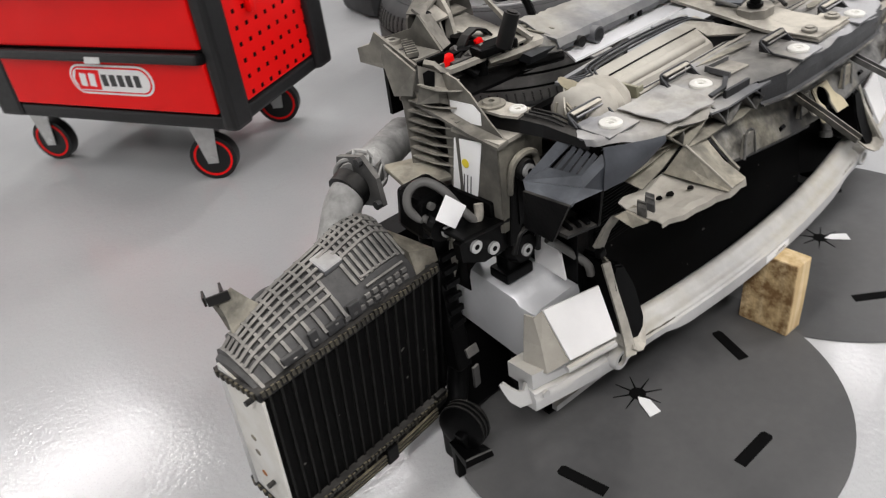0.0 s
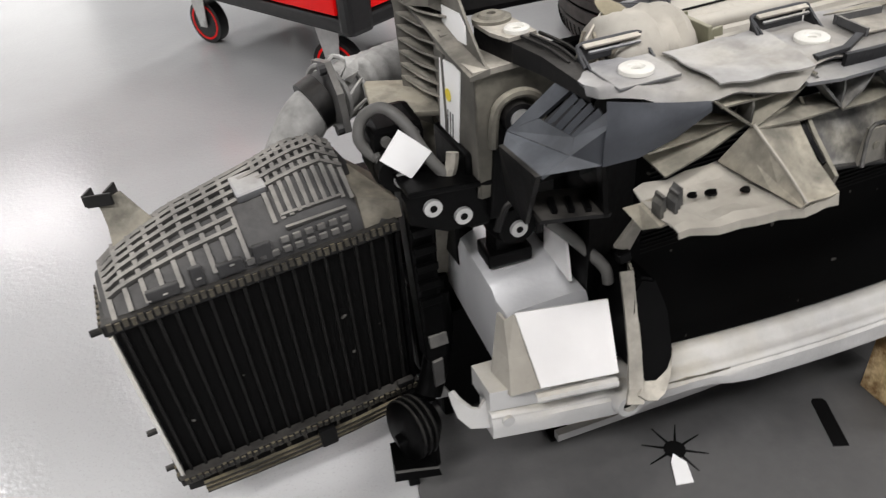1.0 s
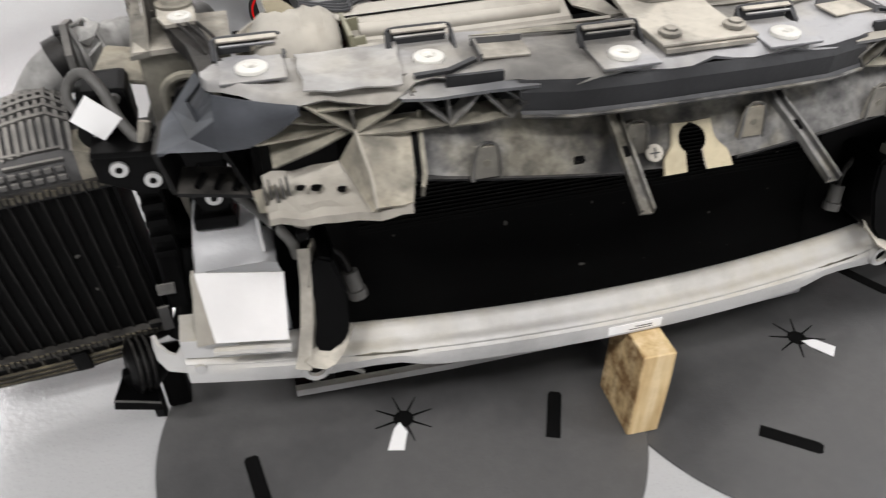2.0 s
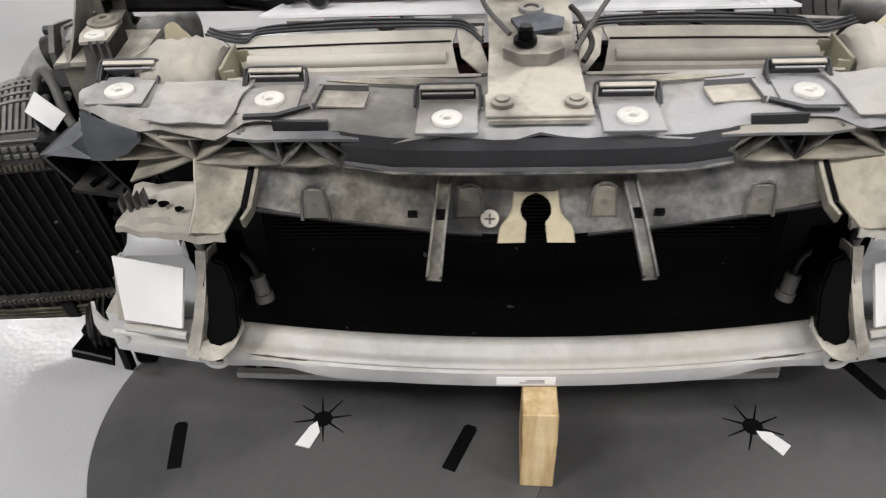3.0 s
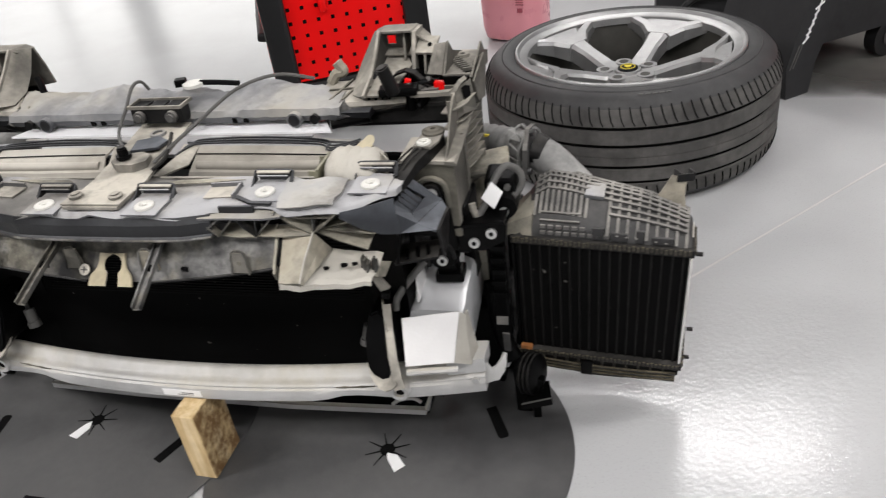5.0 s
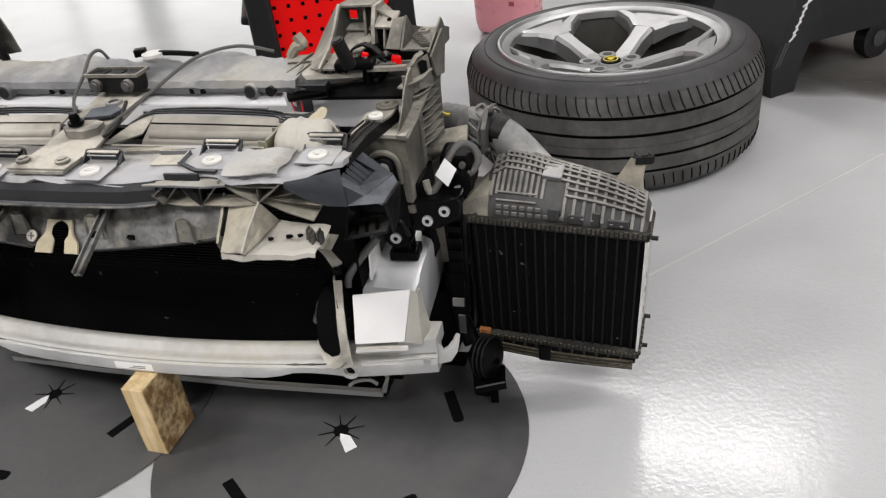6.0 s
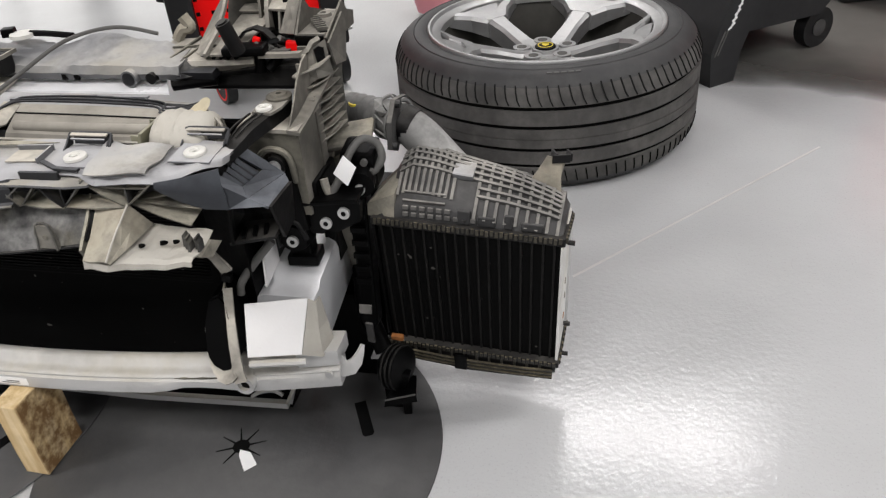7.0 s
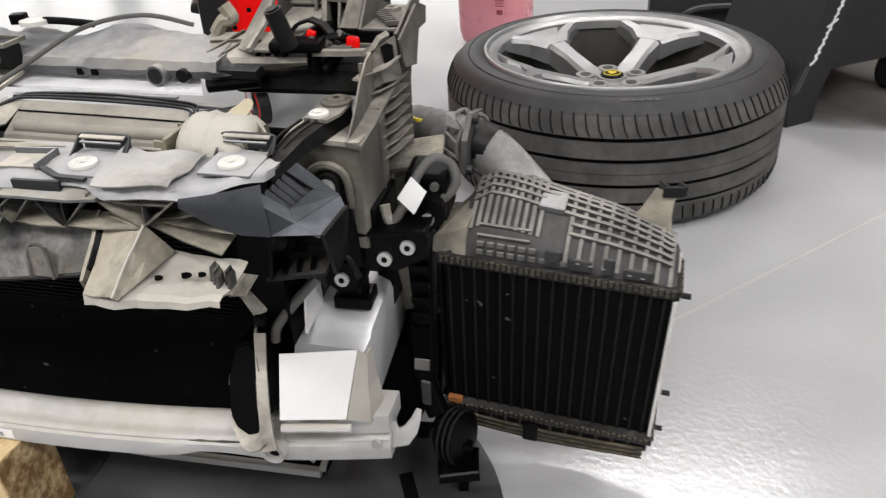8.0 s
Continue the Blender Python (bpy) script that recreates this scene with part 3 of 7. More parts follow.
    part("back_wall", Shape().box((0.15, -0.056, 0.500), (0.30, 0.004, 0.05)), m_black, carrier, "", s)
    # pads that carry the washers, with thin clip frames behind
    for x, y in ((0.08, -0.0885), (0.243, -0.049), (0.389, -0.027)):
        part("washer_pad", Shape().box((x, y + 0.002, 0.5315), (0.054, 0.044, 0.0028), (2, 0, 0), 0.001), m_top, carrier, "", s)
        washer(carrier, s * x, y, 0.5330)
        b = y + 0.036
        loop = Shape().tube([(x - 0.0295, b - 0.012, 0.533), (x - 0.029, b, 0.543), (x - 0.025, b + 0.003, 0.547), (x, b + 0.003, 0.5475), (x + 0.025, b + 0.003, 0.547), (x + 0.029, b, 0.543), (x + 0.0295, b - 0.012, 0.533)], 0.0017, 6, 3)
        loop.box((x, b + 0.004, 0.5385), (0.050, 0.003, 0.012), (-10, 0, 0))
        loop.sheet([(x - 0.028, b - 0.018, 0.532), (x - 0.028, b + 0.003, 0.532), (x - 0.028, b + 0.003, 0.545)], 0.002).sheet([(x + 0.028, b - 0.018, 0.532), (x + 0.028, b + 0.003, 0.532), (x + 0.028, b + 0.003, 0.545)], 0.002)
        part("clip_frame", loop, m_slate, carrier, "dark clip frame with a pale lip", s)
        part("clip_lip", Shape().box((x, b - 0.001, 0.5462), (0.050, 0.0055, 0.0022), (14, 0, 0), 0.0008), m_beige, carrier, "", s)
        part("clip_lip", Shape().box((x, b - 0.006, 0.5425), (0.046, 0.0025, 0.0020), (14, 0, 0), 0.0006), m_top, carrier, "", s)
    part("pocket_floor", Shape().box((0.176, -0.046, 0.5318), (0.044, 0.030, 0.0022), (0, 0, 5), 0.0008), m_beige, carrier, "", s)
    part("pocket_wall", Shape().box((0.177, -0.030, 0.5348), (0.046, 0.0025, 0.008), (0, 0, 5)).box((0.199, -0.046, 0.5345), (0.0025, 0.034, 0.007), (0, 0, 5)), m_top, carrier, "", s)
    part("step_edge", Shape().strip([(0.205, -0.060, 0.533), (0.232, -0.074, 0.532), (0.262, -0.074, 0.531)], 0.003, 0.006, (0, 0, 1)), m_slate, carrier, "", s)
    # the air channel behind
    ch = [[(0.050, 0.003, 0.531), (0.18, 0.003, 0.531), (0.295, 0.003, 0.531)], [(0.058, 0.010, 0.523), (0.18, 0.010, 0.521), (0.292, 0.010, 0.523)], [(0.062, 0.028, 0.518), (0.18, 0.028, 0.516), (0.288, 0.028, 0.518)],
          [(0.066, 0.031, 0.507), (0.18, 0.031, 0.505), (0.285, 0.031, 0.507)], [(0.070, 0.036, 0.507), (0.18, 0.036, 0.505), (0.285, 0.036, 0.507)], [(0.074, 0.040, 0.519), (0.18, 0.040, 0.517), (0.288, 0.040, 0.518)],
          [(0.079, 0.060, 0.535), (0.18, 0.060, 0.534), (0.30, 0.060, 0.531)], [(0.075, 0.084, 0.541), (0.18, 0.084, 0.540), (0.32, 0.084, 0.536)]]
    # Black strip laid in the channel's groove to paint its shade.
    part("groove", Shape().strip([(0.075, 0.0335, 0.5095), (0.18, 0.0335, 0.5078), (0.284, 0.0335, 0.5095)], 0.004, 0.004, (0, 1, 0)), m_black, carrier, "", s)
    part("air_channel", Shape().skin(ch, 0.003), m_cream, carrier, "beige dusted air channel", s)
    part("channel_bar", Shape().tube([(0.085, 0.050, 0.524), (0.18, 0.050, 0.523), (0.286, 0.049, 0.524)], 0.0075, 12, 3), m_cream, carrier, "smooth dusty round bar", s, True)
    part("channel_seam", Shape().strip([(0.080, 0.0635, 0.5372), (0.18, 0.0635, 0.5362), (0.300, 0.0635, 0.5334)], 0.0022, 0.0012, (0, 1, 0)), m_black, carrier, "", s)
    part("channel_seam", Shape().strip([(0.064, 0.0205, 0.5208), (0.18, 0.0205, 0.5190), (0.288, 0.0205, 0.5208)], 0.0022, 0.0012, (0, 1, 0)), m_slate, carrier, "", s)
    part("channel_end", Shape().box((0.298, 0.030, 0.524), (0.004, 0.056, 0.034), (0, 8, 0), 0.001).box((0.292, 0.004, 0.523), (0.014, 0.003, 0.030), (0, 8, 0), 0.001).box((0.291, 0.052, 0.524), (0.014, 0.003, 0.026), (0, 8, 0), 0.001), m_olive, carrier, "olive clear plastic end bracket", s)
    part("channel_end", Shape().skin([[(0.040, 0.000, 0.533), (0.050, 0.003, 0.531)], [(0.05, 0.05, 0.538), (0.07, 0.05, 0.526)], [(0.048, 0.086, 0.543), (0.075, 0.084, 0.541)]], 0.003), m_beige, carrier, "", s)
    for k in range(3):
        y = 0.083 + 0.0075 * k
        part("seal_lip", Shape().tube([(0.048, y - 0.03, 0.538), (0.062, y - 0.008, 0.543), (0.085, y, 0.545), (0.18, y + 0.002, 0.544 + 0.001 * k), (0.275, y, 0.541), (0.292, y - 0.012, 0.537), (0.32, y - 0.006, 0.539), (0.335, y, 0.541)], 0.0017, 6, 5),
             m_slate, carrier, "thin dark rubber seal lip", s)
    part("rear_flange", Shape().skin([[(0.046, 0.098, 0.541), (0.17, 0.1, 0.541), (0.25, 0.1, 0.540), (0.335, 0.098, 0.537)], [(0.046, 0.105, 0.542), (0.17, 0.106, 0.542), (0.25, 0.106, 0.541), (0.335, 0.104, 0.537)]], 0.004), m_top, carrier, "", s)
    part("rear_panel", Shape().prism([(0.0, 0.111), (0.285, 0.111), (0.245, 0.178), (0.0, 0.178)], "z", 0.5455, 0.5485), m_panel, carrier, "smooth pale panel behind the seal", s)
    for x in (0.10, 0.155, 0.235):
        part("flange_tab", Shape().box((x, 0.108, 0.543), (0.040, 0.006, 0.003), bevel=0.001), m_top, carrier, "", s)
    # crumpled cap at the channel's outer end
    rings = []
    for k in range(13):
        f = k / 12
        r = (0.026, 0.033, 0.036, 0.034, 0.0365, 0.034, 0.037, 0.035, 0.0365, 0.034, 0.035, 0.031, 0.022)[k]
        rings.append([(0.308 + 0.078 * f, 0.036 + (r + 0.0014 * math.sin(5 * a + 1.7 * k)) * math.cos(a) * 1.15, 0.521 + (r + 0.0018 * math.sin(3 * a + 1.1 * k)) * math.sin(a) * (0.98 - 0.12 * f)) for a in (2 * math.pi * j / 22 for j in range(22))])
    part("end_cap", Shape().loft(rings), m_cream, carrier, "crumpled dusty beige end cap", s, True)
    for k in range(4):
        part("cap_rib", Shape().box((0.384, 0.012 + 0.015 * k, 0.530 - 0.003 * abs(k - 1.5)), (0.010, 0.003, 0.024), (0, -14, 0)), m_flap, carrier, "", s)
    part("cap_nozzle", Shape().loft([[(0.352 + dx + r * math.cos(a), 0.058 + dy + r * 0.8 * math.sin(a), 0.545 + dz + 0.004 * math.sin(a)) for a in (2 * math.pi * j / 10 for j in range(10))]
                                    for dx, dy, dz, r in ((0, -0.004, 0, 0.014), (0.004, 0, 0.005, 0.0115), (0.008, 0.005, 0.008, 0.009), (0.010, 0.008, 0.011, 0.0075))]), m_cheek, carrier, "crooked cream spout", s, True)
    for k in range(5):
        part("cap_fin", Shape().sheet([(0.366 + 0.0065 * k, 0.060 - 0.006 * k, 0.548 - 0.002 * k), (0.378 + 0.006 * k, 0.030 - 0.006 * k, 0.541 - 0.003 * k), (0.379 + 0.006 * k, 0.030 - 0.006 * k, 0.520), (0.368 + 0.0065 * k, 0.060 - 0.006 * k, 0.522)], 0.0022), m_flap, carrier, "", s)
    part("cap_band", Shape().sheet([(0.366, 0.063, 0.5495), (0.396, 0.036, 0.5405), (0.398, 0.032, 0.533), (0.368, 0.060, 0.541)], 0.002), m_beige, carrier, "", s)
    # arm that runs back to the side mount
    arm = Shape().loft([[(0.408, -0.012, 0.529), (0.428, -0.028, 0.527), (0.428, -0.028, 0.517), (0.408, -0.012, 0.517)],
                        [(0.420, 0.035, 0.538), (0.440, 0.028, 0.538), (0.440, 0.028, 0.522), (0.420, 0.035, 0.522)],
                        [(0.428, 0.060, 0.5435), (0.452, 0.054, 0.5435), (0.452, 0.054, 0.526), (0.428, 0.060, 0.526)],
                        [(0.430, 0.11, 0.5445), (0.462, 0.108, 0.5445), (0.462, 0.108, 0.522), (0.430, 0.11, 0.522)],
                        [(0.438, 0.122, 0.544), (0.456, 0.122, 0.544), (0.456, 0.122, 0.524), (0.438, 0.122, 0.524)]])
    part("side_arm", arm, m_dblack, carrier, "black side arm with cable guides", s)
    part("arm_plate", Shape().prism([(0.428, 0.058), (0.455, 0.054), (0.462, 0.075), (0.463, 0.108), (0.455, 0.120), (0.440, 0.121), (0.431, 0.112)], "z", 0.5445, 0.5478), m_beige, carrier, "beige dusted pad plate", s)
    part("arm_pad", Shape().lathe([(0.004, 0.5475), (0.017, 0.5475), (0.017, 0.5505), (0.012, 0.5510), (0.010, 0.5535), (0.004, 0.5535)], 24, (0.447, 0.104, 0)), m_flap, carrier, "beige round mount", s, True)
    washer(carrier, s * 0.442, 0.066, 0.5480, 0.0105)
    for k in range(3):
        part("arm_wire", Shape().tube([(0.428 + 0.008 * k, 0.054, 0.5475), (0.415 + 0.008 * k, 0.03, 0.541), (0.41 + 0.007 * k, 0.012, 0.534)], 0.0016, 6), m_dblack, carrier, "", s)

# latch plate in the middle
latch = thing("hood_latch", (0, 0.0, 0.535), "dusty steel hood latch plate with bolts", "hood latch")
part("plate", Shape().skin([[(-0.044, -0.098, 0.537), (0.044, -0.098, 0.537)], [(-0.044, -0.02, 0.538), (0.044, -0.02, 0.538)], [(-0.042, 0.03, 0.545), (0.042, 0.03, 0.545)], [(-0.043, 0.13, 0.560), (0.043, 0.13, 0.560)]], 0.004), m_beige, latch, "beige dusted latch plate")
part("bracket_foot", Shape().box((0, -0.076, 0.5395), (0.094, 0.040, 0.003), bevel=0.0014), m_beige, latch)
for x in (-0.032, 0.032):
    washer(latch, x, -0.078, 0.5425, 0.010, m_tower)
    part("bolt", Shape().cyl((x, -0.078, 0.5425), (x, -0.078, 0.5485), 0.0062, seg=8), m_tower, latch, "dull dusty bolt")
hexa = [(0.031 * math.cos(math.radians(a)), 0.018 + 0.024 * math.sin(math.radians(a))) for a in (-20, 35, 90, 145, 200, 245, 295)]
part("hex_block", Shape().prism(hexa, "z", 0.541, 0.553), m_beige, latch, "beige six-sided block")
part("latch_plate_dark", Shape().prism([(-0.01, 0.035), (0.03, 0.045), (0.034, 0.07), (0.01, 0.085), (-0.02, 0.07)], "z", 0.5535, 0.5575), m_blue, latch, "slate grey catch plate")
part("pin", Shape().cyl((-0.008, 0.015, 0.556), (-0.008, 0.015, 0.570), 0.0075).cyl((-0.008, 0.015, 0.556), (-0.008, 0.015, 0.561), 0.0115), m_black, latch, "black latch pin with steel head", smooth=True)
part("pin_head", Shape().cyl((-0.008, 0.015, 0.570), (-0.008, 0.015, 0.5735), 0.0058), m_dblack, latch)
part("plate_eye", Shape().lathe([(0.008, 0.5555), (0.013, 0.5555), (0.012, 0.559), (0.008, 0.559)], 24, (0.002, 0.095, 0)), m_top, latch, smooth=True)
part("cable", Shape().tube([(-0.022, 0.035, 0.556), (-0.046, 0.07, 0.572), (-0.055, 0.115, 0.59), (-0.058, 0.15, 0.612), (-0.05, 0.165, 0.616), (-0.044, 0.172, 0.60)], 0.0027, 8), m_grey, latch, "grey release cable")
part("cable", Shape().tube([(0.04, 0.012, 0.548), (0.05, 0.03, 0.556), (0.085, 0.085, 0.580), (0.13, 0.14, 0.608), (0.18, 0.185, 0.612), (0.235, 0.2, 0.598)], 0.0028, 8), m_grey, latch, "grey release cable")
part("cable_loop", Shape().tube([(0.046, -0.004, 0.545), (0.056, 0.02, 0.553), (0.048, 0.055, 0.563), (0.04, 0.075, 0.566)], 0.003, 8), m_dblack, latch)

# ---- rear cross member ----
cross = thing("cross_member", (0, 0.15, 0.56), "grey dusty plastic rear cross member", "car cross member")
for s in (1, -1):
    rng = random.Random(31 + s)
    xs = [0.295 * k / 24 for k in range(25)]
    back = [0.204 + 0.006 * math.sin(x * 41 + s) + rng.uniform(-0.004, 0.004) for x in xs]
    lift = [0.586 + 0.004 * math.sin(x * 33 + 2 * s) + (0.006 if 0.10 < x < 0.17 else 0.0) + rng.uniform(-0.0022, 0.0022) for x in xs]
    sag = [rng.uniform(-0.0012, 0.0012) for x in xs]
    rows = [[(x, 0.137 + 2 * d, 0.555 + d) for x, d in zip(xs, sag)], [(x, 0.129, 0.566 - d) for x, d in zip(xs, sag)], [(x, 0.134, 0.5755 + d) for x, d in zip(xs, sag)], [(x, 0.160, 0.581 + 0.002 * math.sin(x * 60) - d) for x, d in zip(xs, sag)],
            [(x, b - 0.012, z) for x, b, z in zip(xs, back, lift)], [(x, b, z + 0.002) for x, b, z in zip(xs, back, lift)], [(x, b + 0.006, z - 0.012) for x, b, z in zip(xs, back, lift)]]
    part("top_cover", Shape().skin(rows, 0.003), m_cover, cross, "pale dusty plastic cover", s, True)
    part("end_tongue", Shape().skin([[(0.290, 0.128, 0.560), (0.312, 0.140, 0.560), (0.330, 0.150, 0.562)], [(0.290, 0.150, 0.578), (0.316, 0.160, 0.572), (0.334, 0.170, 0.570)], [(0.290, 0.190, 0.584), (0.308, 0.196, 0.578), (0.322, 0.20, 0.574)]], 0.003), m_guide, cross, "", s)
    part("under_rail", Shape().prism([(0.1395, 0.556), (0.18, 0.556), (0.19, 0.572), (0.137, 0.566)], "x", 0.0, 0.34), m_slate, cross, "dark lower rail", s)
    for x in (0.118, 0.137):
        part("rail_window", Shape().box((x, 0.1320, 0.5605), (0.007, 0.004, 0.008)), m_black, cross, "", s)
    part("socket_tube", Shape().cyl((0.222, 0.1225, 0.5615), (0.222, 0.150, 0.562), 0.0115, seg=20), m_cover, cross, "", s, True)
    part("socket_bore", Shape().cyl((0.222, 0.1218, 0.5615), (0.222, 0.125, 0.5615), 0.0090, seg=20), m_slate, cross, "", s)
    part("socket_tube", Shape().cyl((0.255, 0.1235, 0.562), (0.255, 0.150, 0.562), 0.0075, seg=16), m_dblack, cross, "", s, True)
    part("end_lug", Shape().tube([(0.258, 0.208, 0.586), (0.268, 0.212, 0.600), (0.280, 0.213, 0.603), (0.274, 0.214, 0.613), (0.271, 0.214, 0.618)] if s > 0 else [(0.268, 0.20, 0.590), (0.272, 0.204, 0.606), (0.276, 0.206, 0.616)], 0.0085 if s > 0 else 0.006, 8), m_flap if s > 0 else m_black, cross, "beige clip standing up" if s > 0 else "black stud standing up", s, True)
part("bolt_bracket", Shape().box((0, 0.122, 0.580), (0.088, 0.028, 0.026), (-4, 0, 0), 0.003), m_dblack, cross, "dark bracket with two bolts")
part("bracket_rim", Shape().box((0, 0.108, 0.5945), (0.094, 0.003, 0.005)).box((0, 0.142, 0.5945), (0.094, 0.003, 0.005)).box((-0.0455, 0.125, 0.5945), (0.003, 0.031, 0.005)).box((0.0455, 0.125, 0.5945), (0.003, 0.031, 0.005)), m_tower, cross)
for x in (-0.029, 0.0, 0.029):
    part("bracket_pocket", Shape().box((x, 0.125, 0.5935), (0.024, 0.026, 0.002)), m_black, cross)
for x in (-0.028, 0.028):
    part("bolt", Shape().cyl((x, 0.108, 0.580), (x, 0.101, 0.580), 0.0095, seg=18).cyl((x, 0.101, 0.580), (x, 0.098, 0.580), 0.006, seg=12), m_rib, cross, "pale bolt head", smooth=True)
part("white_cap", Shape().lathe([(0.001, 0.617), (0.017, 0.617), (0.017, 0.622), (0.001, 0.624)], 24, (0.030, 0.184, -0.018)), m_washer, cross, "white round cap", smooth=True)
part("wire_plug", Shape().box((0.006, 0.188, 0.604), (0.018, 0.016, 0.012), (0, 0, 20), 0.002).tube([(0.04, 0.19, 0.602), (0.07, 0.188, 0.602), (0.11, 0.186, 0.600)], 0.0045, 8), m_black, cross, "black wire plug")


# ---- headlamp towers at both ends ----
def tower(s):
    ob = thing("headlamp_tower", (s * 0.47, 0.16, 0.36), "ribbed dusty plastic headlamp mounting tower", "headlamp bracket", "headlamp towers")
    out = 0.472
    part("side_plate", Shape().prism([(0.140, 0.40), (0.140, 0.560), (0.150, 0.586), (0.175, 0.590), (0.205, 0.596), (0.250, 0.599), (0.262, 0.599), (0.252, 0.581), (0.231, 0.542), (0.222, 0.488), (0.218, 0.44), (0.205, 0.40)], "x", out - 0.004, out), m_tower, ob, "dusty grey rear side plate", s)
    for k in range(5):
        z = 0.452 + 0.026 * k
        part("inner_rib", Shape().prism([(out - 0.022, 0.148), (out - 0.004, 0.144), (out - 0.004, 0.214 + 0.003 * k), (out - 0.014, 0.212 + 0.003 * k)], "z", z, z + 0.0025), m_beige, ob, "", s)
        # Thin black sheets paint the shade of pockets onto the flat plate.
        part("pocket_shade", Shape().prism([(0.152, z + 0.006), (0.206, z + 0.006), (0.208, z + 0.021), (0.152, z + 0.021)], "x", out - 0.0055, out - 0.0045), m_black, ob, "", s)
    part("inner_rib", Shape().prism([(0.176, 0.440), (0.180, 0.440), (0.180, 0.590), (0.176, 0.588)], "x", out - 0.020, out - 0.004), m_tower, ob, "", s)
    part("front_flange", Shape().prism([(out - 0.010, 0.139), (out - 0.004, 0.138), (out - 0.004, 0.142), (out - 0.010, 0.143)], "z", 0.45, 0.578), m_tower, ob, "", s)
    part("label_plate", Shape().prism([(0.062, 0.40), (0.062, 0.520), (0.150, 0.528), (0.150, 0.405), (0.11, 0.392)], "x", 0.479, 0.484), m_tower, ob, "dusty grey front side plate", s)
    part("front_box", Shape().prism([(0.405, 0.065), (0.483, 0.060), (0.483, 0.068), (0.413, 0.073)], "z", 0.40, 0.522).prism([(0.405, 0.065), (0.413, 0.065), (0.413, 0.13), (0.405, 0.13)], "z", 0.47, 0.522), m_brace, ob, "dusty dark front box of the tower", s)
    part("front_shelf", Shape().prism([(0.402, 0.058), (0.487, 0.054), (0.487, 0.136), (0.402, 0.135)], "z", 0.5205, 0.5255), m_beige, ob, "dust-covered shelf", s)
    part("gusset", Shape().prism([(0.056, 0.524), (0.150, 0.524), (0.150, 0.588), (0.132, 0.584), (0.110, 0.570), (0.094, 0.554), (0.080, 0.541), (0.066, 0.531)], "x", 0.4722, 0.4745), m_tower, ob, "", s)
    # round boss on the front
    bow = Shape()
    bow.tube([(0.425, 0.060, 0.42), (0.425, 0.056, 0.478), (0.436, 0.054, 0.496), (0.455, 0.054, 0.498), (0.468, 0.056, 0.485), (0.470, 0.06, 0.45)], 0.0045, 8)
    part("boss_bow", bow, m_brace, ob, "", s, True)
    part("boss", Shape().cyl((0.448, 0.066, 0.476), (0.448, 0.050, 0.476), 0.014, seg=20), m_dblack, ob, "", s, True)
    eyelet(ob, (s * 0.448, 0.050, 0.476), (0, -1, 0), 0.009)
    # ledge that climbs back along the outer face, then a fan of thin curved ribs
    part("ledge", Shape().loft([[(0.472, y, z - 0.006), (0.490, y, z - 0.008), (0.490, y, z - 0.004), (0.472, y, z)] for y, z in ((0.054, 0.526), (0.10, 0.531), (0.148, 0.541), (0.19, 0.548), (0.226, 0.550))]), m_tower, ob, "", s)
    for k, z in enumerate((0.574, 0.549, 0.535, 0.522, 0.509, 0.496, 0.483, 0.470)):
        y0, y1 = 0.122 if k == 0 else 0.134, (0.172, 0.194, 0.198, 0.200, 0.201, 0.202, 0.202, 0.202)[k]
        ym = (y0 + y1) / 2
        rows = [[(out - 0.002, y0, z - 0.004), (out - 0.002, ym, z - 0.010), (out - 0.002, y1, z - 0.002)],
                [(out + 0.007, y0, z - 0.002), (out + 0.012, ym, z - 0.006), (out + 0.016, y1, z + 0.001)],
                [(out + 0.012, y0, z), (out + 0.020, ym, z - 0.002), (out + 0.029, y1, z + 0.003)]]
        part("rib", Shape().skin(rows, 0.0018), m_beige if k == 0 else m_tower, ob, "", s)
    # Thin dark sheet over the plate paints the shade between the ribs.
    part("rib_shade", Shape().prism([(0.130, 0.455), (0.204, 0.455), (0.204, 0.570), (0.128, 0.566)], "x", out + 0.0005, out + 0.0015), m_dblack, ob, "", s)
    part("rib_edge", Shape().skin([[(out + 0.004, 0.190, 0.42), (out + 0.006, 0.196, 0.488), (out + 0.010, 0.200, 0.540), (out + 0.014, 0.206, 0.582), (out + 0.020, 0.212, 0.612)],
                                  [(out + 0.026, 0.206, 0.43), (out + 0.027, 0.206, 0.488), (out + 0.028, 0.207, 0.542), (out + 0.032, 0.212, 0.581), (out + 0.035, 0.222, 0.621)]], 0.002), m_tower, ob, "", s)
    part("post", Shape().box((out + 0.008, 0.128, 0.470), (0.012, 0.006, 0.13), bevel=0.001), m_tower, ob, "", s)
    foot = Shape().skin([[(out - 0.01, 0.150, 0.408), (out + 0.020, 0.148, 0.398), (out + 0.036, 0.150, 0.388)], [(out - 0.01, 0.19, 0.428), (out + 0.018, 0.188, 0.412), (out + 0.034, 0.19, 0.394)], [(out - 0.01, 0.225, 0.450), (out + 0.012, 0.226, 0.430), (out + 0.026, 0.232, 0.404)]], 0.004)
    part("foot_plate", foot, m_flap, ob, "beige foot flange", s)
    for k in range(3):
        part("foot_fold", Shape().strip([(out + 0.030, 0.146 + 0.004 * k, 0.382 - 0.010 * k), (out + 0.026, 0.19, 0.388 - 0.012 * k), (out + 0.018, 0.232, 0.396 - 0.014 * k)], 0.018, 0.002, (1, 0, 0.4)), m_brace, ob, "", s)
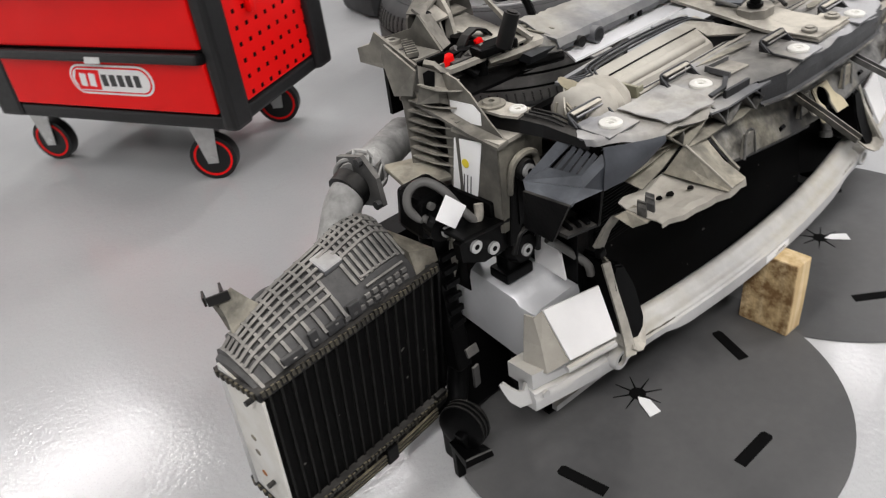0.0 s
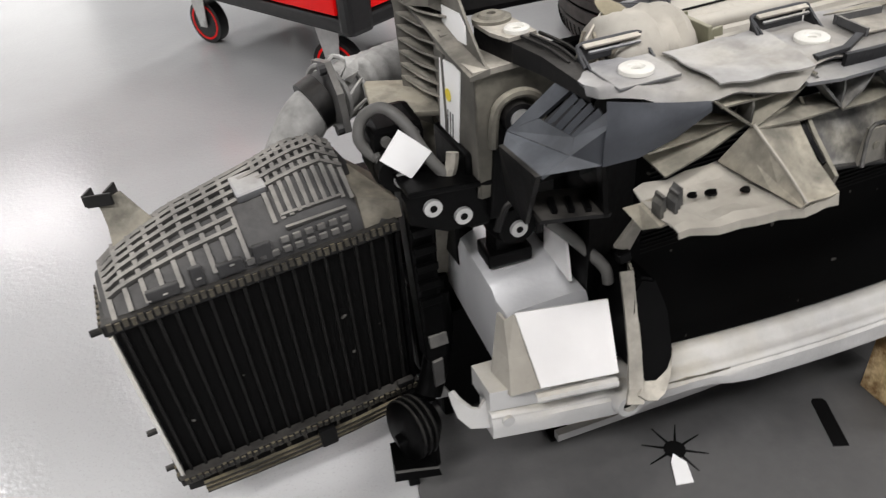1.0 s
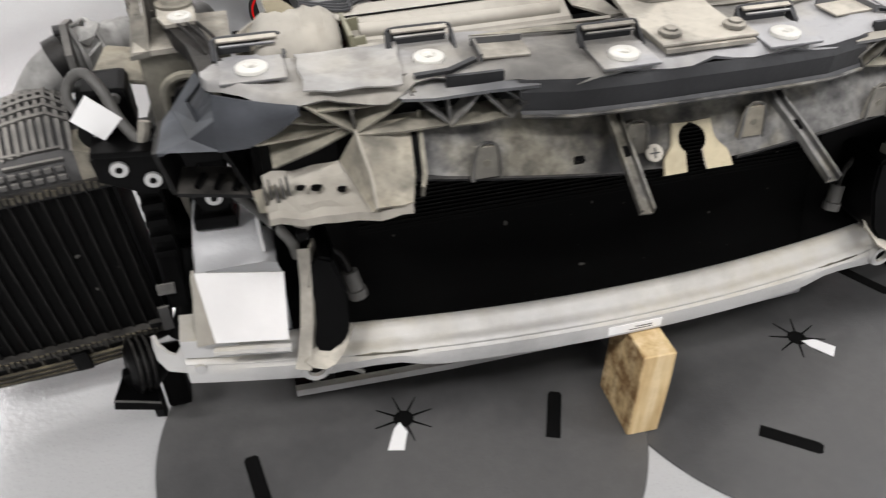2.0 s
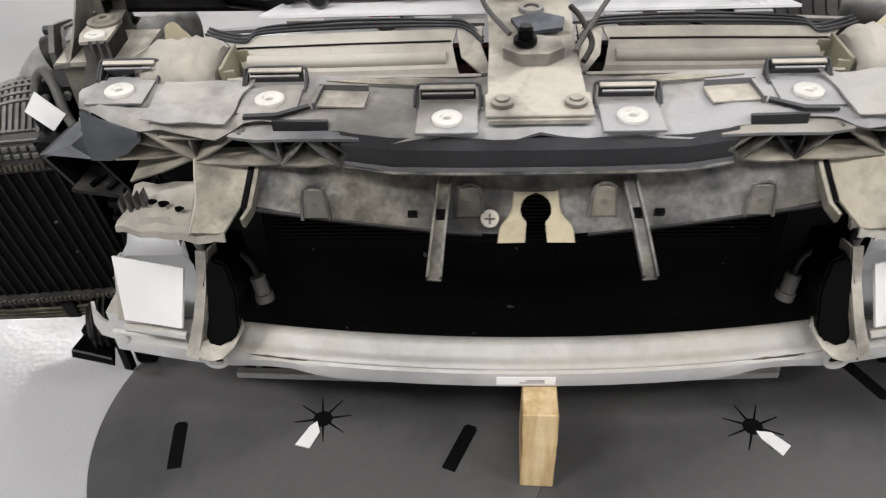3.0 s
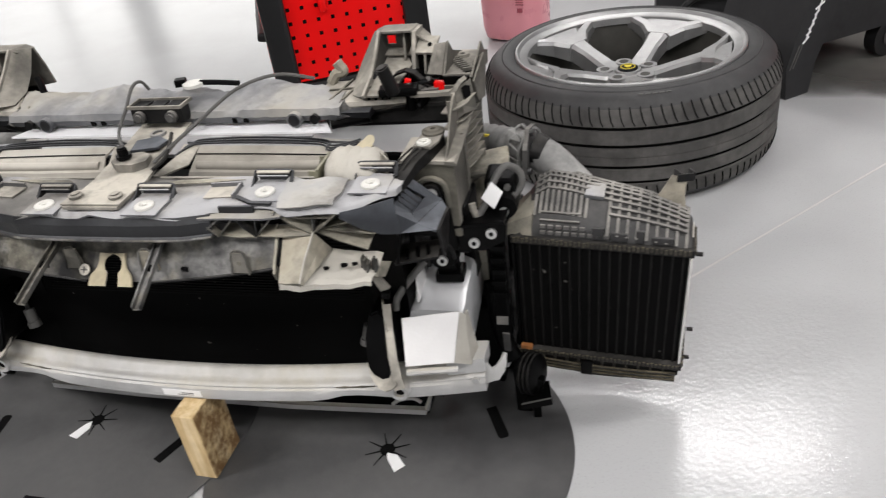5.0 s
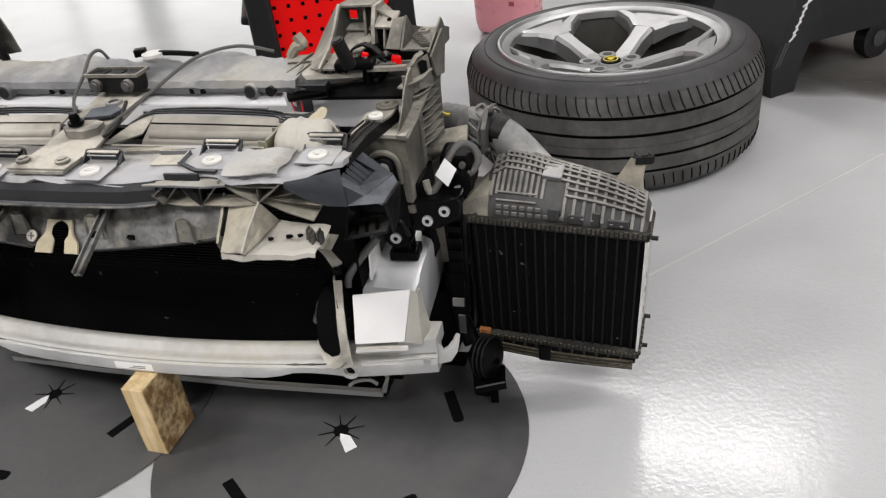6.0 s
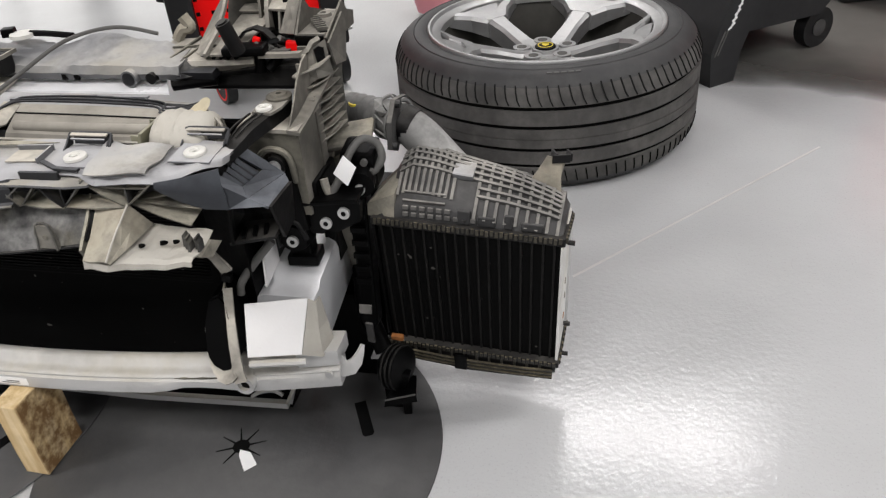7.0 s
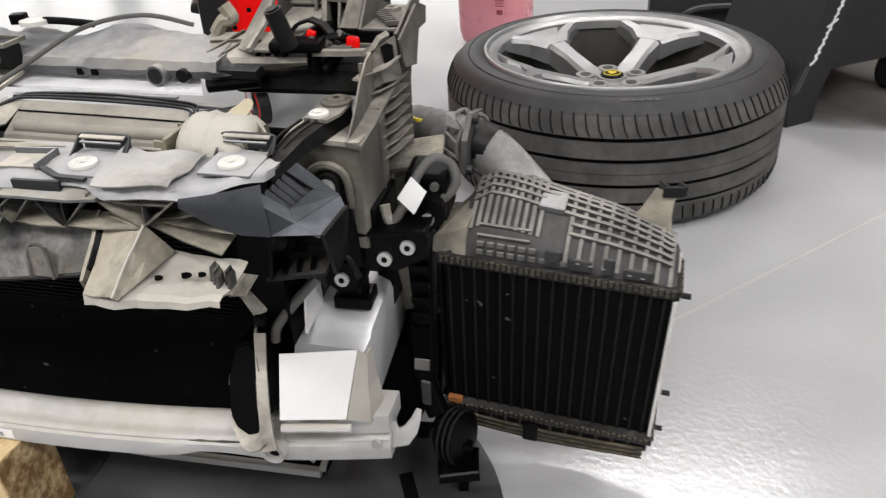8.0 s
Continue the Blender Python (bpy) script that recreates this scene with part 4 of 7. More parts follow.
    # tray on top
    part("tray_bar", Shape().strip([(0.486, 0.174, 0.600), (0.479, 0.166, 0.596), (0.474, 0.161, 0.589), (0.464, 0.158, 0.585), (0.440, 0.157, 0.584), (0.404, 0.158, 0.583)], [0.010, 0.012, 0.013, 0.013, 0.010, 0.010], 0.006, (0.35, 1, 0)), m_beige, ob, "thin pale tray bar", s)
    part("rim_wall", Shape().skin([[(0.466, 0.156, 0.578), (0.478, 0.163, 0.590), (0.494, 0.176, 0.599)], [(0.468, 0.150, 0.560), (0.482, 0.156, 0.566), (0.498, 0.172, 0.574)], [(0.470, 0.148, 0.545), (0.484, 0.156, 0.552), (0.499, 0.180, 0.550)]], -0.003), m_tower, ob, "", s)
    part("rim_hole", Shape().sheet([(0.4815, 0.1600, 0.5905), (0.4875, 0.1645, 0.5935), (0.4925, 0.1690, 0.5905), (0.4930, 0.1685, 0.5760), (0.4850, 0.1590, 0.5730)], 0.002), m_black, ob, "", s)
    part("tray_front", Shape().skin([[(0.246, 0.160, 0.560), (0.30, 0.158, 0.556), (0.36, 0.160, 0.562), (0.392, 0.164, 0.566)], [(0.246, 0.150, 0.570), (0.30, 0.150, 0.570), (0.36, 0.152, 0.571), (0.394, 0.156, 0.572)],
                                     [(0.246, 0.153, 0.575), (0.30, 0.153, 0.576), (0.36, 0.155, 0.577), (0.394, 0.159, 0.577)], [(0.248, 0.182, 0.581), (0.30, 0.184, 0.583), (0.36, 0.186, 0.583), (0.386, 0.188, 0.582)],
                                     [(0.250, 0.212, 0.586), (0.30, 0.214, 0.588), (0.33, 0.214, 0.588), (0.345, 0.214, 0.587)]], 0.003), m_beige, ob, "pale dusty tray with notches", s)
    part("tray_belly", Shape().skin([[(0.250, 0.160, 0.562), (0.32, 0.160, 0.556), (0.39, 0.166, 0.562)], [(0.262, 0.178, 0.545), (0.32, 0.180, 0.538), (0.38, 0.184, 0.545)], [(0.27, 0.20, 0.535), (0.32, 0.202, 0.528), (0.37, 0.205, 0.535)]], -0.003), m_guide, ob, "", s, True)
    for x in (0.272, 0.292):
        part("tray_rail", Shape().strip([(x, 0.158, 0.577), (x + 0.012, 0.188, 0.583), (x + 0.022, 0.212, 0.588)], 0.003, 0.006, (1, 0, 0)), m_brace, ob, "", s)
    part("tray_rail", Shape().strip([(0.262, 0.186, 0.582), (0.30, 0.187, 0.584), (0.335, 0.188, 0.584)], 0.003, 0.005, (0, 1, 0)), m_brace, ob, "", s)
    part("tray_floor", Shape().prism([(0.30, 0.18), (0.455, 0.185), (0.460, 0.285), (0.33, 0.29)], "z", 0.552, 0.556), m_slate, ob, "", s)
    # Black walls added to paint in the shaded void under the tray.
    part("tray_void", Shape().prism([(0.16, 0.545), (0.20, 0.545), (0.20, 0.575), (0.158, 0.575)], "x", 0.30, 0.303).box((0.40, 0.262, 0.545), (0.16, 0.006, 0.07)), m_black, ob, "", s)
    for k in range(4):
        part("tray_notch", Shape().box((0.335 + 0.011 * k, 0.164, 0.5795), (0.004, 0.016, 0.004), (8, 0, 8)), m_black, ob, "", s)
    hood = [(0.304, 0.580), (0.312, 0.615), (0.323, 0.645), (0.339, 0.650), (0.339, 0.575)]
    part("fin_plate", Shape().prism(hood, "y", 0.276, 0.280).prism([(0.353, 0.650), (0.392, 0.650), (0.409, 0.634), (0.422, 0.620), (0.43, 0.575), (0.353, 0.575)], "y", 0.276, 0.280)
         .prism([(0.339, 0.636), (0.339, 0.650), (0.353, 0.650), (0.353, 0.636)], "y", 0.276, 0.280).prism([(0.339, 0.575), (0.339, 0.622), (0.353, 0.622), (0.353, 0.575)], "y", 0.276, 0.280), m_tower, ob, "tall rear hood with a square window", s)
    part("fin_roof", Shape().skin([[(0.331, 0.246, 0.647), (0.342, 0.240, 0.653), (0.390, 0.240, 0.653), (0.424, 0.238, 0.632)], [(0.323, 0.282, 0.645), (0.338, 0.282, 0.651), (0.392, 0.282, 0.651), (0.420, 0.282, 0.624)]], 0.003), m_tower, ob, "", s)
    part("fin_side", Shape().skin([[(0.333, 0.142, 0.588), (0.336, 0.180, 0.603), (0.338, 0.212, 0.627), (0.339, 0.240, 0.653)], [(0.322, 0.150, 0.585), (0.320, 0.186, 0.597), (0.324, 0.222, 0.622), (0.331, 0.256, 0.650)],
                                  [(0.306, 0.168, 0.582), (0.302, 0.200, 0.592), (0.308, 0.234, 0.614), (0.322, 0.272, 0.646)]], 0.003), m_tower, ob, "sloping fin side", s, True)
    part("fin_fold", Shape().strip([(0.3335, 0.141, 0.588), (0.3365, 0.180, 0.604), (0.3385, 0.212, 0.628), (0.3395, 0.240, 0.654)], 0.004, 0.006, (1, 0, 0)), m_beige, ob, "", s)
    part("hood_floor", Shape().sheet([(0.336, 0.148, 0.587), (0.372, 0.150, 0.586), (0.390, 0.230, 0.604), (0.372, 0.262, 0.610), (0.342, 0.262, 0.610)], 0.003), m_beige, ob, "dust-covered sloping floor", s)
    part("fin_post", Shape().prism([(0.238, 0.590), (0.278, 0.590), (0.278, 0.648), (0.250, 0.650), (0.244, 0.620)], "x", 0.374, 0.378), m_tower, ob, "", s)
    part("fin_post", Shape().prism([(0.204, 0.584), (0.278, 0.584), (0.278, 0.650), (0.238, 0.652), (0.221, 0.628), (0.214, 0.604)], "x", 0.394, 0.400), m_beige, ob, "", s)
    part("fin_lip", Shape().box((0.366, 0.262, 0.614), (0.052, 0.026, 0.003), (8, 0, 0), 0.001), m_tower, ob, "", s)
    part("box_top", Shape().sheet([(0.400, 0.220, 0.6255), (0.430, 0.218, 0.6245), (0.434, 0.250, 0.640), (0.402, 0.252, 0.641)], 0.004), m_beige, ob, "dusty box lid with a hole", s)
    part("lid_hole", Shape().cyl((0.4215, 0.2335, 0.6318), (0.4213, 0.2325, 0.6332), 0.0036, seg=12), m_black, ob, "", s)
    # Black sheet painting the shade of the open pockets under the lid.
    part("box_shade", Shape().sheet([(0.401, 0.228, 0.586), (0.430, 0.226, 0.586), (0.430, 0.226, 0.622), (0.401, 0.228, 0.623)], 0.003), m_black, ob, "", s)
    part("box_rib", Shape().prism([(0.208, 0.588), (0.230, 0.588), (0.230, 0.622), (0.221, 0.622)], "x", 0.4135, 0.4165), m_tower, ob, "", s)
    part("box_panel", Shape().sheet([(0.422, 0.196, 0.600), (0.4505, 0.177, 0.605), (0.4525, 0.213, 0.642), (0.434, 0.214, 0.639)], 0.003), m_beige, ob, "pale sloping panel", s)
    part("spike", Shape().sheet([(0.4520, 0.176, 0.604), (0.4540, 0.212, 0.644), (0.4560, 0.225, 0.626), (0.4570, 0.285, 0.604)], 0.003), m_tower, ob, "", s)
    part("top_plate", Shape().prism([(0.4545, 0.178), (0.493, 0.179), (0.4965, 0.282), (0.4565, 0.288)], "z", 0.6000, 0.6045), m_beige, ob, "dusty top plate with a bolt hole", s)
    # Black sheet painting the shade of the cavity below the top plate.
    part("plate_shade", Shape().sheet([(0.452, 0.176, 0.603), (0.493, 0.177, 0.603), (0.490, 0.182, 0.585), (0.452, 0.182, 0.585)], 0.003), m_black, ob, "", s)
    for k in range(7):
        x, y = 0.4585 + 0.0048 * k, 0.236 - 0.0076 * k
        part("plate_tooth", Shape().box((x, y, 0.6075), (0.015, 0.0028, 0.006), (0, 0, 24), 0.0006), m_tower, ob, "", s)
        part("tooth_gap", Shape().box((x + 0.0022, y - 0.0036, 0.6050), (0.011, 0.0030, 0.0012), (0, 0, 24)), m_black, ob, "", s)
    part("plate_ring", Shape().lathe([(0.004, 0.604), (0.012, 0.604), (0.0105, 0.609), (0.0045, 0.609)], 20, (0.466, 0.256, 0.0)), m_beige, ob, "", s, True)
    part("ring_hole", Shape().cyl((0.466, 0.256, 0.6045), (0.466, 0.256, 0.6072), 0.0046, seg=12), m_dblack, ob, "", s)
    part("ring_hole", Shape().cyl((0.476, 0.226, 0.6040), (0.476, 0.226, 0.6052), 0.0032, seg=12), m_dblack, ob, "", s)
    part("outer_spike", Shape().sheet([(0.493, 0.177, 0.600), (0.498, 0.244, 0.631), (0.4985, 0.256, 0.614), (0.4980, 0.284, 0.604), (0.497, 0.284, 0.585), (0.494, 0.190, 0.585)], 0.003), m_tower, ob, "pointed outer wall", s)
    part("outer_spike", Shape().sheet([(0.4965, 0.176, 0.594), (0.5055, 0.218, 0.622), (0.5060, 0.226, 0.604), (0.5035, 0.214, 0.556), (0.500, 0.182, 0.562)], 0.003), m_tower, ob, "", s)
    # Black filler, added to close off the view under the tray.
    part("tray_filler", Shape().box((0.375, 0.215, 0.538), (0.17, 0.08, 0.034), (-10, 0, 2), 0.006).box((0.29, 0.195, 0.548), (0.07, 0.05, 0.020), (0, 8, 0), 0.006).cyl((0.27, 0.15, 0.545), (0.33, 0.165, 0.548), 0.010), m_dblack, ob, "black filler block under the tray", s)
    # black adjuster with its upright knob
    part("adjuster", Shape().box((0.385, 0.205, 0.578), (0.10, 0.030, 0.014), (0, 0, 6), 0.004).box((0.41, 0.215, 0.588), (0.04, 0.026, 0.014), (0, 0, 0), 0.004).cyl((0.398, 0.168, 0.556), (0.398, 0.170, 0.588), 0.0075).box((0.385, 0.158, 0.591), (0.060, 0.026, 0.012), (4, 0, 6), 0.004).cyl((0.41, 0.166, 0.560), (0.43, 0.186, 0.582), 0.007).tube([(0.39, 0.172, 0.575), (0.41, 0.176, 0.592), (0.432, 0.190, 0.590), (0.446, 0.206, 0.576)], 0.0055, 8).cyl((0.40, 0.205, 0.586), (0.40, 0.205, 0.602), 0.011), m_black, ob, "black adjuster mechanism", s)
    for c in ((0.402, 0.168, 0.592), (0.416, 0.176, 0.586), (0.428, 0.188, 0.594)):
        part("adjuster_screw", Shape().cyl(c, (c[0] - 0.002, c[1] - 0.006, c[2] + 0.004), 0.0042, seg=10), m_rib, ob, "", s)
    part("red_clip", Shape().box((0.396, 0.172, 0.596), (0.010, 0.008, 0.014), (0, 20, 10), 0.002), m_red, ob, "small red clip", s)
    part("red_clip", Shape().box((0.448, 0.182, 0.587), (0.026, 0.010, 0.013), (0, 8, 6), 0.002), m_red, ob, "small red clip", s)
    part("adjuster_knob", Shape().cyl((0.382, 0.144, 0.592), (0.373, 0.134, 0.634), 0.0105, 0.0100, 18).cyl((0.373, 0.134, 0.634), (0.3725, 0.1335, 0.6360), 0.007, seg=18), m_dblack, ob, "black upright knob", s, True)
    part("adjuster_arch", Shape().strip([(0.366, 0.186, 0.596), (0.376, 0.186, 0.606), (0.392, 0.186, 0.611), (0.406, 0.186, 0.606), (0.418, 0.184, 0.595), (0.428, 0.182, 0.586)], 0.014, 0.003, (0, 1, 0)), m_dblack, ob, "", s)
    part("adjuster_tab", Shape().box((0.428, 0.176, 0.584), (0.030, 0.014, 0.004), (0, 0, 4), 0.001), m_rib, ob, "", s)
    # black bracket that carries the bolts
    br = Shape().prism([(0.470, 0.372), (0.515, 0.372), (0.549, 0.390), (0.552, 0.416), (0.530, 0.424), (0.486, 0.414), (0.468, 0.398)], "y", 0.066, 0.078)
    br.box((0.51, 0.085, 0.419), (0.08, 0.05, 0.006), (0, -6, 0), 0.002)
    part("bolt_bracket", br, m_black, ob, "glossy black bolt bracket", s)
    eyelet(ob, (s * 0.528, 0.066, 0.403), (0, -1, 0))
    eyelet(ob, (s * 0.500, 0.066, 0.386), (0, -1, 0))
    part("rear_block", Shape().box((0.475, 0.115, 0.40), (0.03, 0.08, 0.08), (0, 0, 0), 0.004).box((0.47, 0.175, 0.33), (0.02, 0.07, 0.12), (0, 0, 0), 0.003), m_black, ob, "", s)
    part("black_leg", Shape().box((0.462, 0.066, 0.425), (0.020, 0.016, 0.10), (0, -5, 0), 0.003).box((0.448, 0.086, 0.378), (0.040, 0.026, 0.07), (0, 0, 0), 0.004), m_black, ob, "", s)
    part("leg_foot", Shape().box((0.450, 0.088, 0.316), (0.046, 0.036, 0.016), (0, 0, 4), 0.003).box((0.448, 0.090, 0.342), (0.032, 0.026, 0.06), (0, 0, 0), 0.004), m_black, ob, "black rubber foot on the crash box", s)
    part("leg_disc", Shape().cyl((0.447, 0.076, 0.358), (0.447, 0.062, 0.358), 0.024, 0.020, 22), m_black, ob, "", s, True)
    part("leg_hood", Shape().tube([(0.425, 0.062, 0.345), (0.426, 0.060, 0.378), (0.440, 0.059, 0.388), (0.460, 0.059, 0.386), (0.468, 0.062, 0.36)], 0.004, 8), m_dblack, ob, "", s, True)
    eyelet(ob, (s * 0.447, 0.062, 0.356), (0, -1, 0), 0.0085)
    return ob


for s in (1, -1):
    ob = tower(s)
    # paper labels on the outer side of one tower
    if s < 0:
        part("sticker", Shape().prism([(0.108, 0.404), (0.152, 0.396), (0.134, 0.512), (0.086, 0.518)], "x", 0.4845, 0.4855), m_tag, ob, "white printed sticker with a yellow dot", s)
        part("sticker_dot", Shape().cyl((0.4858, 0.117, 0.482), (0.4865, 0.117, 0.482), 0.006, seg=16), m_yellow, ob, "", s)
        for k in range(4):
            part("sticker_line", Shape().box((0.4858, 0.112 + 0.006 * k, 0.446), (0.0006, 0.0012, 0.040), (8, 0, 0)), m_ink, ob, "", s)
        part("sticker", Shape().prism([(0.094, 0.534), (0.146, 0.530), (0.146, 0.555), (0.106, 0.558), (0.094, 0.550)], "x", 0.4747, 0.4755), m_tag, ob, "white printed sticker", s)


# ---- slate headlamp box beside the tower ----
def lamp_box(s):
    ob = thing("lamp_holder", (s * 0.43, 0.03, 0.395), "slate-black plastic holder open to the front", "lamp holder", "lamp holders")
    a, b, c, d = (0.434, 0.010, 0.524), (0.416, -0.050, 0.508), (0.449, -0.037, 0.481), (0.465, 0.042, 0.473)
    mouth, knee = (0.477, -0.042, 0.474), (0.426, -0.046, 0.470)

    def on(u, v, drop=0.0):
        """A point of the tilted frame: u from the back edge to the front, v from the upper edge to the lower."""
        top = [p + (q - p) * u for p, q in zip(a, b)]
        low = [p + (q - p) * u for p, q in zip(d, c)]
        x, y, z = [p + (q - p) * v for p, q in zip(top, low)]
        return (x, y, z - drop)

    part("frame_bar", Shape().sheet([on(0, 0), on(0.24, 0.02), on(0.22, 0.62), on(0, 1)], 0.005), m_blue, ob, "slate back prong of the frame", s)
    part("frame_bar", Shape().sheet([on(0.0, 1.002), on(0.225, 0.624), on(0.80, 0.66), on(1, 1.0)], 0.005), m_blue, ob, "slate lower bar of the frame", s)
    part("frame_bar", Shape().sheet([on(1, 0), on(1.0, 0.998), on(0.803, 0.657), on(0.80, 0.0)], 0.005), m_blue, ob, "slate front bar of the frame", s)
    part("recess", Shape().sheet([on(0.18, 0.0, 0.012), on(0.18, 0.66, 0.012), on(0.84, 0.68, 0.012), on(0.84, 0.0, 0.012)], 0.003), m_slate, ob, "", s)
    for k in range(4):
        u = 0.28 + 0.13 * k
        part("pleat", Shape().sheet([on(u, 0.02, 0.001), on(u + 0.07, 0.02, 0.004), on(u + 0.07, 0.55, 0.009), on(u, 0.55, 0.006)], 0.003), m_blue, ob, "", s)
        part("pleat_slot", Shape().sheet([on(u + 0.072, 0.02, 0.0095), on(u + 0.125, 0.02, 0.0095), on(u + 0.125, 0.50, 0.0105), on(u + 0.072, 0.50, 0.0105)], 0.001), m_black, ob, "", s)
    part("outer_facet", Shape().sheet([on(0.01, 1.01), on(1.0, 1.01), mouth, (0.474, 0.030, 0.468)], 0.004), m_blue, ob, "smooth slate facet", s)
    part("brow", Shape().sheet([on(1.0, 0.02), knee, mouth, on(1.0, 1.0)], 0.004), m_blue, ob, "", s)
    part("outer_wall", Shape().sheet([mouth, (0.474, 0.030, 0.468), (0.464, 0.040, 0.408), (0.472, -0.012, 0.412)], 0.004), m_dblack, ob, "black outer wall", s)
    part("lower_lip", Shape().skin([[(0.400, -0.022, 0.404), (0.434, -0.026, 0.414), (0.470, -0.030, 0.424)], [(0.402, 0.02, 0.410), (0.436, 0.018, 0.418), (0.466, 0.016, 0.424)]], 0.004), m_dblack, ob, "scuffed black lower lip", s)
    for k in range(3):
        part("lip_slot", Shape().box((0.418 + 0.016 * k, -0.010, 0.4135 + 0.004 * k), (0.005, 0.022, 0.004), (0, -4, 18)), m_black, ob, "", s)
    part("inner_wall", Shape().sheet([(0.422, -0.044, 0.468), (0.402, 0.04, 0.494), (0.402, 0.04, 0.408), (0.404, -0.024, 0.404)], 0.004), m_black, ob, "", s)
    part("back_wall", Shape().box((0.430, 0.058, 0.44), (0.060, 0.004, 0.075)), m_black, ob, "", s)
    part("skirt", Shape().skin([[(0.4265, -0.0455, 0.4705), (0.402, -0.056, 0.477), (0.378, -0.066, 0.492), (0.358, -0.0765, 0.513)],
                               [(0.427, -0.047, 0.488), (0.404, -0.060, 0.493), (0.380, -0.070, 0.503), (0.358, -0.0780, 0.5155)],
                               [(0.424, -0.046, 0.506), (0.403, -0.060, 0.508), (0.381, -0.069, 0.512), (0.358, -0.0785, 0.5175)],
                               [(0.423, -0.042, 0.522), (0.402, -0.055, 0.521), (0.380, -0.066, 0.520), (0.358, -0.077, 0.519)]], 0.003), m_blue, ob, "curved slate skirt", s, True)
    return ob


for s in (1, -1):
    lamp_box(s)

# ---- air guide below the carrier ----
guide = thing("air_guide", (0, -0.07, 0.42), "mottled dusty plastic air guide with a keyhole cut", "air guide")


def guide_z(x):
    return 0.416 + 0.03 * min(1.0, abs(x) / 0.28) ** 1.5


for s in (1, -1):
    xs = (0.0195, 0.07, 0.11, 0.16, 0.20, 0.24, 0.275)
    rows = [[(x, -0.052, 0.492) for x in xs], [(x, -0.072, 0.468) for x in xs], [(x, -0.088, 0.446) for x in xs], [(x, -0.104 + 0.012 * (x / 0.28), guide_z(x)) for x in xs]]
    rows = [[(x, y, max(z, guide_z(x))) for x, y, z in r] for r in rows]
    part("panel", Shape().skin(rows, 0.003), m_guide, guide, "mottled grey-beige panel", s, True)
    part("lower_edge", Shape().tube([(x, -0.105 + 0.012 * (x / 0.28), guide_z(x) - 0.001) for x in (0.05, 0.11, 0.16, 0.20, 0.24, 0.275)], 0.0028, 6, 2), m_dblack, guide, "", s)
    # cream cheek beside the keyhole: a round eye above a flared slit
    rows = []
    for k in range(19):
        z = 0.4535 - 0.0375 * k / 18
        q = (z - 0.4405) * 1.28
        x0 = math.sqrt(max(0.0, 0.0156 ** 2 - q * q))
        if q < 0:
            x0 = max(x0, 0.0092 + 0.10 * max(0.0, 0.434 - z))
        x1 = 0.021 + 0.011 * (1 + math.tanh((0.433 - z) * 190)) * 0.5 + 0.004 * k / 18
        y = -0.0735 - (0.466 - z) * 0.80
        rows.append([(max(x0, 0.0004) + (x1 - max(x0, 0.0004)) * f, y - 0.003 * f - 0.001, z + 0.002 * f) for f in (0, 0.5, 1)])
    part("keyhole_cheek", Shape().skin(rows, 0.003), m_cheek, guide, "cream dusted cheek", s, True)
    part("keyhole_rim", Shape().tube([(r[0][0] + 0.0004, r[0][1] - 0.001, r[0][2] + 0.001) for r in rows[2:]], 0.0012, 6, 2), m_beige, guide, "", s, True)
    part("upper_cheek", Shape().skin([[(0.0, -0.058, 0.487), (0.034, -0.058, 0.487)], [(0.0, -0.0830, 0.4532), (0.034, -0.0835, 0.4532)]], 0.003), m_guide, guide, "", s)
    if s < 0:
        part("marker", Shape().cyl((0.043, -0.1045, 0.437), (0.043, -0.1065, 0.4385), 0.0085, seg=20), m_beige, guide, "cream round marker with a plus", s)
        part("marker_plus", Shape().box((0.043, -0.1072, 0.4388), (0.010, 0.0008, 0.0014), (-30, 0, 0)).box((0.043, -0.1072, 0.4388), (0.0014, 0.0008, 0.010), (-30, 0, 0)), m_ink, guide, "", s)
    # hanging straps
    run = [(0.082, -0.062, 0.488), (0.084, -0.10, 0.468), (0.088, -0.142, 0.452), (0.0915, -0.187, 0.433)]
    strap = Shape().strip(run, 0.012, 0.002, (1, 0, 0))
    for dx in (-0.0055, 0.0055):
        strap.strip([(x + dx, y - 0.001, z + 0.004) for x, y, z in run], 0.002, 0.006, (1, 0, 0))
    part("strap", strap, m_guide, guide, "dusty hanging strap with raised edges", s)
    part("strap_hole", Shape().box((0.087, -0.128, 0.4595), (0.008, 0.010, 0.003), (24, 0, 0)), m_black, guide, "", s)
    # spring clips
    for x in (0.062, 0.205):
        y, z = -0.086, 0.452
        sh = Shape().prism([(x - 0.014, z - 0.016), (x + 0.014, z - 0.016), (x + 0.010, z + 0.016), (x - 0.010, z + 0.016)], "y", y - 0.014, y - 0.010)
        part("spring_clip", sh, m_flap if x < 0.1 else m_tower, guide, "", s)
        part("clip_edge", Shape().tube([(x - 0.013, y - 0.017, z - 0.016), (x - 0.009, y - 0.013, z + 0.016), (x + 0.009, y - 0.013, z + 0.016), (x + 0.013, y - 0.017, z - 0.016)], 0.0016, 6, 3), m_guide, guide, "", s)
        part("clip_eye", Shape().cyl((x, y - 0.0145, z), (x, y - 0.0150, z), 0.0035, seg=10), m_brace, guide, "", s)
    for x in (0.115,):
        part("panel_hole", Shape().box((x, -0.097 if x < 0.2 else -0.080, 0.437 if x < 0.2 else 0.462), (0.009, 0.005, 0.008), (30, 0, 0)), m_black, guide, "", s)
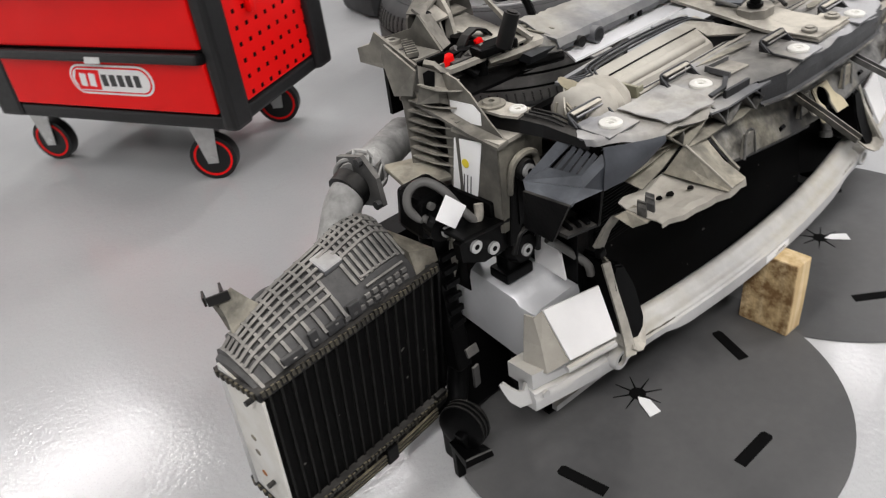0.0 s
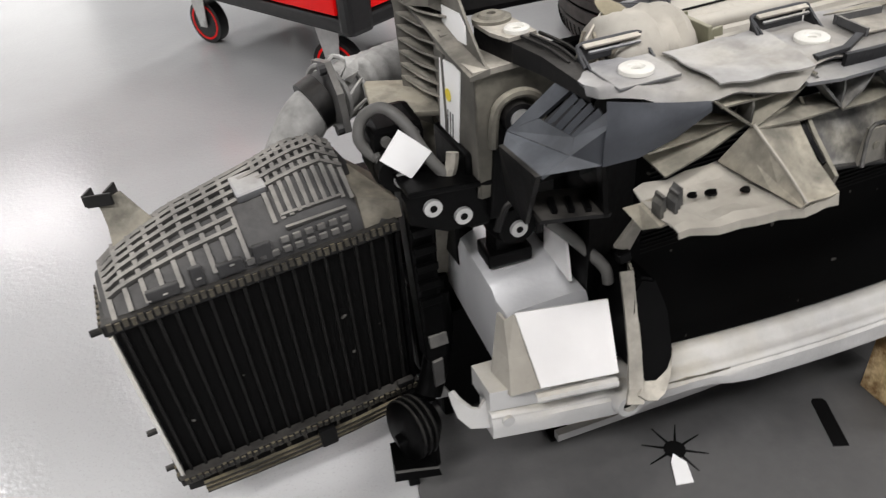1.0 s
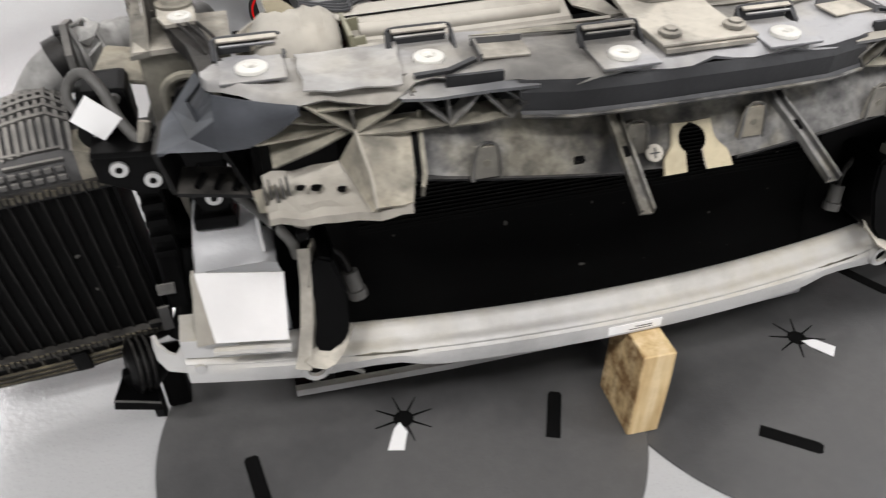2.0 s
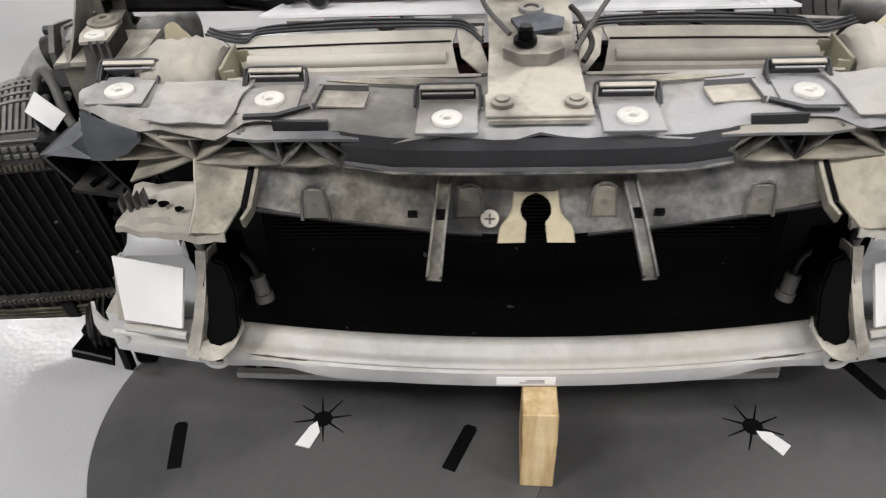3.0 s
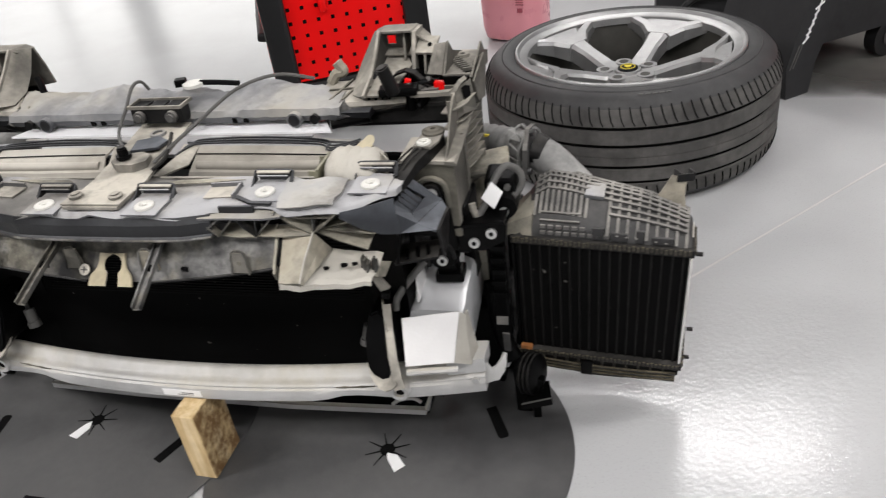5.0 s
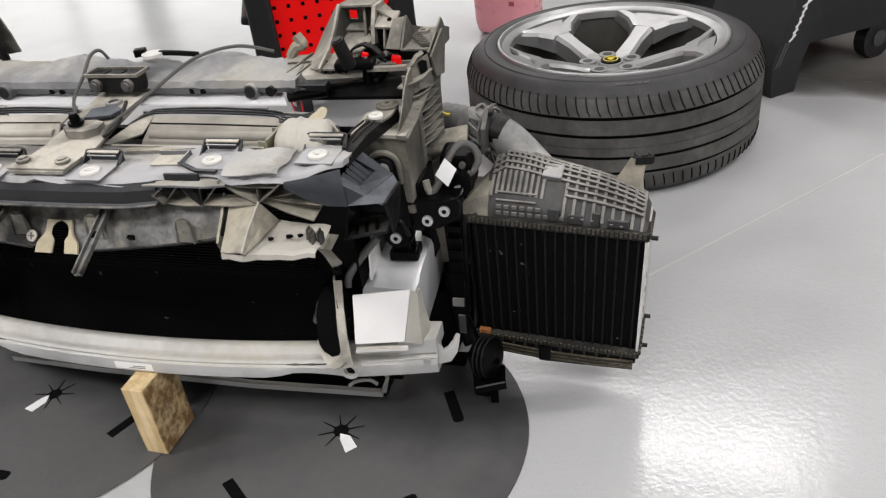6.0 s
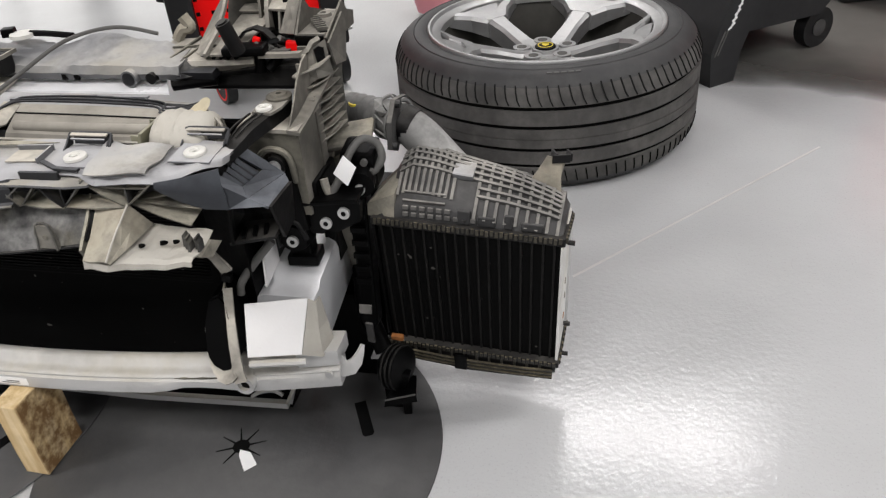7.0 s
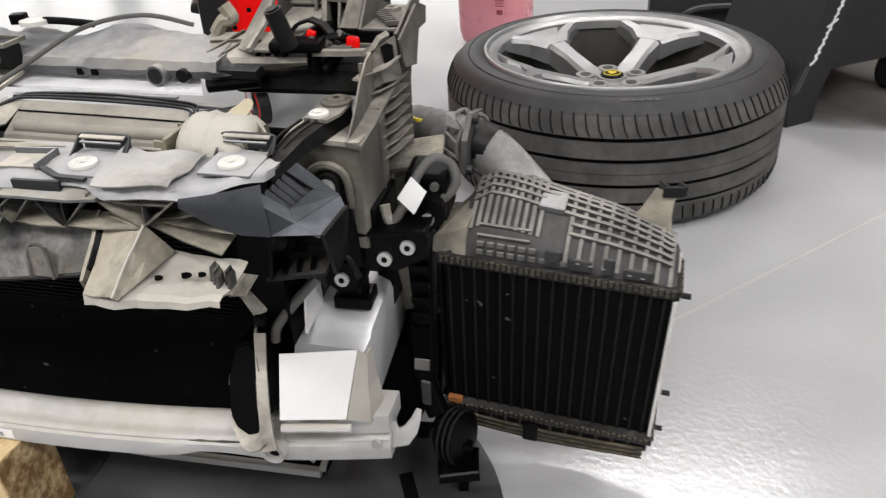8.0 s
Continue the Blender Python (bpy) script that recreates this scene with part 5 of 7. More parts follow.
    # side flap of the guide: a nearly level torn plate with a bright front lip
    xs = [0.281 + 0.115 * k / 13 for k in range(14)]
    grid = []
    for i, (back, up) in enumerate(((0.0, 0.0), (0.002, 0.0085), (0.012, 0.0105), (0.030, 0.0095), (0.050, 0.009), (0.068, 0.012), (0.084, 0.018))):
        row = []
        for k, x in enumerate(xs):
            f = (x - 0.281) / 0.115
            y0 = -0.142 + 0.035 * f ** 1.25 + 0.0015 * math.sin(k * 1.7)
            z0 = 0.4395 - 0.0135 * f + 0.0012 * math.sin(k * 1.1 + 1)
            wave = 0.0035 * noise.noise(Vector((x * 40, i * 0.8, 5 + s))) if i > 1 else 0.0
            row.append((x, y0 + back * (1 - 0.25 * f), z0 + up * (1 - 0.35 * f) + wave))
        grid.append(row)
    part("side_flap", Shape().skin(grid, 0.0022), m_cream, guide, "clay-dusted torn side flap with a pale lip", s)
    # folded wing that rises from the flap to the truss node
    part("flap_wing", Shape().skin([[(0.314, -0.076, 0.489), (0.3125, -0.092, 0.478), (0.309, -0.112, 0.464), (0.3105, -0.139, 0.449)], [(0.321, -0.067, 0.470), (0.3175, -0.090, 0.462), (0.3145, -0.112, 0.454), (0.3125, -0.1385, 0.4475)],
                                    [(0.328, -0.059, 0.452), (0.323, -0.086, 0.4495), (0.319, -0.112, 0.4480), (0.3145, -0.138, 0.4465)]], 0.0022), m_flap, guide, "tan folded wing", s)
    part("flap_wing", Shape().skin([[(0.264, -0.062, 0.487), (0.280, -0.066, 0.488), (0.297, -0.070, 0.4885), (0.3135, -0.0755, 0.4885)], [(0.267, -0.084, 0.470), (0.282, -0.090, 0.468), (0.297, -0.098, 0.470), (0.3115, -0.096, 0.475)],
                                    [(0.270, -0.104, 0.456), (0.283, -0.114, 0.452), (0.297, -0.120, 0.454), (0.309, -0.116, 0.461)], [(0.280, -0.139, 0.4485), (0.289, -0.139, 0.447), (0.299, -0.139, 0.448), (0.310, -0.1385, 0.4485)]], 0.0022), m_flap, guide, "clay-dusted front wing", s, True)
    part("wing_edge", Shape().tube([(0.3145, -0.078, 0.4895), (0.3125, -0.093, 0.479), (0.3095, -0.113, 0.465), (0.311, -0.1405, 0.450)], 0.0014, 6, 4), m_cream, guide, "", s, True)
    for x, y, z, w in ((0.366, -0.080, 0.4415, 0.008), (0.353, -0.086, 0.4430, 0.010), (0.333, -0.100, 0.4470, 0.008)):
        part("flap_hole", Shape().prism([(x + w * 0.5 * math.cos(q) * (1 + 0.25 * math.sin(3 * q)), y + w * 0.42 * math.sin(q)) for q in [2 * math.pi * j / 9 for j in range(9)]], "z", z, z + 0.0022), m_black, guide, "", s)
    for k in range(5):
        x, y, z = 0.374 + 0.005 * k, -0.074 - 0.004 * (k % 3), 0.436 - 0.001 * k
        part("flap_tooth", Shape().prism([(x, z), (x + 0.003, z), (x + 0.0035, z + 0.012 + 0.003 * (k % 2)), (x + 0.0018, z + 0.016)], "y", y - 0.006, y + 0.006), m_guide, guide, "torn dark tooth", s)
    part("flap_tab", Shape().skin([[(0.386, -0.060, 0.434), (0.397, -0.056, 0.430), (0.404, -0.046, 0.424)], [(0.384, -0.090, 0.431), (0.396, -0.086, 0.425), (0.400, -0.070, 0.416)]], 0.003), m_flap, guide, "", s)
    part("flap_edge", Shape().strip([(0.256, -0.058, 0.488), (0.260, -0.084, 0.467), (0.263, -0.108, 0.451), (0.268, -0.122, 0.447)], [0.003, 0.004, 0.004, 0.003], 0.012, (1, 0, 0)), m_brace, guide, "", s)
    part("edge_gap", Shape().strip([(0.2635, -0.066, 0.4835), (0.2665, -0.090, 0.466), (0.2685, -0.108, 0.4555)], 0.0045, 0.006, (1, 0, 0)), m_black, guide, "", s)

# ---- bumper beam ----
beam = thing("bumper_beam", (0, -0.02, 0.15), "weathered aluminium front bumper beam, slightly bowed", "bumper beam")


def bow(x):
    return -0.064 + 0.062 * (abs(x) / 0.51) ** 2.0


XS = [-0.51 + 1.02 * k / 40 for k in range(41)]
PROFILE = [(0.0, 0.154), (-0.001, 0.166), (0.0, 0.175), (0.0035, 0.1775), (0.0040, 0.1795), (0.0018, 0.1815), (0.004, 0.1842), (0.009, 0.186), (0.014, 0.1868), (0.018, 0.190), (0.023, 0.1975), (0.029, 0.2005), (0.036, 0.1995), (0.041, 0.196), (0.043, 0.19), (0.043, 0.154)]
rings = []
for x in XS:
    e = max(0.0, (abs(x) - 0.36) / 0.15)
    k = 1 - 0.30 * min(1, e * 1.6)
    low = 0.017 * min(1.0, max(0.0, (abs(x) - 0.245) / 0.03)) * min(1.0, max(0.0, (0.375 - abs(x)) / 0.06))
    rings.append([(x, bow(x) + dy * k, z - (z - 0.2) * 0.12 * min(1, e) * (1 if z > 0.2 else 0) + (low * 0.6 if z < 0.17 else 0)) for dy, z in PROFILE])
part("beam", Shape().loft(rings), m_beam, beam, "pale weathered aluminium beam", smooth=True)
part("beam_label", Shape().sheet([(-0.034, bow(0.03) - 0.0012, 0.158), (0.036, bow(0.03) - 0.0012, 0.158), (0.036, bow(0.03) - 0.0012, 0.171), (-0.034, bow(0.03) - 0.0012, 0.171)], 0.0006), m_tag, beam, "white printed label")
part("label_print", Shape().box((0.012, bow(0.03) - 0.0020, 0.1655), (0.022, 0.0004, 0.0012)).box((0.008, bow(0.03) - 0.0020, 0.162), (0.030, 0.0004, 0.0009)), m_grey, beam)
for x0, x1, z in ((-0.33, -0.29, 0.1802), (-0.30, -0.26, 0.1795), (0.27, 0.30, 0.1800), (0.29, 0.335, 0.1795)):
    part("groove_dirt", Shape().strip([(x0, bow(x0) + 0.0028, z), ((x0 + x1) / 2, bow((x0 + x1) / 2) + 0.0024, z + 0.0006), (x1, bow(x1) + 0.0028, z)], [0.001, 0.0042, 0.001], 0.002, (0, 0, 1)), m_brace, beam, "brown dirt caught in the groove")
for s in (1, -1):
    part("crash_box", Shape().loft([[(x, y, z + dz) for x, z in ((0.392 - g, 0.188), (0.480 + g, 0.188), (0.482 + g, 0.276), (0.479 + g, 0.286), (0.468 + g, 0.292), (0.406 - g, 0.292), (0.396 - g, 0.288), (0.393 - g, 0.276))]
                                    for y, dz, g in ((0.020, 0.0, 0.0), (0.048, 0.002, 0.0), (0.056, 0.010, 0.0), (0.120, 0.018, -0.002), (0.215, 0.028, -0.006), (0.270, 0.030, -0.008))]), m_alu, beam, "dull aluminium crash box", s, True)
    part("front_plate", Shape().sheet([(0.3905, -0.0075, 0.296), (0.478, 0.010, 0.3005), (0.470, -0.026, 0.231), (0.397, -0.0425, 0.2325)], 0.004), m_white, beam, "smooth white plate on the crash box", s)
    part("plate_gusset", Shape().skin([[(0.4785, 0.009, 0.2995), (0.4745, -0.010, 0.262), (0.4705, -0.027, 0.230)], [(0.485, 0.018, 0.288), (0.488, 0.004, 0.250), (0.492, -0.008, 0.212)], [(0.484, 0.036, 0.284), (0.490, 0.034, 0.245), (0.498, 0.028, 0.205)]], 0.003), m_cream, beam, "tan side cheek", s)
    part("inner_flange", Shape().sheet([(0.409, 0.030, 0.298), (0.408, 0.085, 0.304), (0.408, 0.084, 0.348), (0.411, 0.056, 0.362), (0.410, 0.037, 0.338)], 0.003), m_white, beam, "bright inner flange", s)
    part("weld_bead", Shape().tube([(0.396, -0.042, 0.2185), (0.43, -0.036, 0.2195), (0.474, -0.026, 0.2175)], 0.0055, 8), m_beam, beam, "", s, True)
    part("end_block", Shape().loft([[(0.452, bow(0.452) + 0.004, z), (0.510, bow(0.51) + 0.004, z), (0.510, 0.046, z), (0.452, 0.040, z)] for z in (0.19, 0.216)]), m_beam, beam, "", s)
    part("end_stud", Shape().cyl((0.495, bow(0.495) + 0.001, 0.178), (0.495, bow(0.495) - 0.003, 0.178), 0.006, seg=14), m_beam, beam, "", s, True)
    c = Vector((0.374, bow(0.374), 0.172))
    ring = Shape().lathe([(0.0095, -0.008), (0.0155, -0.008), (0.017, -0.004), (0.017, 0.02), (0.0095, 0.02)], 24)
    bmesh.ops.transform(ring.bm, matrix=Matrix.Translation(c) @ Matrix.Rotation(math.radians(90), 4, "X") @ Matrix.Rotation(math.pi, 4, "X"), verts=ring.bm.verts)
    part("tow_socket", ring, m_beam, beam, "round tow eye socket", s, True)
    part("socket_bore", Shape().cyl(c + Vector((0, -0.001, 0)), c + Vector((0, -0.002, 0)), 0.0098, seg=20), m_black, beam, "", s)
    # upright strap beside the opening, spreading into a cup under the rubber duct
    part("upright_strap", Shape().strip([(0.388, -0.062, 0.202), (0.384, -0.056, 0.216), (0.377, -0.040, 0.244), (0.371, -0.020, 0.280), (0.368, -0.004, 0.318)], [0.017, 0.015, 0.013, 0.012, 0.013], 0.004, (1, 0.2, 0)), m_beige, beam, "dusty upright strap", s)
    part("strap_web", Shape().skin([[(0.381, -0.055, 0.214), (0.372, -0.044, 0.212), (0.364, -0.030, 0.214)], [(0.372, -0.040, 0.244), (0.364, -0.026, 0.243), (0.357, -0.008, 0.244)],
                                   [(0.366, -0.020, 0.280), (0.360, -0.006, 0.280), (0.356, 0.006, 0.281)], [(0.363, -0.002, 0.318), (0.360, 0.006, 0.318), (0.358, 0.012, 0.318)]], 0.003), m_brace, beam, "", s, True)
    part("strap_cup", Shape().skin([[(0.386, -0.062, 0.212), (0.378, -0.064, 0.203), (0.366, -0.064, 0.197), (0.354, -0.060, 0.198), (0.341, -0.050, 0.206), (0.328, -0.034, 0.224)],
                                    [(0.380, -0.056, 0.216), (0.374, -0.056, 0.209), (0.364, -0.055, 0.204), (0.355, -0.052, 0.205), (0.344, -0.043, 0.212), (0.332, -0.028, 0.227)],
                                    [(0.376, -0.042, 0.220), (0.370, -0.041, 0.214), (0.362, -0.040, 0.210), (0.355, -0.038, 0.211), (0.346, -0.031, 0.217), (0.336, -0.018, 0.229)]], 0.003), m_beige, beam, "tan cup that carries the rubber duct", s, True)
    part("upper_strap", Shape().strip([(0.366, 0.010, 0.336), (0.356, 0.004, 0.362), (0.352, -0.008, 0.384), (0.360, -0.030, 0.402)], [0.016, 0.012, 0.014, 0.018], 0.005, (1, 0.3, 0)), m_beige, beam, "", s)
    part("strap_joint", Shape().box((0.366, 0.006, 0.329), (0.013, 0.010, 0.012), (0, 10, 0), 0.002), m_black, beam, "", s)
    part("end_hook", Shape().strip([(0.503, 0.012, 0.184), (0.514, 0.009, 0.178), (0.524, 0.010, 0.180), (0.532, 0.015, 0.188), (0.537, 0.022, 0.199), (0.539, 0.030, 0.207)], [0.032, 0.028, 0.023, 0.018, 0.012, 0.006], 0.004, (0, 0.25, 1)), m_beam, beam, "curved metal end hook", s, True)
    part("hose_bar", Shape().tube([(0.424, 0.045, 0.366), (0.405, 0.036, 0.346), (0.388, 0.026, 0.326), (0.377, 0.018, 0.310), (0.374, 0.016, 0.294)], 0.006, 10), m_grey, beam, "grey bent hose", s, True)

# ---- radiator and its surround ----
rad = thing("radiator", (0, 0.08, 0.03), "black finned radiator in a dark shroud", "radiator")
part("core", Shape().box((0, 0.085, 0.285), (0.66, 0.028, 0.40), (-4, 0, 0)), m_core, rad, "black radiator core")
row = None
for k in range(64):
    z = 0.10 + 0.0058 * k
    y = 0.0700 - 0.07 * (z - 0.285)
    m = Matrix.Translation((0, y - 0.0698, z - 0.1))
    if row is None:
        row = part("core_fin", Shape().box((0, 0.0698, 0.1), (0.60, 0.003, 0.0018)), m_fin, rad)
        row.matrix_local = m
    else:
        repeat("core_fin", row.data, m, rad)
# Black walls boxed round the core, added to keep the opening dark.
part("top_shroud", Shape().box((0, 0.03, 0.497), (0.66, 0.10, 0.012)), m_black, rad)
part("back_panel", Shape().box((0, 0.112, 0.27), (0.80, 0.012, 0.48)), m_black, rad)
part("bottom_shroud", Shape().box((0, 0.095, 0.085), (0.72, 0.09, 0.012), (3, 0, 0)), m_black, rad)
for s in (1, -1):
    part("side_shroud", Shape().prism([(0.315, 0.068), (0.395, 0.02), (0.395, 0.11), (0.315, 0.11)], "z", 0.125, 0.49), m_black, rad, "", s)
    pad = Shape().loft([[(x, y + 0.5 * (0.207 - z), z) for x, z in ((0.333, 0.228), (0.341, 0.215), (0.357, 0.207), (0.371, 0.211), (0.376, 0.224), (0.374, 0.262), (0.368, 0.298), (0.356, 0.310), (0.340, 0.304), (0.331, 0.270))] for y in (-0.052, 0.020)])
    bmesh.ops.bevel(pad.bm, geom=list(pad.bm.edges), offset=0.003, segments=2, affect="EDGES")
    for v in pad.bm.verts:
        v.co.y += 0.9 * (v.co.z - 0.207)
    part("rubber_duct", pad, m_black, rad, "black rounded rubber duct", s, True)
    part("sensor_plug", Shape().cyl((0.316, 0.016, 0.234), (0.321, 0.022, 0.256), 0.0095, seg=14).cyl((0.314, 0.014, 0.224), (0.316, 0.016, 0.234), 0.0115, seg=14), m_grey, rad, "grey sensor plug", s, True)
    # Filler block, added to hide the bright floor below the crash box.
    part("lower_filler", Shape().box((0.442, 0.205, 0.095), (0.12, 0.06, 0.17), (0, 0, 0), 0.006), m_black, rad, "", s)
    part("sensor_wire", Shape().tube([(0.321, 0.022, 0.256), (0.328, 0.026, 0.276), (0.342, 0.028, 0.290), (0.358, 0.03, 0.294)], 0.004, 8), m_dblack, rad, "", s, True)
    part("shroud_wall", Shape().box((0.40, 0.12, 0.36), (0.010, 0.10, 0.12)), m_black, rad, "", s)

# lower tray under the beam
tray = thing("lower_tray", (0, 0.10, 0.0055), "black plastic under-tray with a pale front lip", "under tray")
part("tray", Shape().prism([(-0.40, 0.080), (-0.20, 0.072), (0.12, 0.072), (0.372, 0.086), (0.372, 0.22), (-0.40, 0.22)], "z", 0.0062, 0.012), m_black, tray)
part("tray_wall", Shape().box((0, 0.158, 0.06), (0.70, 0.15, 0.10), (0, 0, 0), 0.01), m_black, tray)
part("front_lip", Shape().strip([(-0.40, 0.068, 0.030), (-0.20, 0.060, 0.030), (0.12, 0.060, 0.028), (0.372, 0.074, 0.024)], 0.011, 0.010, (0, 0, 1)), m_beam, tray, "pale scuffed lip")
for s in (1, -1):
    part("lip_end", Shape().strip([(0.372, 0.076, 0.024), (0.376, 0.096, 0.040), (0.36, 0.114, 0.052)], 0.012, 0.006, (0, 0.3, 1)), m_beam, tray, "", s)
    part("tray_clip", Shape().tube([(0.31, 0.072, 0.036), (0.325, 0.074, 0.046), (0.348, 0.078, 0.048), (0.362, 0.080, 0.038)], 0.0035, 6), m_beam, tray, "", s)


# ---- side intercoolers ----
def intercooler(s):
    lbl = "black side intercooler with a ribbed dusty plastic tank"
    ob = thing("intercooler", (s * 0.678, 0.18, 0.02), lbl, "intercooler", "side intercoolers")
    # own axes: u along the width from the inner end, v back, w up the leaning core
    origin = Vector((0.549, 0.124, 0.353))
    lie = Matrix.Rotation(math.radians(-3.2), 4, "Z") @ Matrix.Rotation(math.radians(2.4), 4, "Y")
    turn = lie @ Matrix.Rotation(math.radians(-8.0), 4, "X")
    at = Matrix.Translation(origin) @ turn
    # the core leans the other way, its foot set back
    low_at = Matrix.Translation(origin + Vector((0, -0.006, 0))) @ lie @ Matrix.Rotation(math.radians(8.5), 4, "X")
    W, T, H = (0.264 if s > 0 else 0.276), 0.088, 0.238

    def put(shape, name, material, label="", smooth=False, parent=None):
        bmesh.ops.transform(shape.bm, matrix=low_at if max(v.co.z for v in shape.bm.verts) < 0.003 else at, verts=shape.bm.verts)
        return part(name, shape, material, parent or ob, label, s, smooth)

    put(Shape().box((W / 2, T / 2 + 0.002, -H / 2), (W - 0.006, T - 0.006, H)), "core", m_core, "black finned core")
    n = 17
    for k in range(n):
        u = 0.010 + (W - 0.020) * k / (n - 1)
        put(Shape().box((u, 0.0034, -H / 2), (0.0032, 0.0030, H - 0.006)), "core_tube", m_tube)
    put(Shape().box((W + 0.0005, T / 2, -H / 2 - 0.002), (0.004, T, H - 0.004), bevel=0.001), "end_plate", m_endplate, "pale stained metal end plate")
    put(Shape().box((-0.001, T / 2, -H / 2), (0.004, T, H - 0.004)), "end_plate", m_black)
    for z in (-0.11, -0.14, -0.185):
        put(Shape().cyl((W + 0.002, T * 0.55, z), (W + 0.0034, T * 0.55, z), 0.005, seg=12), "plate_stain", m_rust if z < -0.18 else m_flap)
    # crimped headers above and below
    for z, nm in ((0.004, "top_header"), (-H - 0.004, "bottom_header")):
        hd = put(Shape().box((W / 2, T / 2, z), (W + 0.010, T + 0.012, 0.012), bevel=0.002), nm, m_dblack, "crimped black header")
        for k in range(40):
            put(Shape().box((0.002 + (W - 0.004) * k / 39, -0.0066, z + 0.001 + 0.0015 * (k % 2)), (0.0044, 0.0030, 0.0072)), "crimp", m_crimp, parent=hd)
        for k in range(8):
            put(Shape().box((W + 0.0052, 0.004 + (T - 0.008) * k / 7, z + 0.001), (0.004, 0.0062, 0.0095), bevel=0.001), "crimp", m_crimp, parent=hd)
    # plastic tank on top, higher towards the inner end
    US = [0.0, 0.022, 0.045, 0.075, 0.11, 0.15, 0.19, 0.225, 0.255, W]
    ZC = [0.030, 0.072, 0.092, 0.090, 0.081, 0.073, 0.065, 0.054, 0.042, 0.026]

    def crown(u):
        return float(np.interp(u, US, ZC))

    def section(u, grow=0.0):
        c = crown(u)
        f = 0.5 + 0.12 * math.sin(u * 22)
        return [(u, 0.002 - grow, 0.008), (u, 0.004 - grow, c * 0.30), (u, 0.016 - grow * 0.8, c * 0.52), (u, 0.038, c * 0.80 + grow * 0.7), (u, 0.058, c * 0.98 + grow), (u, 0.074, c + grow), (u, 0.084, c * 0.9 + grow * 0.6), (u, T + grow * 0.5, c * 0.5), (u, T, 0.008)]

    tank = put(Shape().loft([section(u) for u in US]), "top_tank", m_ic, "dusty ribbed plastic tank", True)
    for u in [0.030 + 0.0086 * k for k in range(10)] + [0.142 + (W - 0.150) * k / 8 for k in range(9)]:
        ring = section(u, 0.0062)
        inner = section(u, -0.002)
        band = [[(u - 0.0022, y, z) for _, y, z in ring], [(u + 0.0022, y, z) for _, y, z in ring], [(u + 0.0022, y, z) for _, y, z in inner], [(u - 0.0022, y, z) for _, y, z in inner]]
        sh = Shape()
        lo = 2 if u < 0.13 else 1
        rows = [[r[i] for r in band] for i in range(lo, 8)]
        sh.loft(rows)
        put(sh, "cross_rib", m_rib, parent=tank)
    for y, f, u0 in ((0.020, 0.58, 0.142), (0.029, 0.69, 0.142), (0.038, 0.80, 0.028), (0.046, 0.88, 0.028), (0.054, 0.95, 0.028), (0.062, 0.99, 0.028), (0.071, 1.0, 0.028)):
        pts = [(u, y, crown(u) * f + 0.0036) for u in [u0 + (W - 0.008 - u0) * k / 12 for k in range(13)]]
        put(Shape().strip(pts, 0.0052, 0.0040, (0, -0.5, 1)), "long_rib", m_rib, parent=tank)
    for z in (0.036, 0.046):
        put(Shape().strip([(u, 0.006 if z < 0.04 else 0.014, z) for u in (0.04, 0.07, 0.10)], 0.003, 0.004, (0, 1, 0.5)), "face_ridge", m_rib, parent=tank)
    for k in range(9):
        for r, z in enumerate((0.018, 0.028)):
            if k < 6 or r == 0:
                put(Shape().box((0.045 + 0.012 * k, 0.001, z), (0.008, 0.004, 0.006), bevel=0.001), "face_stud", m_rib, parent=tank)
    for u, w, h in ((0.128, 0.018, 0.020), (0.160, 0.024, 0.014), (0.190, 0.012, 0.020), (0.222, 0.030, 0.012)):
        put(Shape().box((u, 0.002, 0.012 + h / 2), (w, 0.006, h), bevel=0.0015), "face_pocket", m_ic, parent=tank)
    put(Shape().box((0.118, 0.047, crown(0.118) * 0.90 + 0.001), (0.030, 0.030, 0.010), (24, 4, 0), 0.003), "tank_pad", m_top, "worn flat pad", parent=tank)
    # flared inner end
    put(Shape().loft([[(-0.012, 0.004, 0.008), (-0.012, 0.004, 0.026), (-0.010, 0.07, 0.034), (-0.010, 0.08, 0.008)], [(0.028, 0.001, 0.008), (0.028, 0.004, 0.044), (0.030, 0.07, 0.074), (0.030, 0.084, 0.008)]]), "tank_flare", m_flap, "tan dusted inner flare", parent=tank)
    # neck that climbs towards the inner side
    put(Shape().tube([(0.150, 0.072, 0.024 if s > 0 else 0.010), (0.110, 0.080, 0.048 if s > 0 else 0.032), (0.072, 0.088, 0.076 if s > 0 else 0.066), (0.042, 0.094, 0.100), (0.018, 0.098, 0.116)], lambda f: (0.020 if s > 0 else 0.016) + 0.009 * math.sin(f * 2.4), 18), "neck", m_neck, "smooth grey inlet neck", True)
    put(Shape().tube([(0.03, 0.096, 0.112), (0.012, 0.098, 0.118)], 0.0275, 16), "neck_collar", m_dblack, "black collar", True)
    axis, mid = Vector((-0.92, 0.36, 0.10)).normalized(), Vector((0.006, 0.100, 0.119))
    e1 = axis.orthogonal().normalized()
    e2 = axis.cross(e1)

    def around(r, a, along=0.0):
        return mid + axis * along + r * (math.cos(a) * e1 + math.sin(a) * e2)

    clamp = put(Shape().tube([around(0.031, math.pi * k / 9) for k in range(19)], 0.0032, 6, 2), "clamp", m_neck, "pale lattice hose clamp", True)
    put(Shape().tube([around(0.031, math.pi * k / 9, 0.022) for k in range(19)], 0.0026, 6, 2), "clamp_ring", m_neck, smooth=True, parent=clamp)
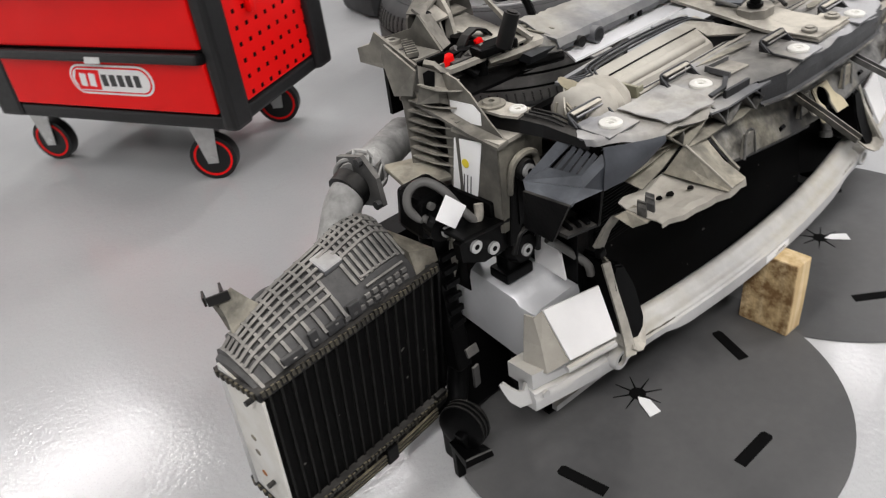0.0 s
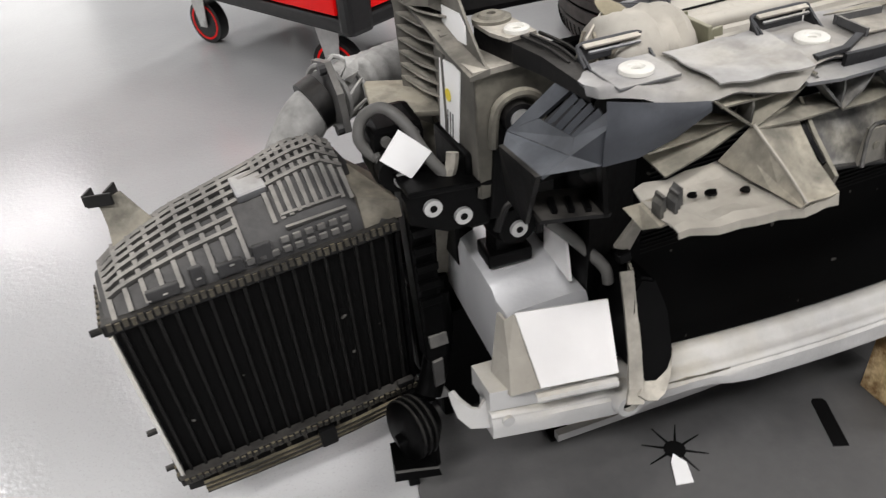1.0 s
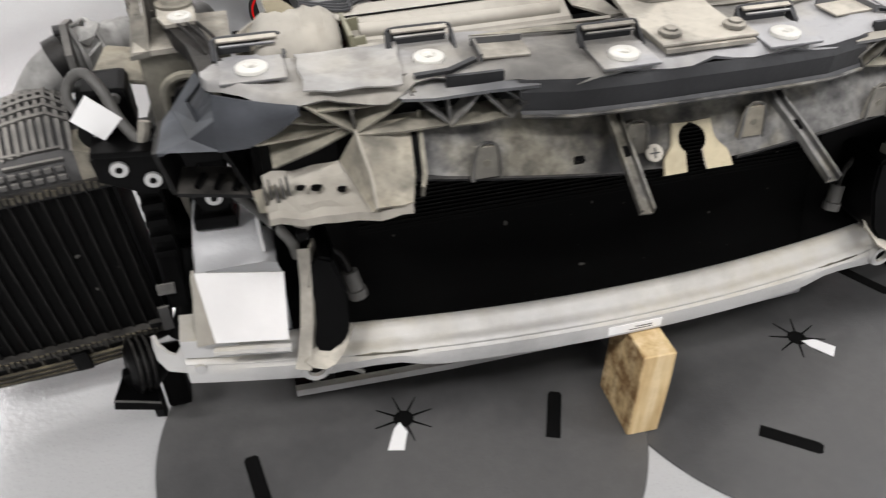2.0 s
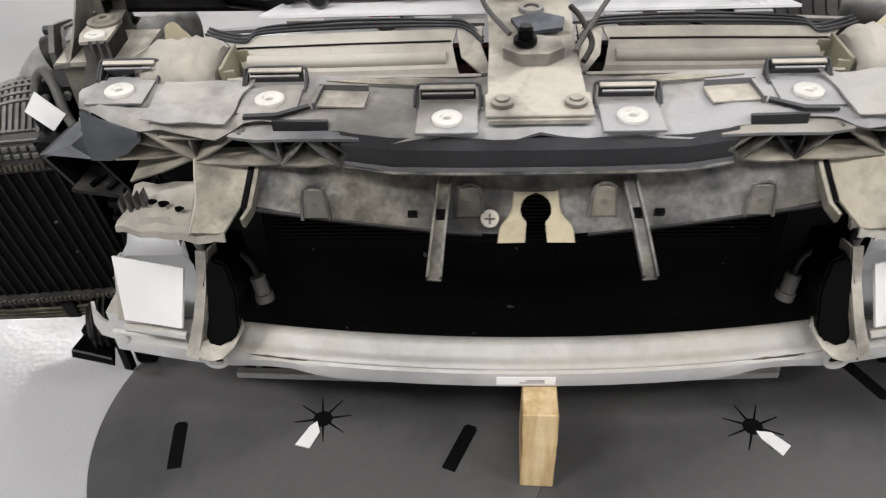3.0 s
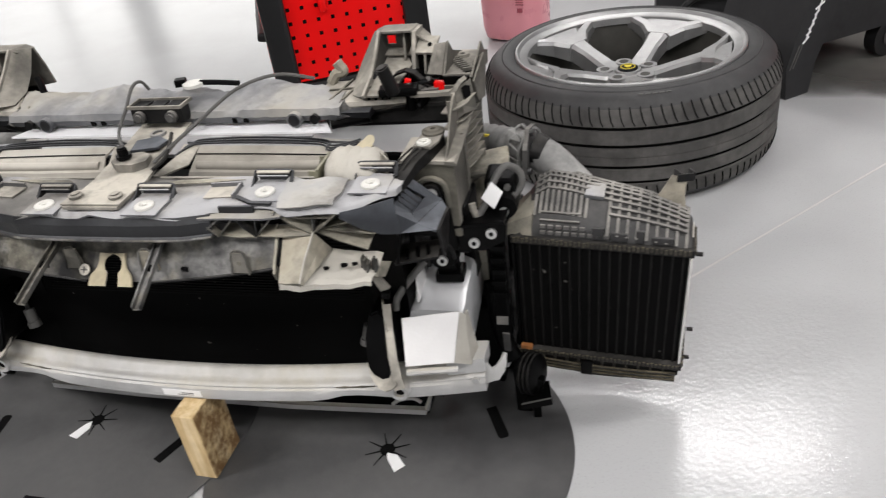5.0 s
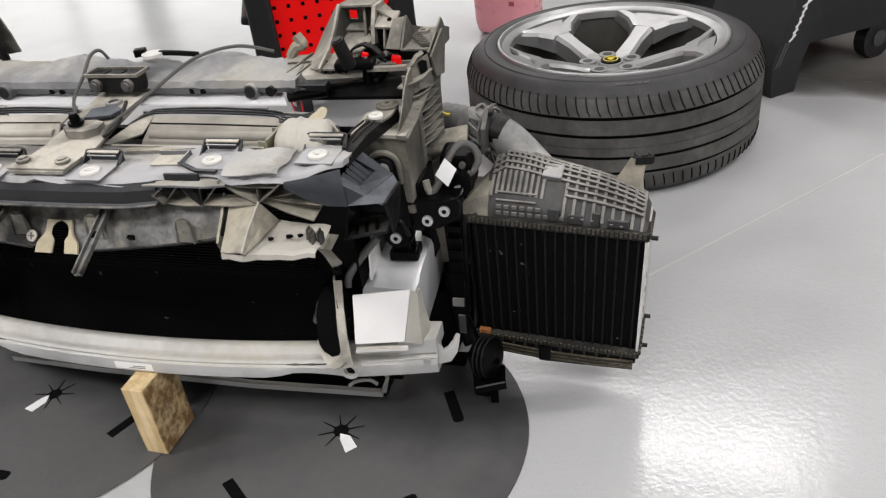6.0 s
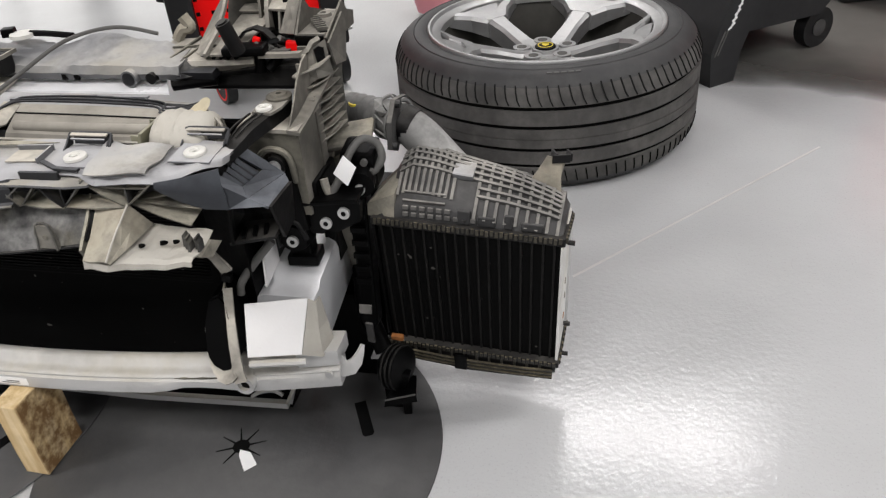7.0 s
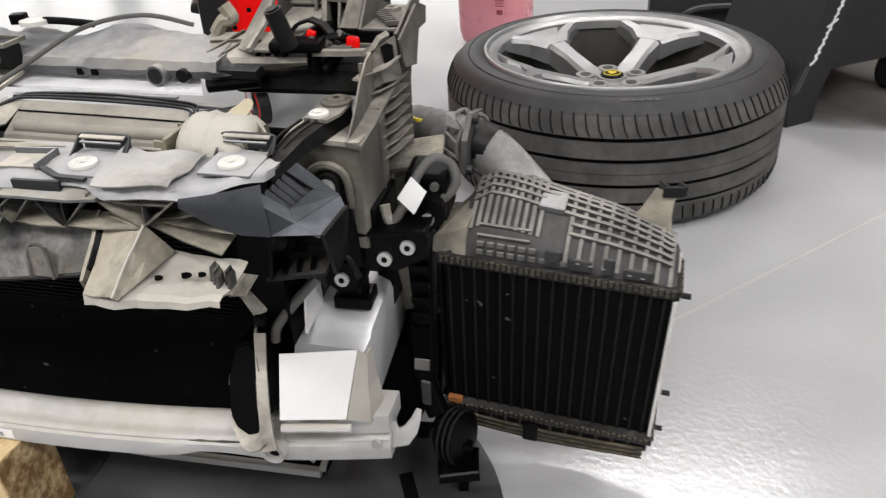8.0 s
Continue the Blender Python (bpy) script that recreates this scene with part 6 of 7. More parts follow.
    for k in range(9):
        put(Shape().tube([around(0.031, 2 * math.pi * k / 9), around(0.032, 2 * math.pi * (k + 0.5) / 9, 0.022)], 0.0020, 5, 1), "clamp_bar", m_neck, parent=clamp)
    put(Shape().strip([around(0.034, 1.2, 0.004), around(0.040, 1.35, 0.012), around(0.036, 1.7, 0.024)], 0.012, 0.004, tuple(axis)), "clamp_lug", m_neck, "")
    put(Shape().tube([(0.012, 0.096, 0.121), (-0.020, 0.108, 0.121), (-0.055, 0.124, 0.120), (-0.095, 0.146, 0.117), (-0.135, 0.170, 0.112)], lambda f: 0.0250 + 0.0012 * math.sin(f * 60), 16, 9), "pipe", m_neck, "ribbed dusty air pipe", True)
    put(Shape().prism([(0.052, 0.090), (0.128, 0.082), (0.140, 0.118), (0.122, 0.152), (0.070, 0.158), (0.050, 0.130)], "x", 0.004, 0.011), "flange", m_rib, "dusty bolted flange")
    for y, z in ((0.058, 0.094), (0.132, 0.118), (0.072, 0.152)):
        put(Shape().cyl((0.011, y, z), (0.018, y, z), 0.006, seg=10), "flange_screw", m_ic)
    # hook bracket at the outer end
    hk = Shape().strip([(0.228, 0.066, 0.052), (0.232, 0.072, 0.070), (0.238, 0.078, 0.092)], [0.048, 0.034, 0.022], 0.004, (1, 0.2, 0))
    hk.strip([(0.240, 0.086, 0.040), (0.244, 0.088, 0.064), (0.250, 0.088, 0.090)], [0.022, 0.014, 0.010], 0.004, (0.2, 1, 0))
    tip = Shape().box((0.247, 0.074, 0.093), (0.026, 0.003, 0.012), (0, 0, 25), 0.001).box((0.236, 0.086, 0.093), (0.003, 0.024, 0.012), (0, 0, 25), 0.001).box((0.256, 0.092, 0.093), (0.003, 0.020, 0.012), (0, 0, 25), 0.001)
    put(tip, "hook_tip", m_dblack, "black open hook end")
    put(hk, "hook", m_flap, "beige hook bracket")
    put(Shape().tube([(0.165, 0.082, 0.048), (0.182, 0.088, 0.056), (0.202, 0.088, 0.054), (0.216, 0.084, 0.044)], 0.008, 10), "stub_pipe", m_ic, "", True)
    # lower tank with ribs
    low = put(Shape().loft([[(u, 0.000, -H - 0.008), (u, -0.004, -H - 0.012 - d * 0.75), (u, 0.02, -H - 0.012 - d), (u, 0.06, -H - 0.012 - d), (u, T - 0.004, -H - 0.012 - d * 0.5), (u, T - 0.004, -H - 0.008)] for u, d in ((0.0, 0.012), (0.05, 0.034), (0.12, 0.050), (0.18, 0.046), (0.24, 0.024), (W, 0.014))]), "bottom_tank", m_dblack, "black ribbed lower tank", True)
    for k in range(12):
        u = 0.02 + 0.020 * k
        d = float(np.interp(u, (0, 0.05, 0.12, 0.18, 0.24, W), (0.012, 0.034, 0.050, 0.046, 0.024, 0.014)))
        put(Shape().box((u, 0.002, -H - 0.011 - d * 0.36), (0.004, 0.012, d * 0.72), bevel=0.001), "cross_rib", m_crimp, parent=low)
    for k in range(3):
        put(Shape().strip([(u, -0.006, -H - 0.016 - 0.008 * k - 0.008 * math.sin(u * 11)) for u in (0.02, 0.08, 0.14, 0.2, 0.26)], 0.004, 0.003, (0, 1, 0)), "long_rib", m_crimp, parent=low)
    put(Shape().box((0.115, -0.004, -H - 0.026), (0.020, 0.014, 0.034), bevel=0.002), "lower_mount", m_black, "black mounting lug")
    put(Shape().box((0.012, -0.004, -H + 0.006), (0.020, 0.008, 0.010), bevel=0.002), "corner_nut", m_rust if s > 0 else m_dblack, "rusty orange corner nut" if s > 0 else "")
    for z in (-0.002, -H - 0.002, -H * 0.72):
        put(Shape().cyl((W + 0.006, 0.012 if z > -0.1 else 0.02, z), (W + 0.016, 0.012 if z > -0.1 else 0.02, z), 0.0035, seg=10), "side_pin", m_dblack)
    put(Shape().cyl((W + 0.002, T - 0.006, -0.02), (W + 0.002, T - 0.006, -H), 0.004, seg=8), "edge_rod", m_beam)
    return ob


for s in (1, -1):
    intercooler(s)


# ---- things between the carrier and the intercoolers ----
def throttle(s):
    ob = thing("valve_housing", (s * 0.535, 0.13, 0.40), "black valve housing with hose and white paper tag", "valve housing", "valve housings")
    part("housing", Shape().box((0.535, 0.145, 0.435), (0.05, 0.05, 0.06), (8, 0, 0), 0.008).cyl((0.540, 0.118, 0.428), (0.542, 0.10, 0.425), 0.021, seg=20), m_black, ob, "black housing", s)
    part("cover", Shape().box((0.508, 0.186, 0.458), (0.066, 0.066, 0.006), (6, -8, 10), 0.002), m_flap, ob, "beige dusty flat cover", s)
    eyelet(ob, (s * 0.543, 0.0985, 0.420), (0, -1, 0.1), 0.0075)
    for x, z in ((0.522, 0.455), (0.548, 0.452), (0.556, 0.437)):
        part("screw", Shape().cyl((x, 0.120, z), (x, 0.112, z), 0.005, seg=12), m_grey, ob, "", s)
    part("hose", Shape().tube([(0.546, 0.120, 0.431), (0.559, 0.127, 0.436), (0.568, 0.134, 0.452), (0.561, 0.138, 0.470), (0.545, 0.128, 0.480), (0.531, 0.112, 0.468), (0.520, 0.095, 0.442), (0.505, 0.084, 0.418)], 0.0056, 10), m_grey, ob, "grey rubber hose", s, True)
    part("hose_end", Shape().tube([(0.505, 0.084, 0.418), (0.500, 0.085, 0.428), (0.497, 0.088, 0.44)], 0.006, 8), m_tower, ob, "", s, True)
    part("paper_tag", Shape().sheet([(0.563, 0.090, 0.449), (0.543, 0.090, 0.474), (0.516, 0.088, 0.446), (0.537, 0.088, 0.424)] if s < 0 else [(0.513, 0.086, 0.450), (0.530, 0.088, 0.476), (0.547, 0.086, 0.460), (0.532, 0.084, 0.433)], 0.0008), m_tag, ob, "blank white paper tag", s)
    part("paper_flag", Shape().sheet([(0.535, 0.083, 0.424), (0.548, 0.084, 0.424), (0.540, 0.083, 0.404)], 0.0008), m_tag, ob, "", s)
    if s > 0:
        part("yellow_cap", Shape().lathe([(0.001, 0.478), (0.012, 0.478), (0.011, 0.484), (0.001, 0.485)], 20, (0.494, 0.262, -0.010)), m_yellow, ob, "yellow filler cap", s, True)
        part("cap_neck", Shape().cyl((0.494, 0.262, 0.40), (0.494, 0.262, 0.468), 0.013), m_dblack, ob, "", s)
    # dark column beside the core
    part("column", Shape().box((0.518, 0.150, 0.27), (0.026, 0.030, 0.22), (-6, 0, 0), 0.004), m_black, ob, "", s)
    for k in range(6):
        part("column_step", Shape().box((0.518, 0.134 - 0.001 * k, 0.355 - 0.022 * k), (0.024, 0.006, 0.009), bevel=0.001), m_black, ob, "", s)
    part("column_plate", Shape().strip([(0.487, 0.150, 0.372), (0.484, 0.166, 0.305), (0.479, 0.190, 0.235), (0.473, 0.212, 0.186)], [0.016, 0.017, 0.016, 0.013], 0.004, (1, 0.2, 0)), m_beige, ob, "dull metal strip", s)
    part("column_bolt", Shape().cyl((0.472, 0.226, 0.168), (0.471, 0.213, 0.172), 0.011, seg=14), m_white, ob, "bright bolt", s, True)
    part("hose_nut", Shape().cyl((0.512, 0.150, 0.190), (0.511, 0.146, 0.202), 0.0085, seg=12), m_steel, ob, "bright hose nut", s, True)
    part("bracket_tab", Shape().box((0.531, 0.088, 0.180), (0.012, 0.004, 0.036), (0, 0, -8), 0.001).box((0.524, 0.100, 0.214), (0.020, 0.004, 0.014), (-20, 0, 0), 0.001), m_rib, ob, "grey bracket tab", s)
    part("inner_block", Shape().box((0.44, 0.215, 0.24), (0.09, 0.03, 0.18), (0, 0, 0), 0.006).box((0.50, 0.21, 0.16), (0.05, 0.05, 0.14), (0, 0, 0), 0.008), m_black, ob, "", s)
    # Filler block, added to hide the bright floor beside the intercooler.
    part("inner_filler", Shape().loft([[(0.452, y0, z), (0.536, y0, z), (0.540, 0.295, z), (0.440, 0.295, z)] for z, y0 in ((0.004, 0.215), (0.12, 0.235), (0.22, 0.245), (0.34, 0.250))]), m_black, ob, "black filler block beside the intercooler", s)
    part("lower_hose", Shape().tube([(0.500, 0.17, 0.22), (0.506, 0.15, 0.18), (0.515, 0.15, 0.13), (0.53, 0.14, 0.10)], 0.016, 12), m_black, ob, "black lower hose", s, True)
    return ob


for s in (1, -1):
    throttle(s)


def horn(s):
    ob = thing("signal_horn", (s * 0.562, 0.10, 0.03), "black round signal horn on a bracket", "car horn", "signal horns")
    c, d = Vector((0.568, 0.078, 0.124)), Vector((0.95, -0.30, 0.12)).normalized()
    part("body", Shape().cyl(c - d * 0.010, c + d * 0.014, 0.032, 0.034, 24).cyl(c + d * 0.014, c + d * 0.020, 0.034, 0.022, 24).cyl(c - d * 0.022, c - d * 0.010, 0.020, 0.032, 24), m_black, ob, "round black horn body", s, True)
    for k in range(3):
        part("cooling_ring", Shape().cyl(c + d * (-0.006 + 0.008 * k), c + d * (-0.003 + 0.008 * k), 0.0355, seg=24), m_dblack, ob, "", s, True)
    part("stand", Shape().box((0.582, 0.066, 0.105), (0.014, 0.016, 0.045), (0, 14, 0), 0.003).loft([[(0.566, 0.086, 0.098), (0.598, 0.082, 0.106), (0.606, 0.042, 0.106), (0.556, 0.044, 0.086)], [(0.564, 0.086, 0.092), (0.598, 0.082, 0.100), (0.608, 0.039, 0.094), (0.554, 0.041, 0.074)]]), m_black, ob, "black stand with a splayed foot", s)
    part("stand_edge", Shape().strip([(0.556, 0.0425, 0.0865), (0.581, 0.0420, 0.0965), (0.605, 0.0405, 0.1065)], 0.002, 0.002, (0, 1, 0)), m_grey, ob, "", s)
    part("stand_stay", Shape().box((0.572, 0.10, 0.055), (0.014, 0.012, 0.10), (0, 0, 10), 0.002), m_black, ob, "", s)
    part("bracket", Shape().strip([(0.530, 0.162, 0.112), (0.514, 0.168, 0.080), (0.500, 0.175, 0.048)], 0.020, 0.003, (1, 0.2, 0.4)), m_white, ob, "bare white metal strap", s)
    part("foot", Shape().box((0.548, 0.125, 0.05), (0.03, 0.04, 0.085), (0, 0, 0), 0.006), m_black, ob, "", s)
    return ob


for s in (1, -1):
    horn(s)

# ---- car wheel lying on the floor ----
WHEEL = Matrix.Translation((0.641, 1.222, 0.0)) @ Matrix.Diagonal((1.0, 1.0, 0.985, 1.0))
wheel = thing("car_wheel", (0, 0, 0), "alloy car wheel with wide black tyre lying on the floor", "car wheel", "", WHEEL)
TYRE = [(0.299, 0.272), (0.300, 0.284), (0.307, 0.289), (0.325, 0.290), (0.345, 0.285), (0.360, 0.276), (0.372, 0.262), (0.3795, 0.246), (0.384, 0.228), (0.370, 0.224),
        (0.370, 0.068), (0.3845, 0.066), (0.381, 0.040), (0.372, 0.018), (0.352, 0.004), (0.325, 0.0), (0.305, 0.004), (0.298, 0.014), (0.29, 0.15)]
tyre = part("tyre", Shape().lathe(TYRE, 120), m_tyre, wheel, "worn black tyre", smooth=True)
TREAD = [(0.3735, 0.2595), (0.3815, 0.243), (0.3868, 0.222), (0.3872, 0.2195), (0.379, 0.2185), (0.379, 0.2095), (0.3878, 0.2085), (0.388, 0.174), (0.379, 0.173), (0.379, 0.1635), (0.388, 0.1625), (0.3882, 0.142), (0.3864, 0.1415),
         (0.3864, 0.1395), (0.3882, 0.139), (0.388, 0.1185), (0.379, 0.1175), (0.379, 0.1085), (0.388, 0.1075), (0.3875, 0.078), (0.379, 0.077), (0.379, 0.069), (0.3868, 0.068), (0.3835, 0.042), (0.3795, 0.030)]
part("tread", Shape().lathe(TREAD, 120), m_tread, tyre, "scuffed grey-brown tread", smooth=True)
# Dark rings paint shade into the grooves, too pale by shape alone.
for z in (0.214, 0.1683, 0.113, 0.073):
    part("groove_shade", Shape().lathe([(0.3785, z - 0.0048), (0.3815, z - 0.0048), (0.3815, z + 0.0048), (0.3785, z + 0.0048)], 96), m_slot, tyre, "dark ring painting the shade into a tread groove")
# shoulder cuts
cut = None
for k in range(100):
    a = 2 * math.pi * k / 100
    m = Matrix.Rotation(a, 4, "Z")
    if cut is None:
        cut = part("tread_cut", Shape().strip([(0.3715, -0.002, 0.2645), (0.3795, 0.0, 0.2505), (0.3855, 0.004, 0.234), (0.3882, 0.010, 0.2225)], 0.0026, 0.002, (0, 1, 0)), m_groove, tyre)
    else:
        repeat("tread_cut", cut.data, m, tyre)
cut = None
for k in range(100):
    a = 2 * math.pi * (k + 0.5) / 100
    m = Matrix.Rotation(a, 4, "Z")
    if cut is None:
        cut = part("tread_cut", Shape().strip([(0.3878, 0.0, 0.062), (0.3852, 0.004, 0.043), (0.380, 0.007, 0.029)], 0.0026, 0.002, (0, 1, 0)), m_slot, tyre)
    else:
        repeat("tread_cut", cut.data, m, tyre)
part("sidewall_band", Shape().lathe([(0.333, 0.2875), (0.335, 0.2898), (0.337, 0.2868)], 96), m_tyre, tyre)
for k in range(5):
    a = math.radians(-72 - 2.6 * k)
    part("sidewall_mark", Shape().box((0.347 * math.cos(a), 0.347 * math.sin(a), 0.2850), (0.004, 0.011, 0.001), (0, 24, math.degrees(a))), m_grey, tyre)
rim = part("rim", Shape().lathe([(0.292, 0.255), (0.3005, 0.280), (0.3005, 0.291), (0.2985, 0.2935), (0.294, 0.2935), (0.291, 0.290), (0.288, 0.285), (0.272, 0.281), (0.267, 0.277), (0.267, 0.258)], 96), m_rim, wheel, "silver rim lip", smooth=True)
part("barrel", Shape().lathe([(0.287, 0.266), (0.279, 0.264), (0.268, 0.20), (0.258, 0.10), (0.262, 0.03), (0.285, 0.02)], 72), m_rimdark, wheel, "dark rim barrel", smooth=True)
# five spokes that fork towards the rim
def spoke_at(a, r, off, z):
    return (r * math.cos(a) - off * math.sin(a), r * math.sin(a) + off * math.cos(a), z)


def spoke_rows(a, stations):
    rows = []
    for r, off, w, z, d in stations:
        rows.append([spoke_at(a, r, off - w / 2, z - 0.009), spoke_at(a, r, off - w * 0.34, z), spoke_at(a, r, off + w * 0.34, z), spoke_at(a, r, off + w / 2, z - 0.009), spoke_at(a, r, off + w * 0.42, z - d), spoke_at(a, r, off - w * 0.42, z - d)])
    return rows


for k in range(5):
    a0 = 2 * math.pi * k / 5 + math.radians(-5)
    spoke = part("spoke", Shape().loft(spoke_rows(a0, ((0.040, 0, 0.066, 0.212, 0.040), (0.080, 0, 0.054, 0.220, 0.050), (0.140, 0, 0.048, 0.241, 0.056), (0.192, 0, 0.060, 0.258, 0.054), (0.222, 0, 0.092, 0.268, 0.046)))), m_rim, wheel, "machined silver spoke")
    for side in (1, -1):
        part("spoke_fork", Shape().loft(spoke_rows(a0, ((0.190, side * 0.012, 0.050, 0.258, 0.050), (0.222, side * 0.040, 0.054, 0.268, 0.044), (0.242, side * 0.076, 0.058, 0.275, 0.036), (0.252, side * 0.106, 0.058, 0.279, 0.028)))), m_rim, spoke, "")
    part("spoke_web", Shape().loft(spoke_rows(a0, ((0.205, 0, 0.050, 0.254, 0.030), (0.232, 0, 0.110, 0.264, 0.026), (0.262, 0, 0.170, 0.272, 0.016)))), m_rim, spoke, "")
    b = a0 + math.pi / 5
    part("lug_recess", Shape().cyl((0.062 * math.cos(b), 0.062 * math.sin(b), 0.204), (0.062 * math.cos(b), 0.062 * math.sin(b), 0.2175), 0.023, seg=20), m_rim, wheel, smooth=True)
    part("lug_hole", Shape().cyl((0.062 * math.cos(b), 0.062 * math.sin(b), 0.2175), (0.062 * math.cos(b), 0.062 * math.sin(b), 0.2183), 0.013, seg=20), m_rimdark, wheel)
part("hub", Shape().lathe([(0.001, 0.17), (0.082, 0.17), (0.084, 0.2050), (0.076, 0.2100), (0.036, 0.2120), (0.034, 0.2190), (0.001, 0.2190)], 40), m_rim, wheel, "silver hub", smooth=True)
cap = part("hub_cap", Shape().lathe([(0.001, 0.2190), (0.027, 0.2190), (0.027, 0.2220), (0.024, 0.2240), (0.001, 0.2245)], 32), m_black, wheel, "black centre cap with a plain gold mark", smooth=True)
part("cap_ring", Shape().lathe([(0.018, 0.2242), (0.020, 0.2242), (0.020, 0.2255), (0.018, 0.2255)], 32), m_yellow, cap)
part("cap_mark", Shape().prism([(-0.009, 0.008), (0.009, 0.008), (0.009, 0.0), (0.0, -0.010), (-0.009, 0.0)], "z", 0.2245, 0.2258), m_yellow, cap)

# ---- tool cart ----
CART = Matrix.Translation((-0.360, 1.140, 0.0)) @ Matrix.Rotation(math.radians(26.5), 4, "Z")
# its axes: x along the perforated side (0 to D), y along the drawers (0 to L)
CD, CL, Z0, ZT = 0.464, 0.79, 0.185, 0.95
cart = thing("tool_cart", (0, 0, 0), "red and black wheeled metal workshop tool cart", "tool cart", "", CART)
part("body", Shape().box((CD / 2 + 0.004, CL / 2, (Z0 + 0.03 + ZT) / 2), (CD - 0.03, CL - 0.03, ZT - Z0 - 0.03)), m_cartblack, cart, "black cart body")
part("base", Shape().box((CD / 2, CL / 2, Z0 + 0.018), (CD, CL, 0.036), (0, 0, 0), 0.008), m_cartblack, cart, "black base frame")
for x, y, w, d in ((0.029, 0.005, 0.072, 0.042), (CD - 0.029, 0.005, 0.072, 0.042), (0.030, CL - 0.050, 0.070, 0.090), (CD - 0.030, CL - 0.050, 0.070, 0.090)):
    part("corner_post", Shape().box((x, y, (Z0 + ZT) / 2), (w, d, ZT - Z0), (0, 0, 0), 0.012), m_cartblack, cart, "black plastic corner post")
part("top", Shape().box((CD / 2, CL / 2, ZT + 0.02), (CD + 0.02, CL + 0.02, 0.04), (0, 0, 0), 0.01), m_cartblack, cart, "black top tray")
zs = [Z0 + 0.040, Z0 + 0.200, Z0 + 0.36, Z0 + 0.48, Z0 + 0.58, Z0 + 0.68, ZT - 0.01]
for k in range(6):
    a, b = zs[k], zs[k + 1]
    dr = part("drawer", Shape().box((0.006, 0.359, (a + b) / 2 - 0.012), (0.030, 0.662, b - a - 0.034), (0, 0, 0), 0.004), m_red, cart, "glossy red drawer front")
    part("handle_strip", Shape().box((-0.010, 0.359, b - 0.016), (0.040, 0.662, 0.026), (0, 14, 0), 0.008), m_cartblack, dr, "black grip strip")
    if k == 0:
        part("handle_notch", Shape().box((-0.0315, 0.343, b - 0.019), (0.002, 0.05, 0.017), (0, 14, 0), 0.001), m_steel, dr, "small silver plate")
# plain badge on the lowest drawer
badge_y, badge_z = 0.326, 0.308


def pill(w, h, n=10):
    pts = []
    for c, a0 in ((w / 2 - h / 2, -90), (-w / 2 + h / 2, 90)):
        pts += [(badge_y + c + h / 2 * math.cos(math.radians(a0 + 180 * k / n)), badge_z + h / 2 * math.sin(math.radians(a0 + 180 * k / n))) for k in range(n + 1)]
    return pts


badge = part("badge", Shape().prism(pill(0.268, 0.078), "x", -0.0115, -0.0095), m_tag, cart, "white rounded badge with plain red and dark marks")
part("badge_rim", Shape().prism(pill(0.256, 0.067), "x", -0.0125, -0.0112), m_red, badge)
part("badge_field", Shape().prism(pill(0.248, 0.059), "x", -0.0135, -0.0122), m_tag, badge)
part("badge_mark", Shape().prism([(badge_y + 0.038, badge_z - 0.026), (badge_y + 0.108, badge_z - 0.026), (badge_y + 0.116, badge_z), (badge_y + 0.104, badge_z + 0.026), (badge_y + 0.030, badge_z + 0.026)], "x", -0.0145, -0.0132), m_red, badge)
for k in range(2):
    part("badge_bar", Shape().box((-0.0148, badge_y + 0.088 - 0.030 * k, badge_z), (0.001, 0.020, 0.034), (8, 0, 0)), m_tag, badge)
for k in range(5):
    part("badge_bar", Shape().box((-0.0142, badge_y + 0.018 - 0.026 * k, badge_z), (0.001, 0.017, 0.030)), m_ink, badge)
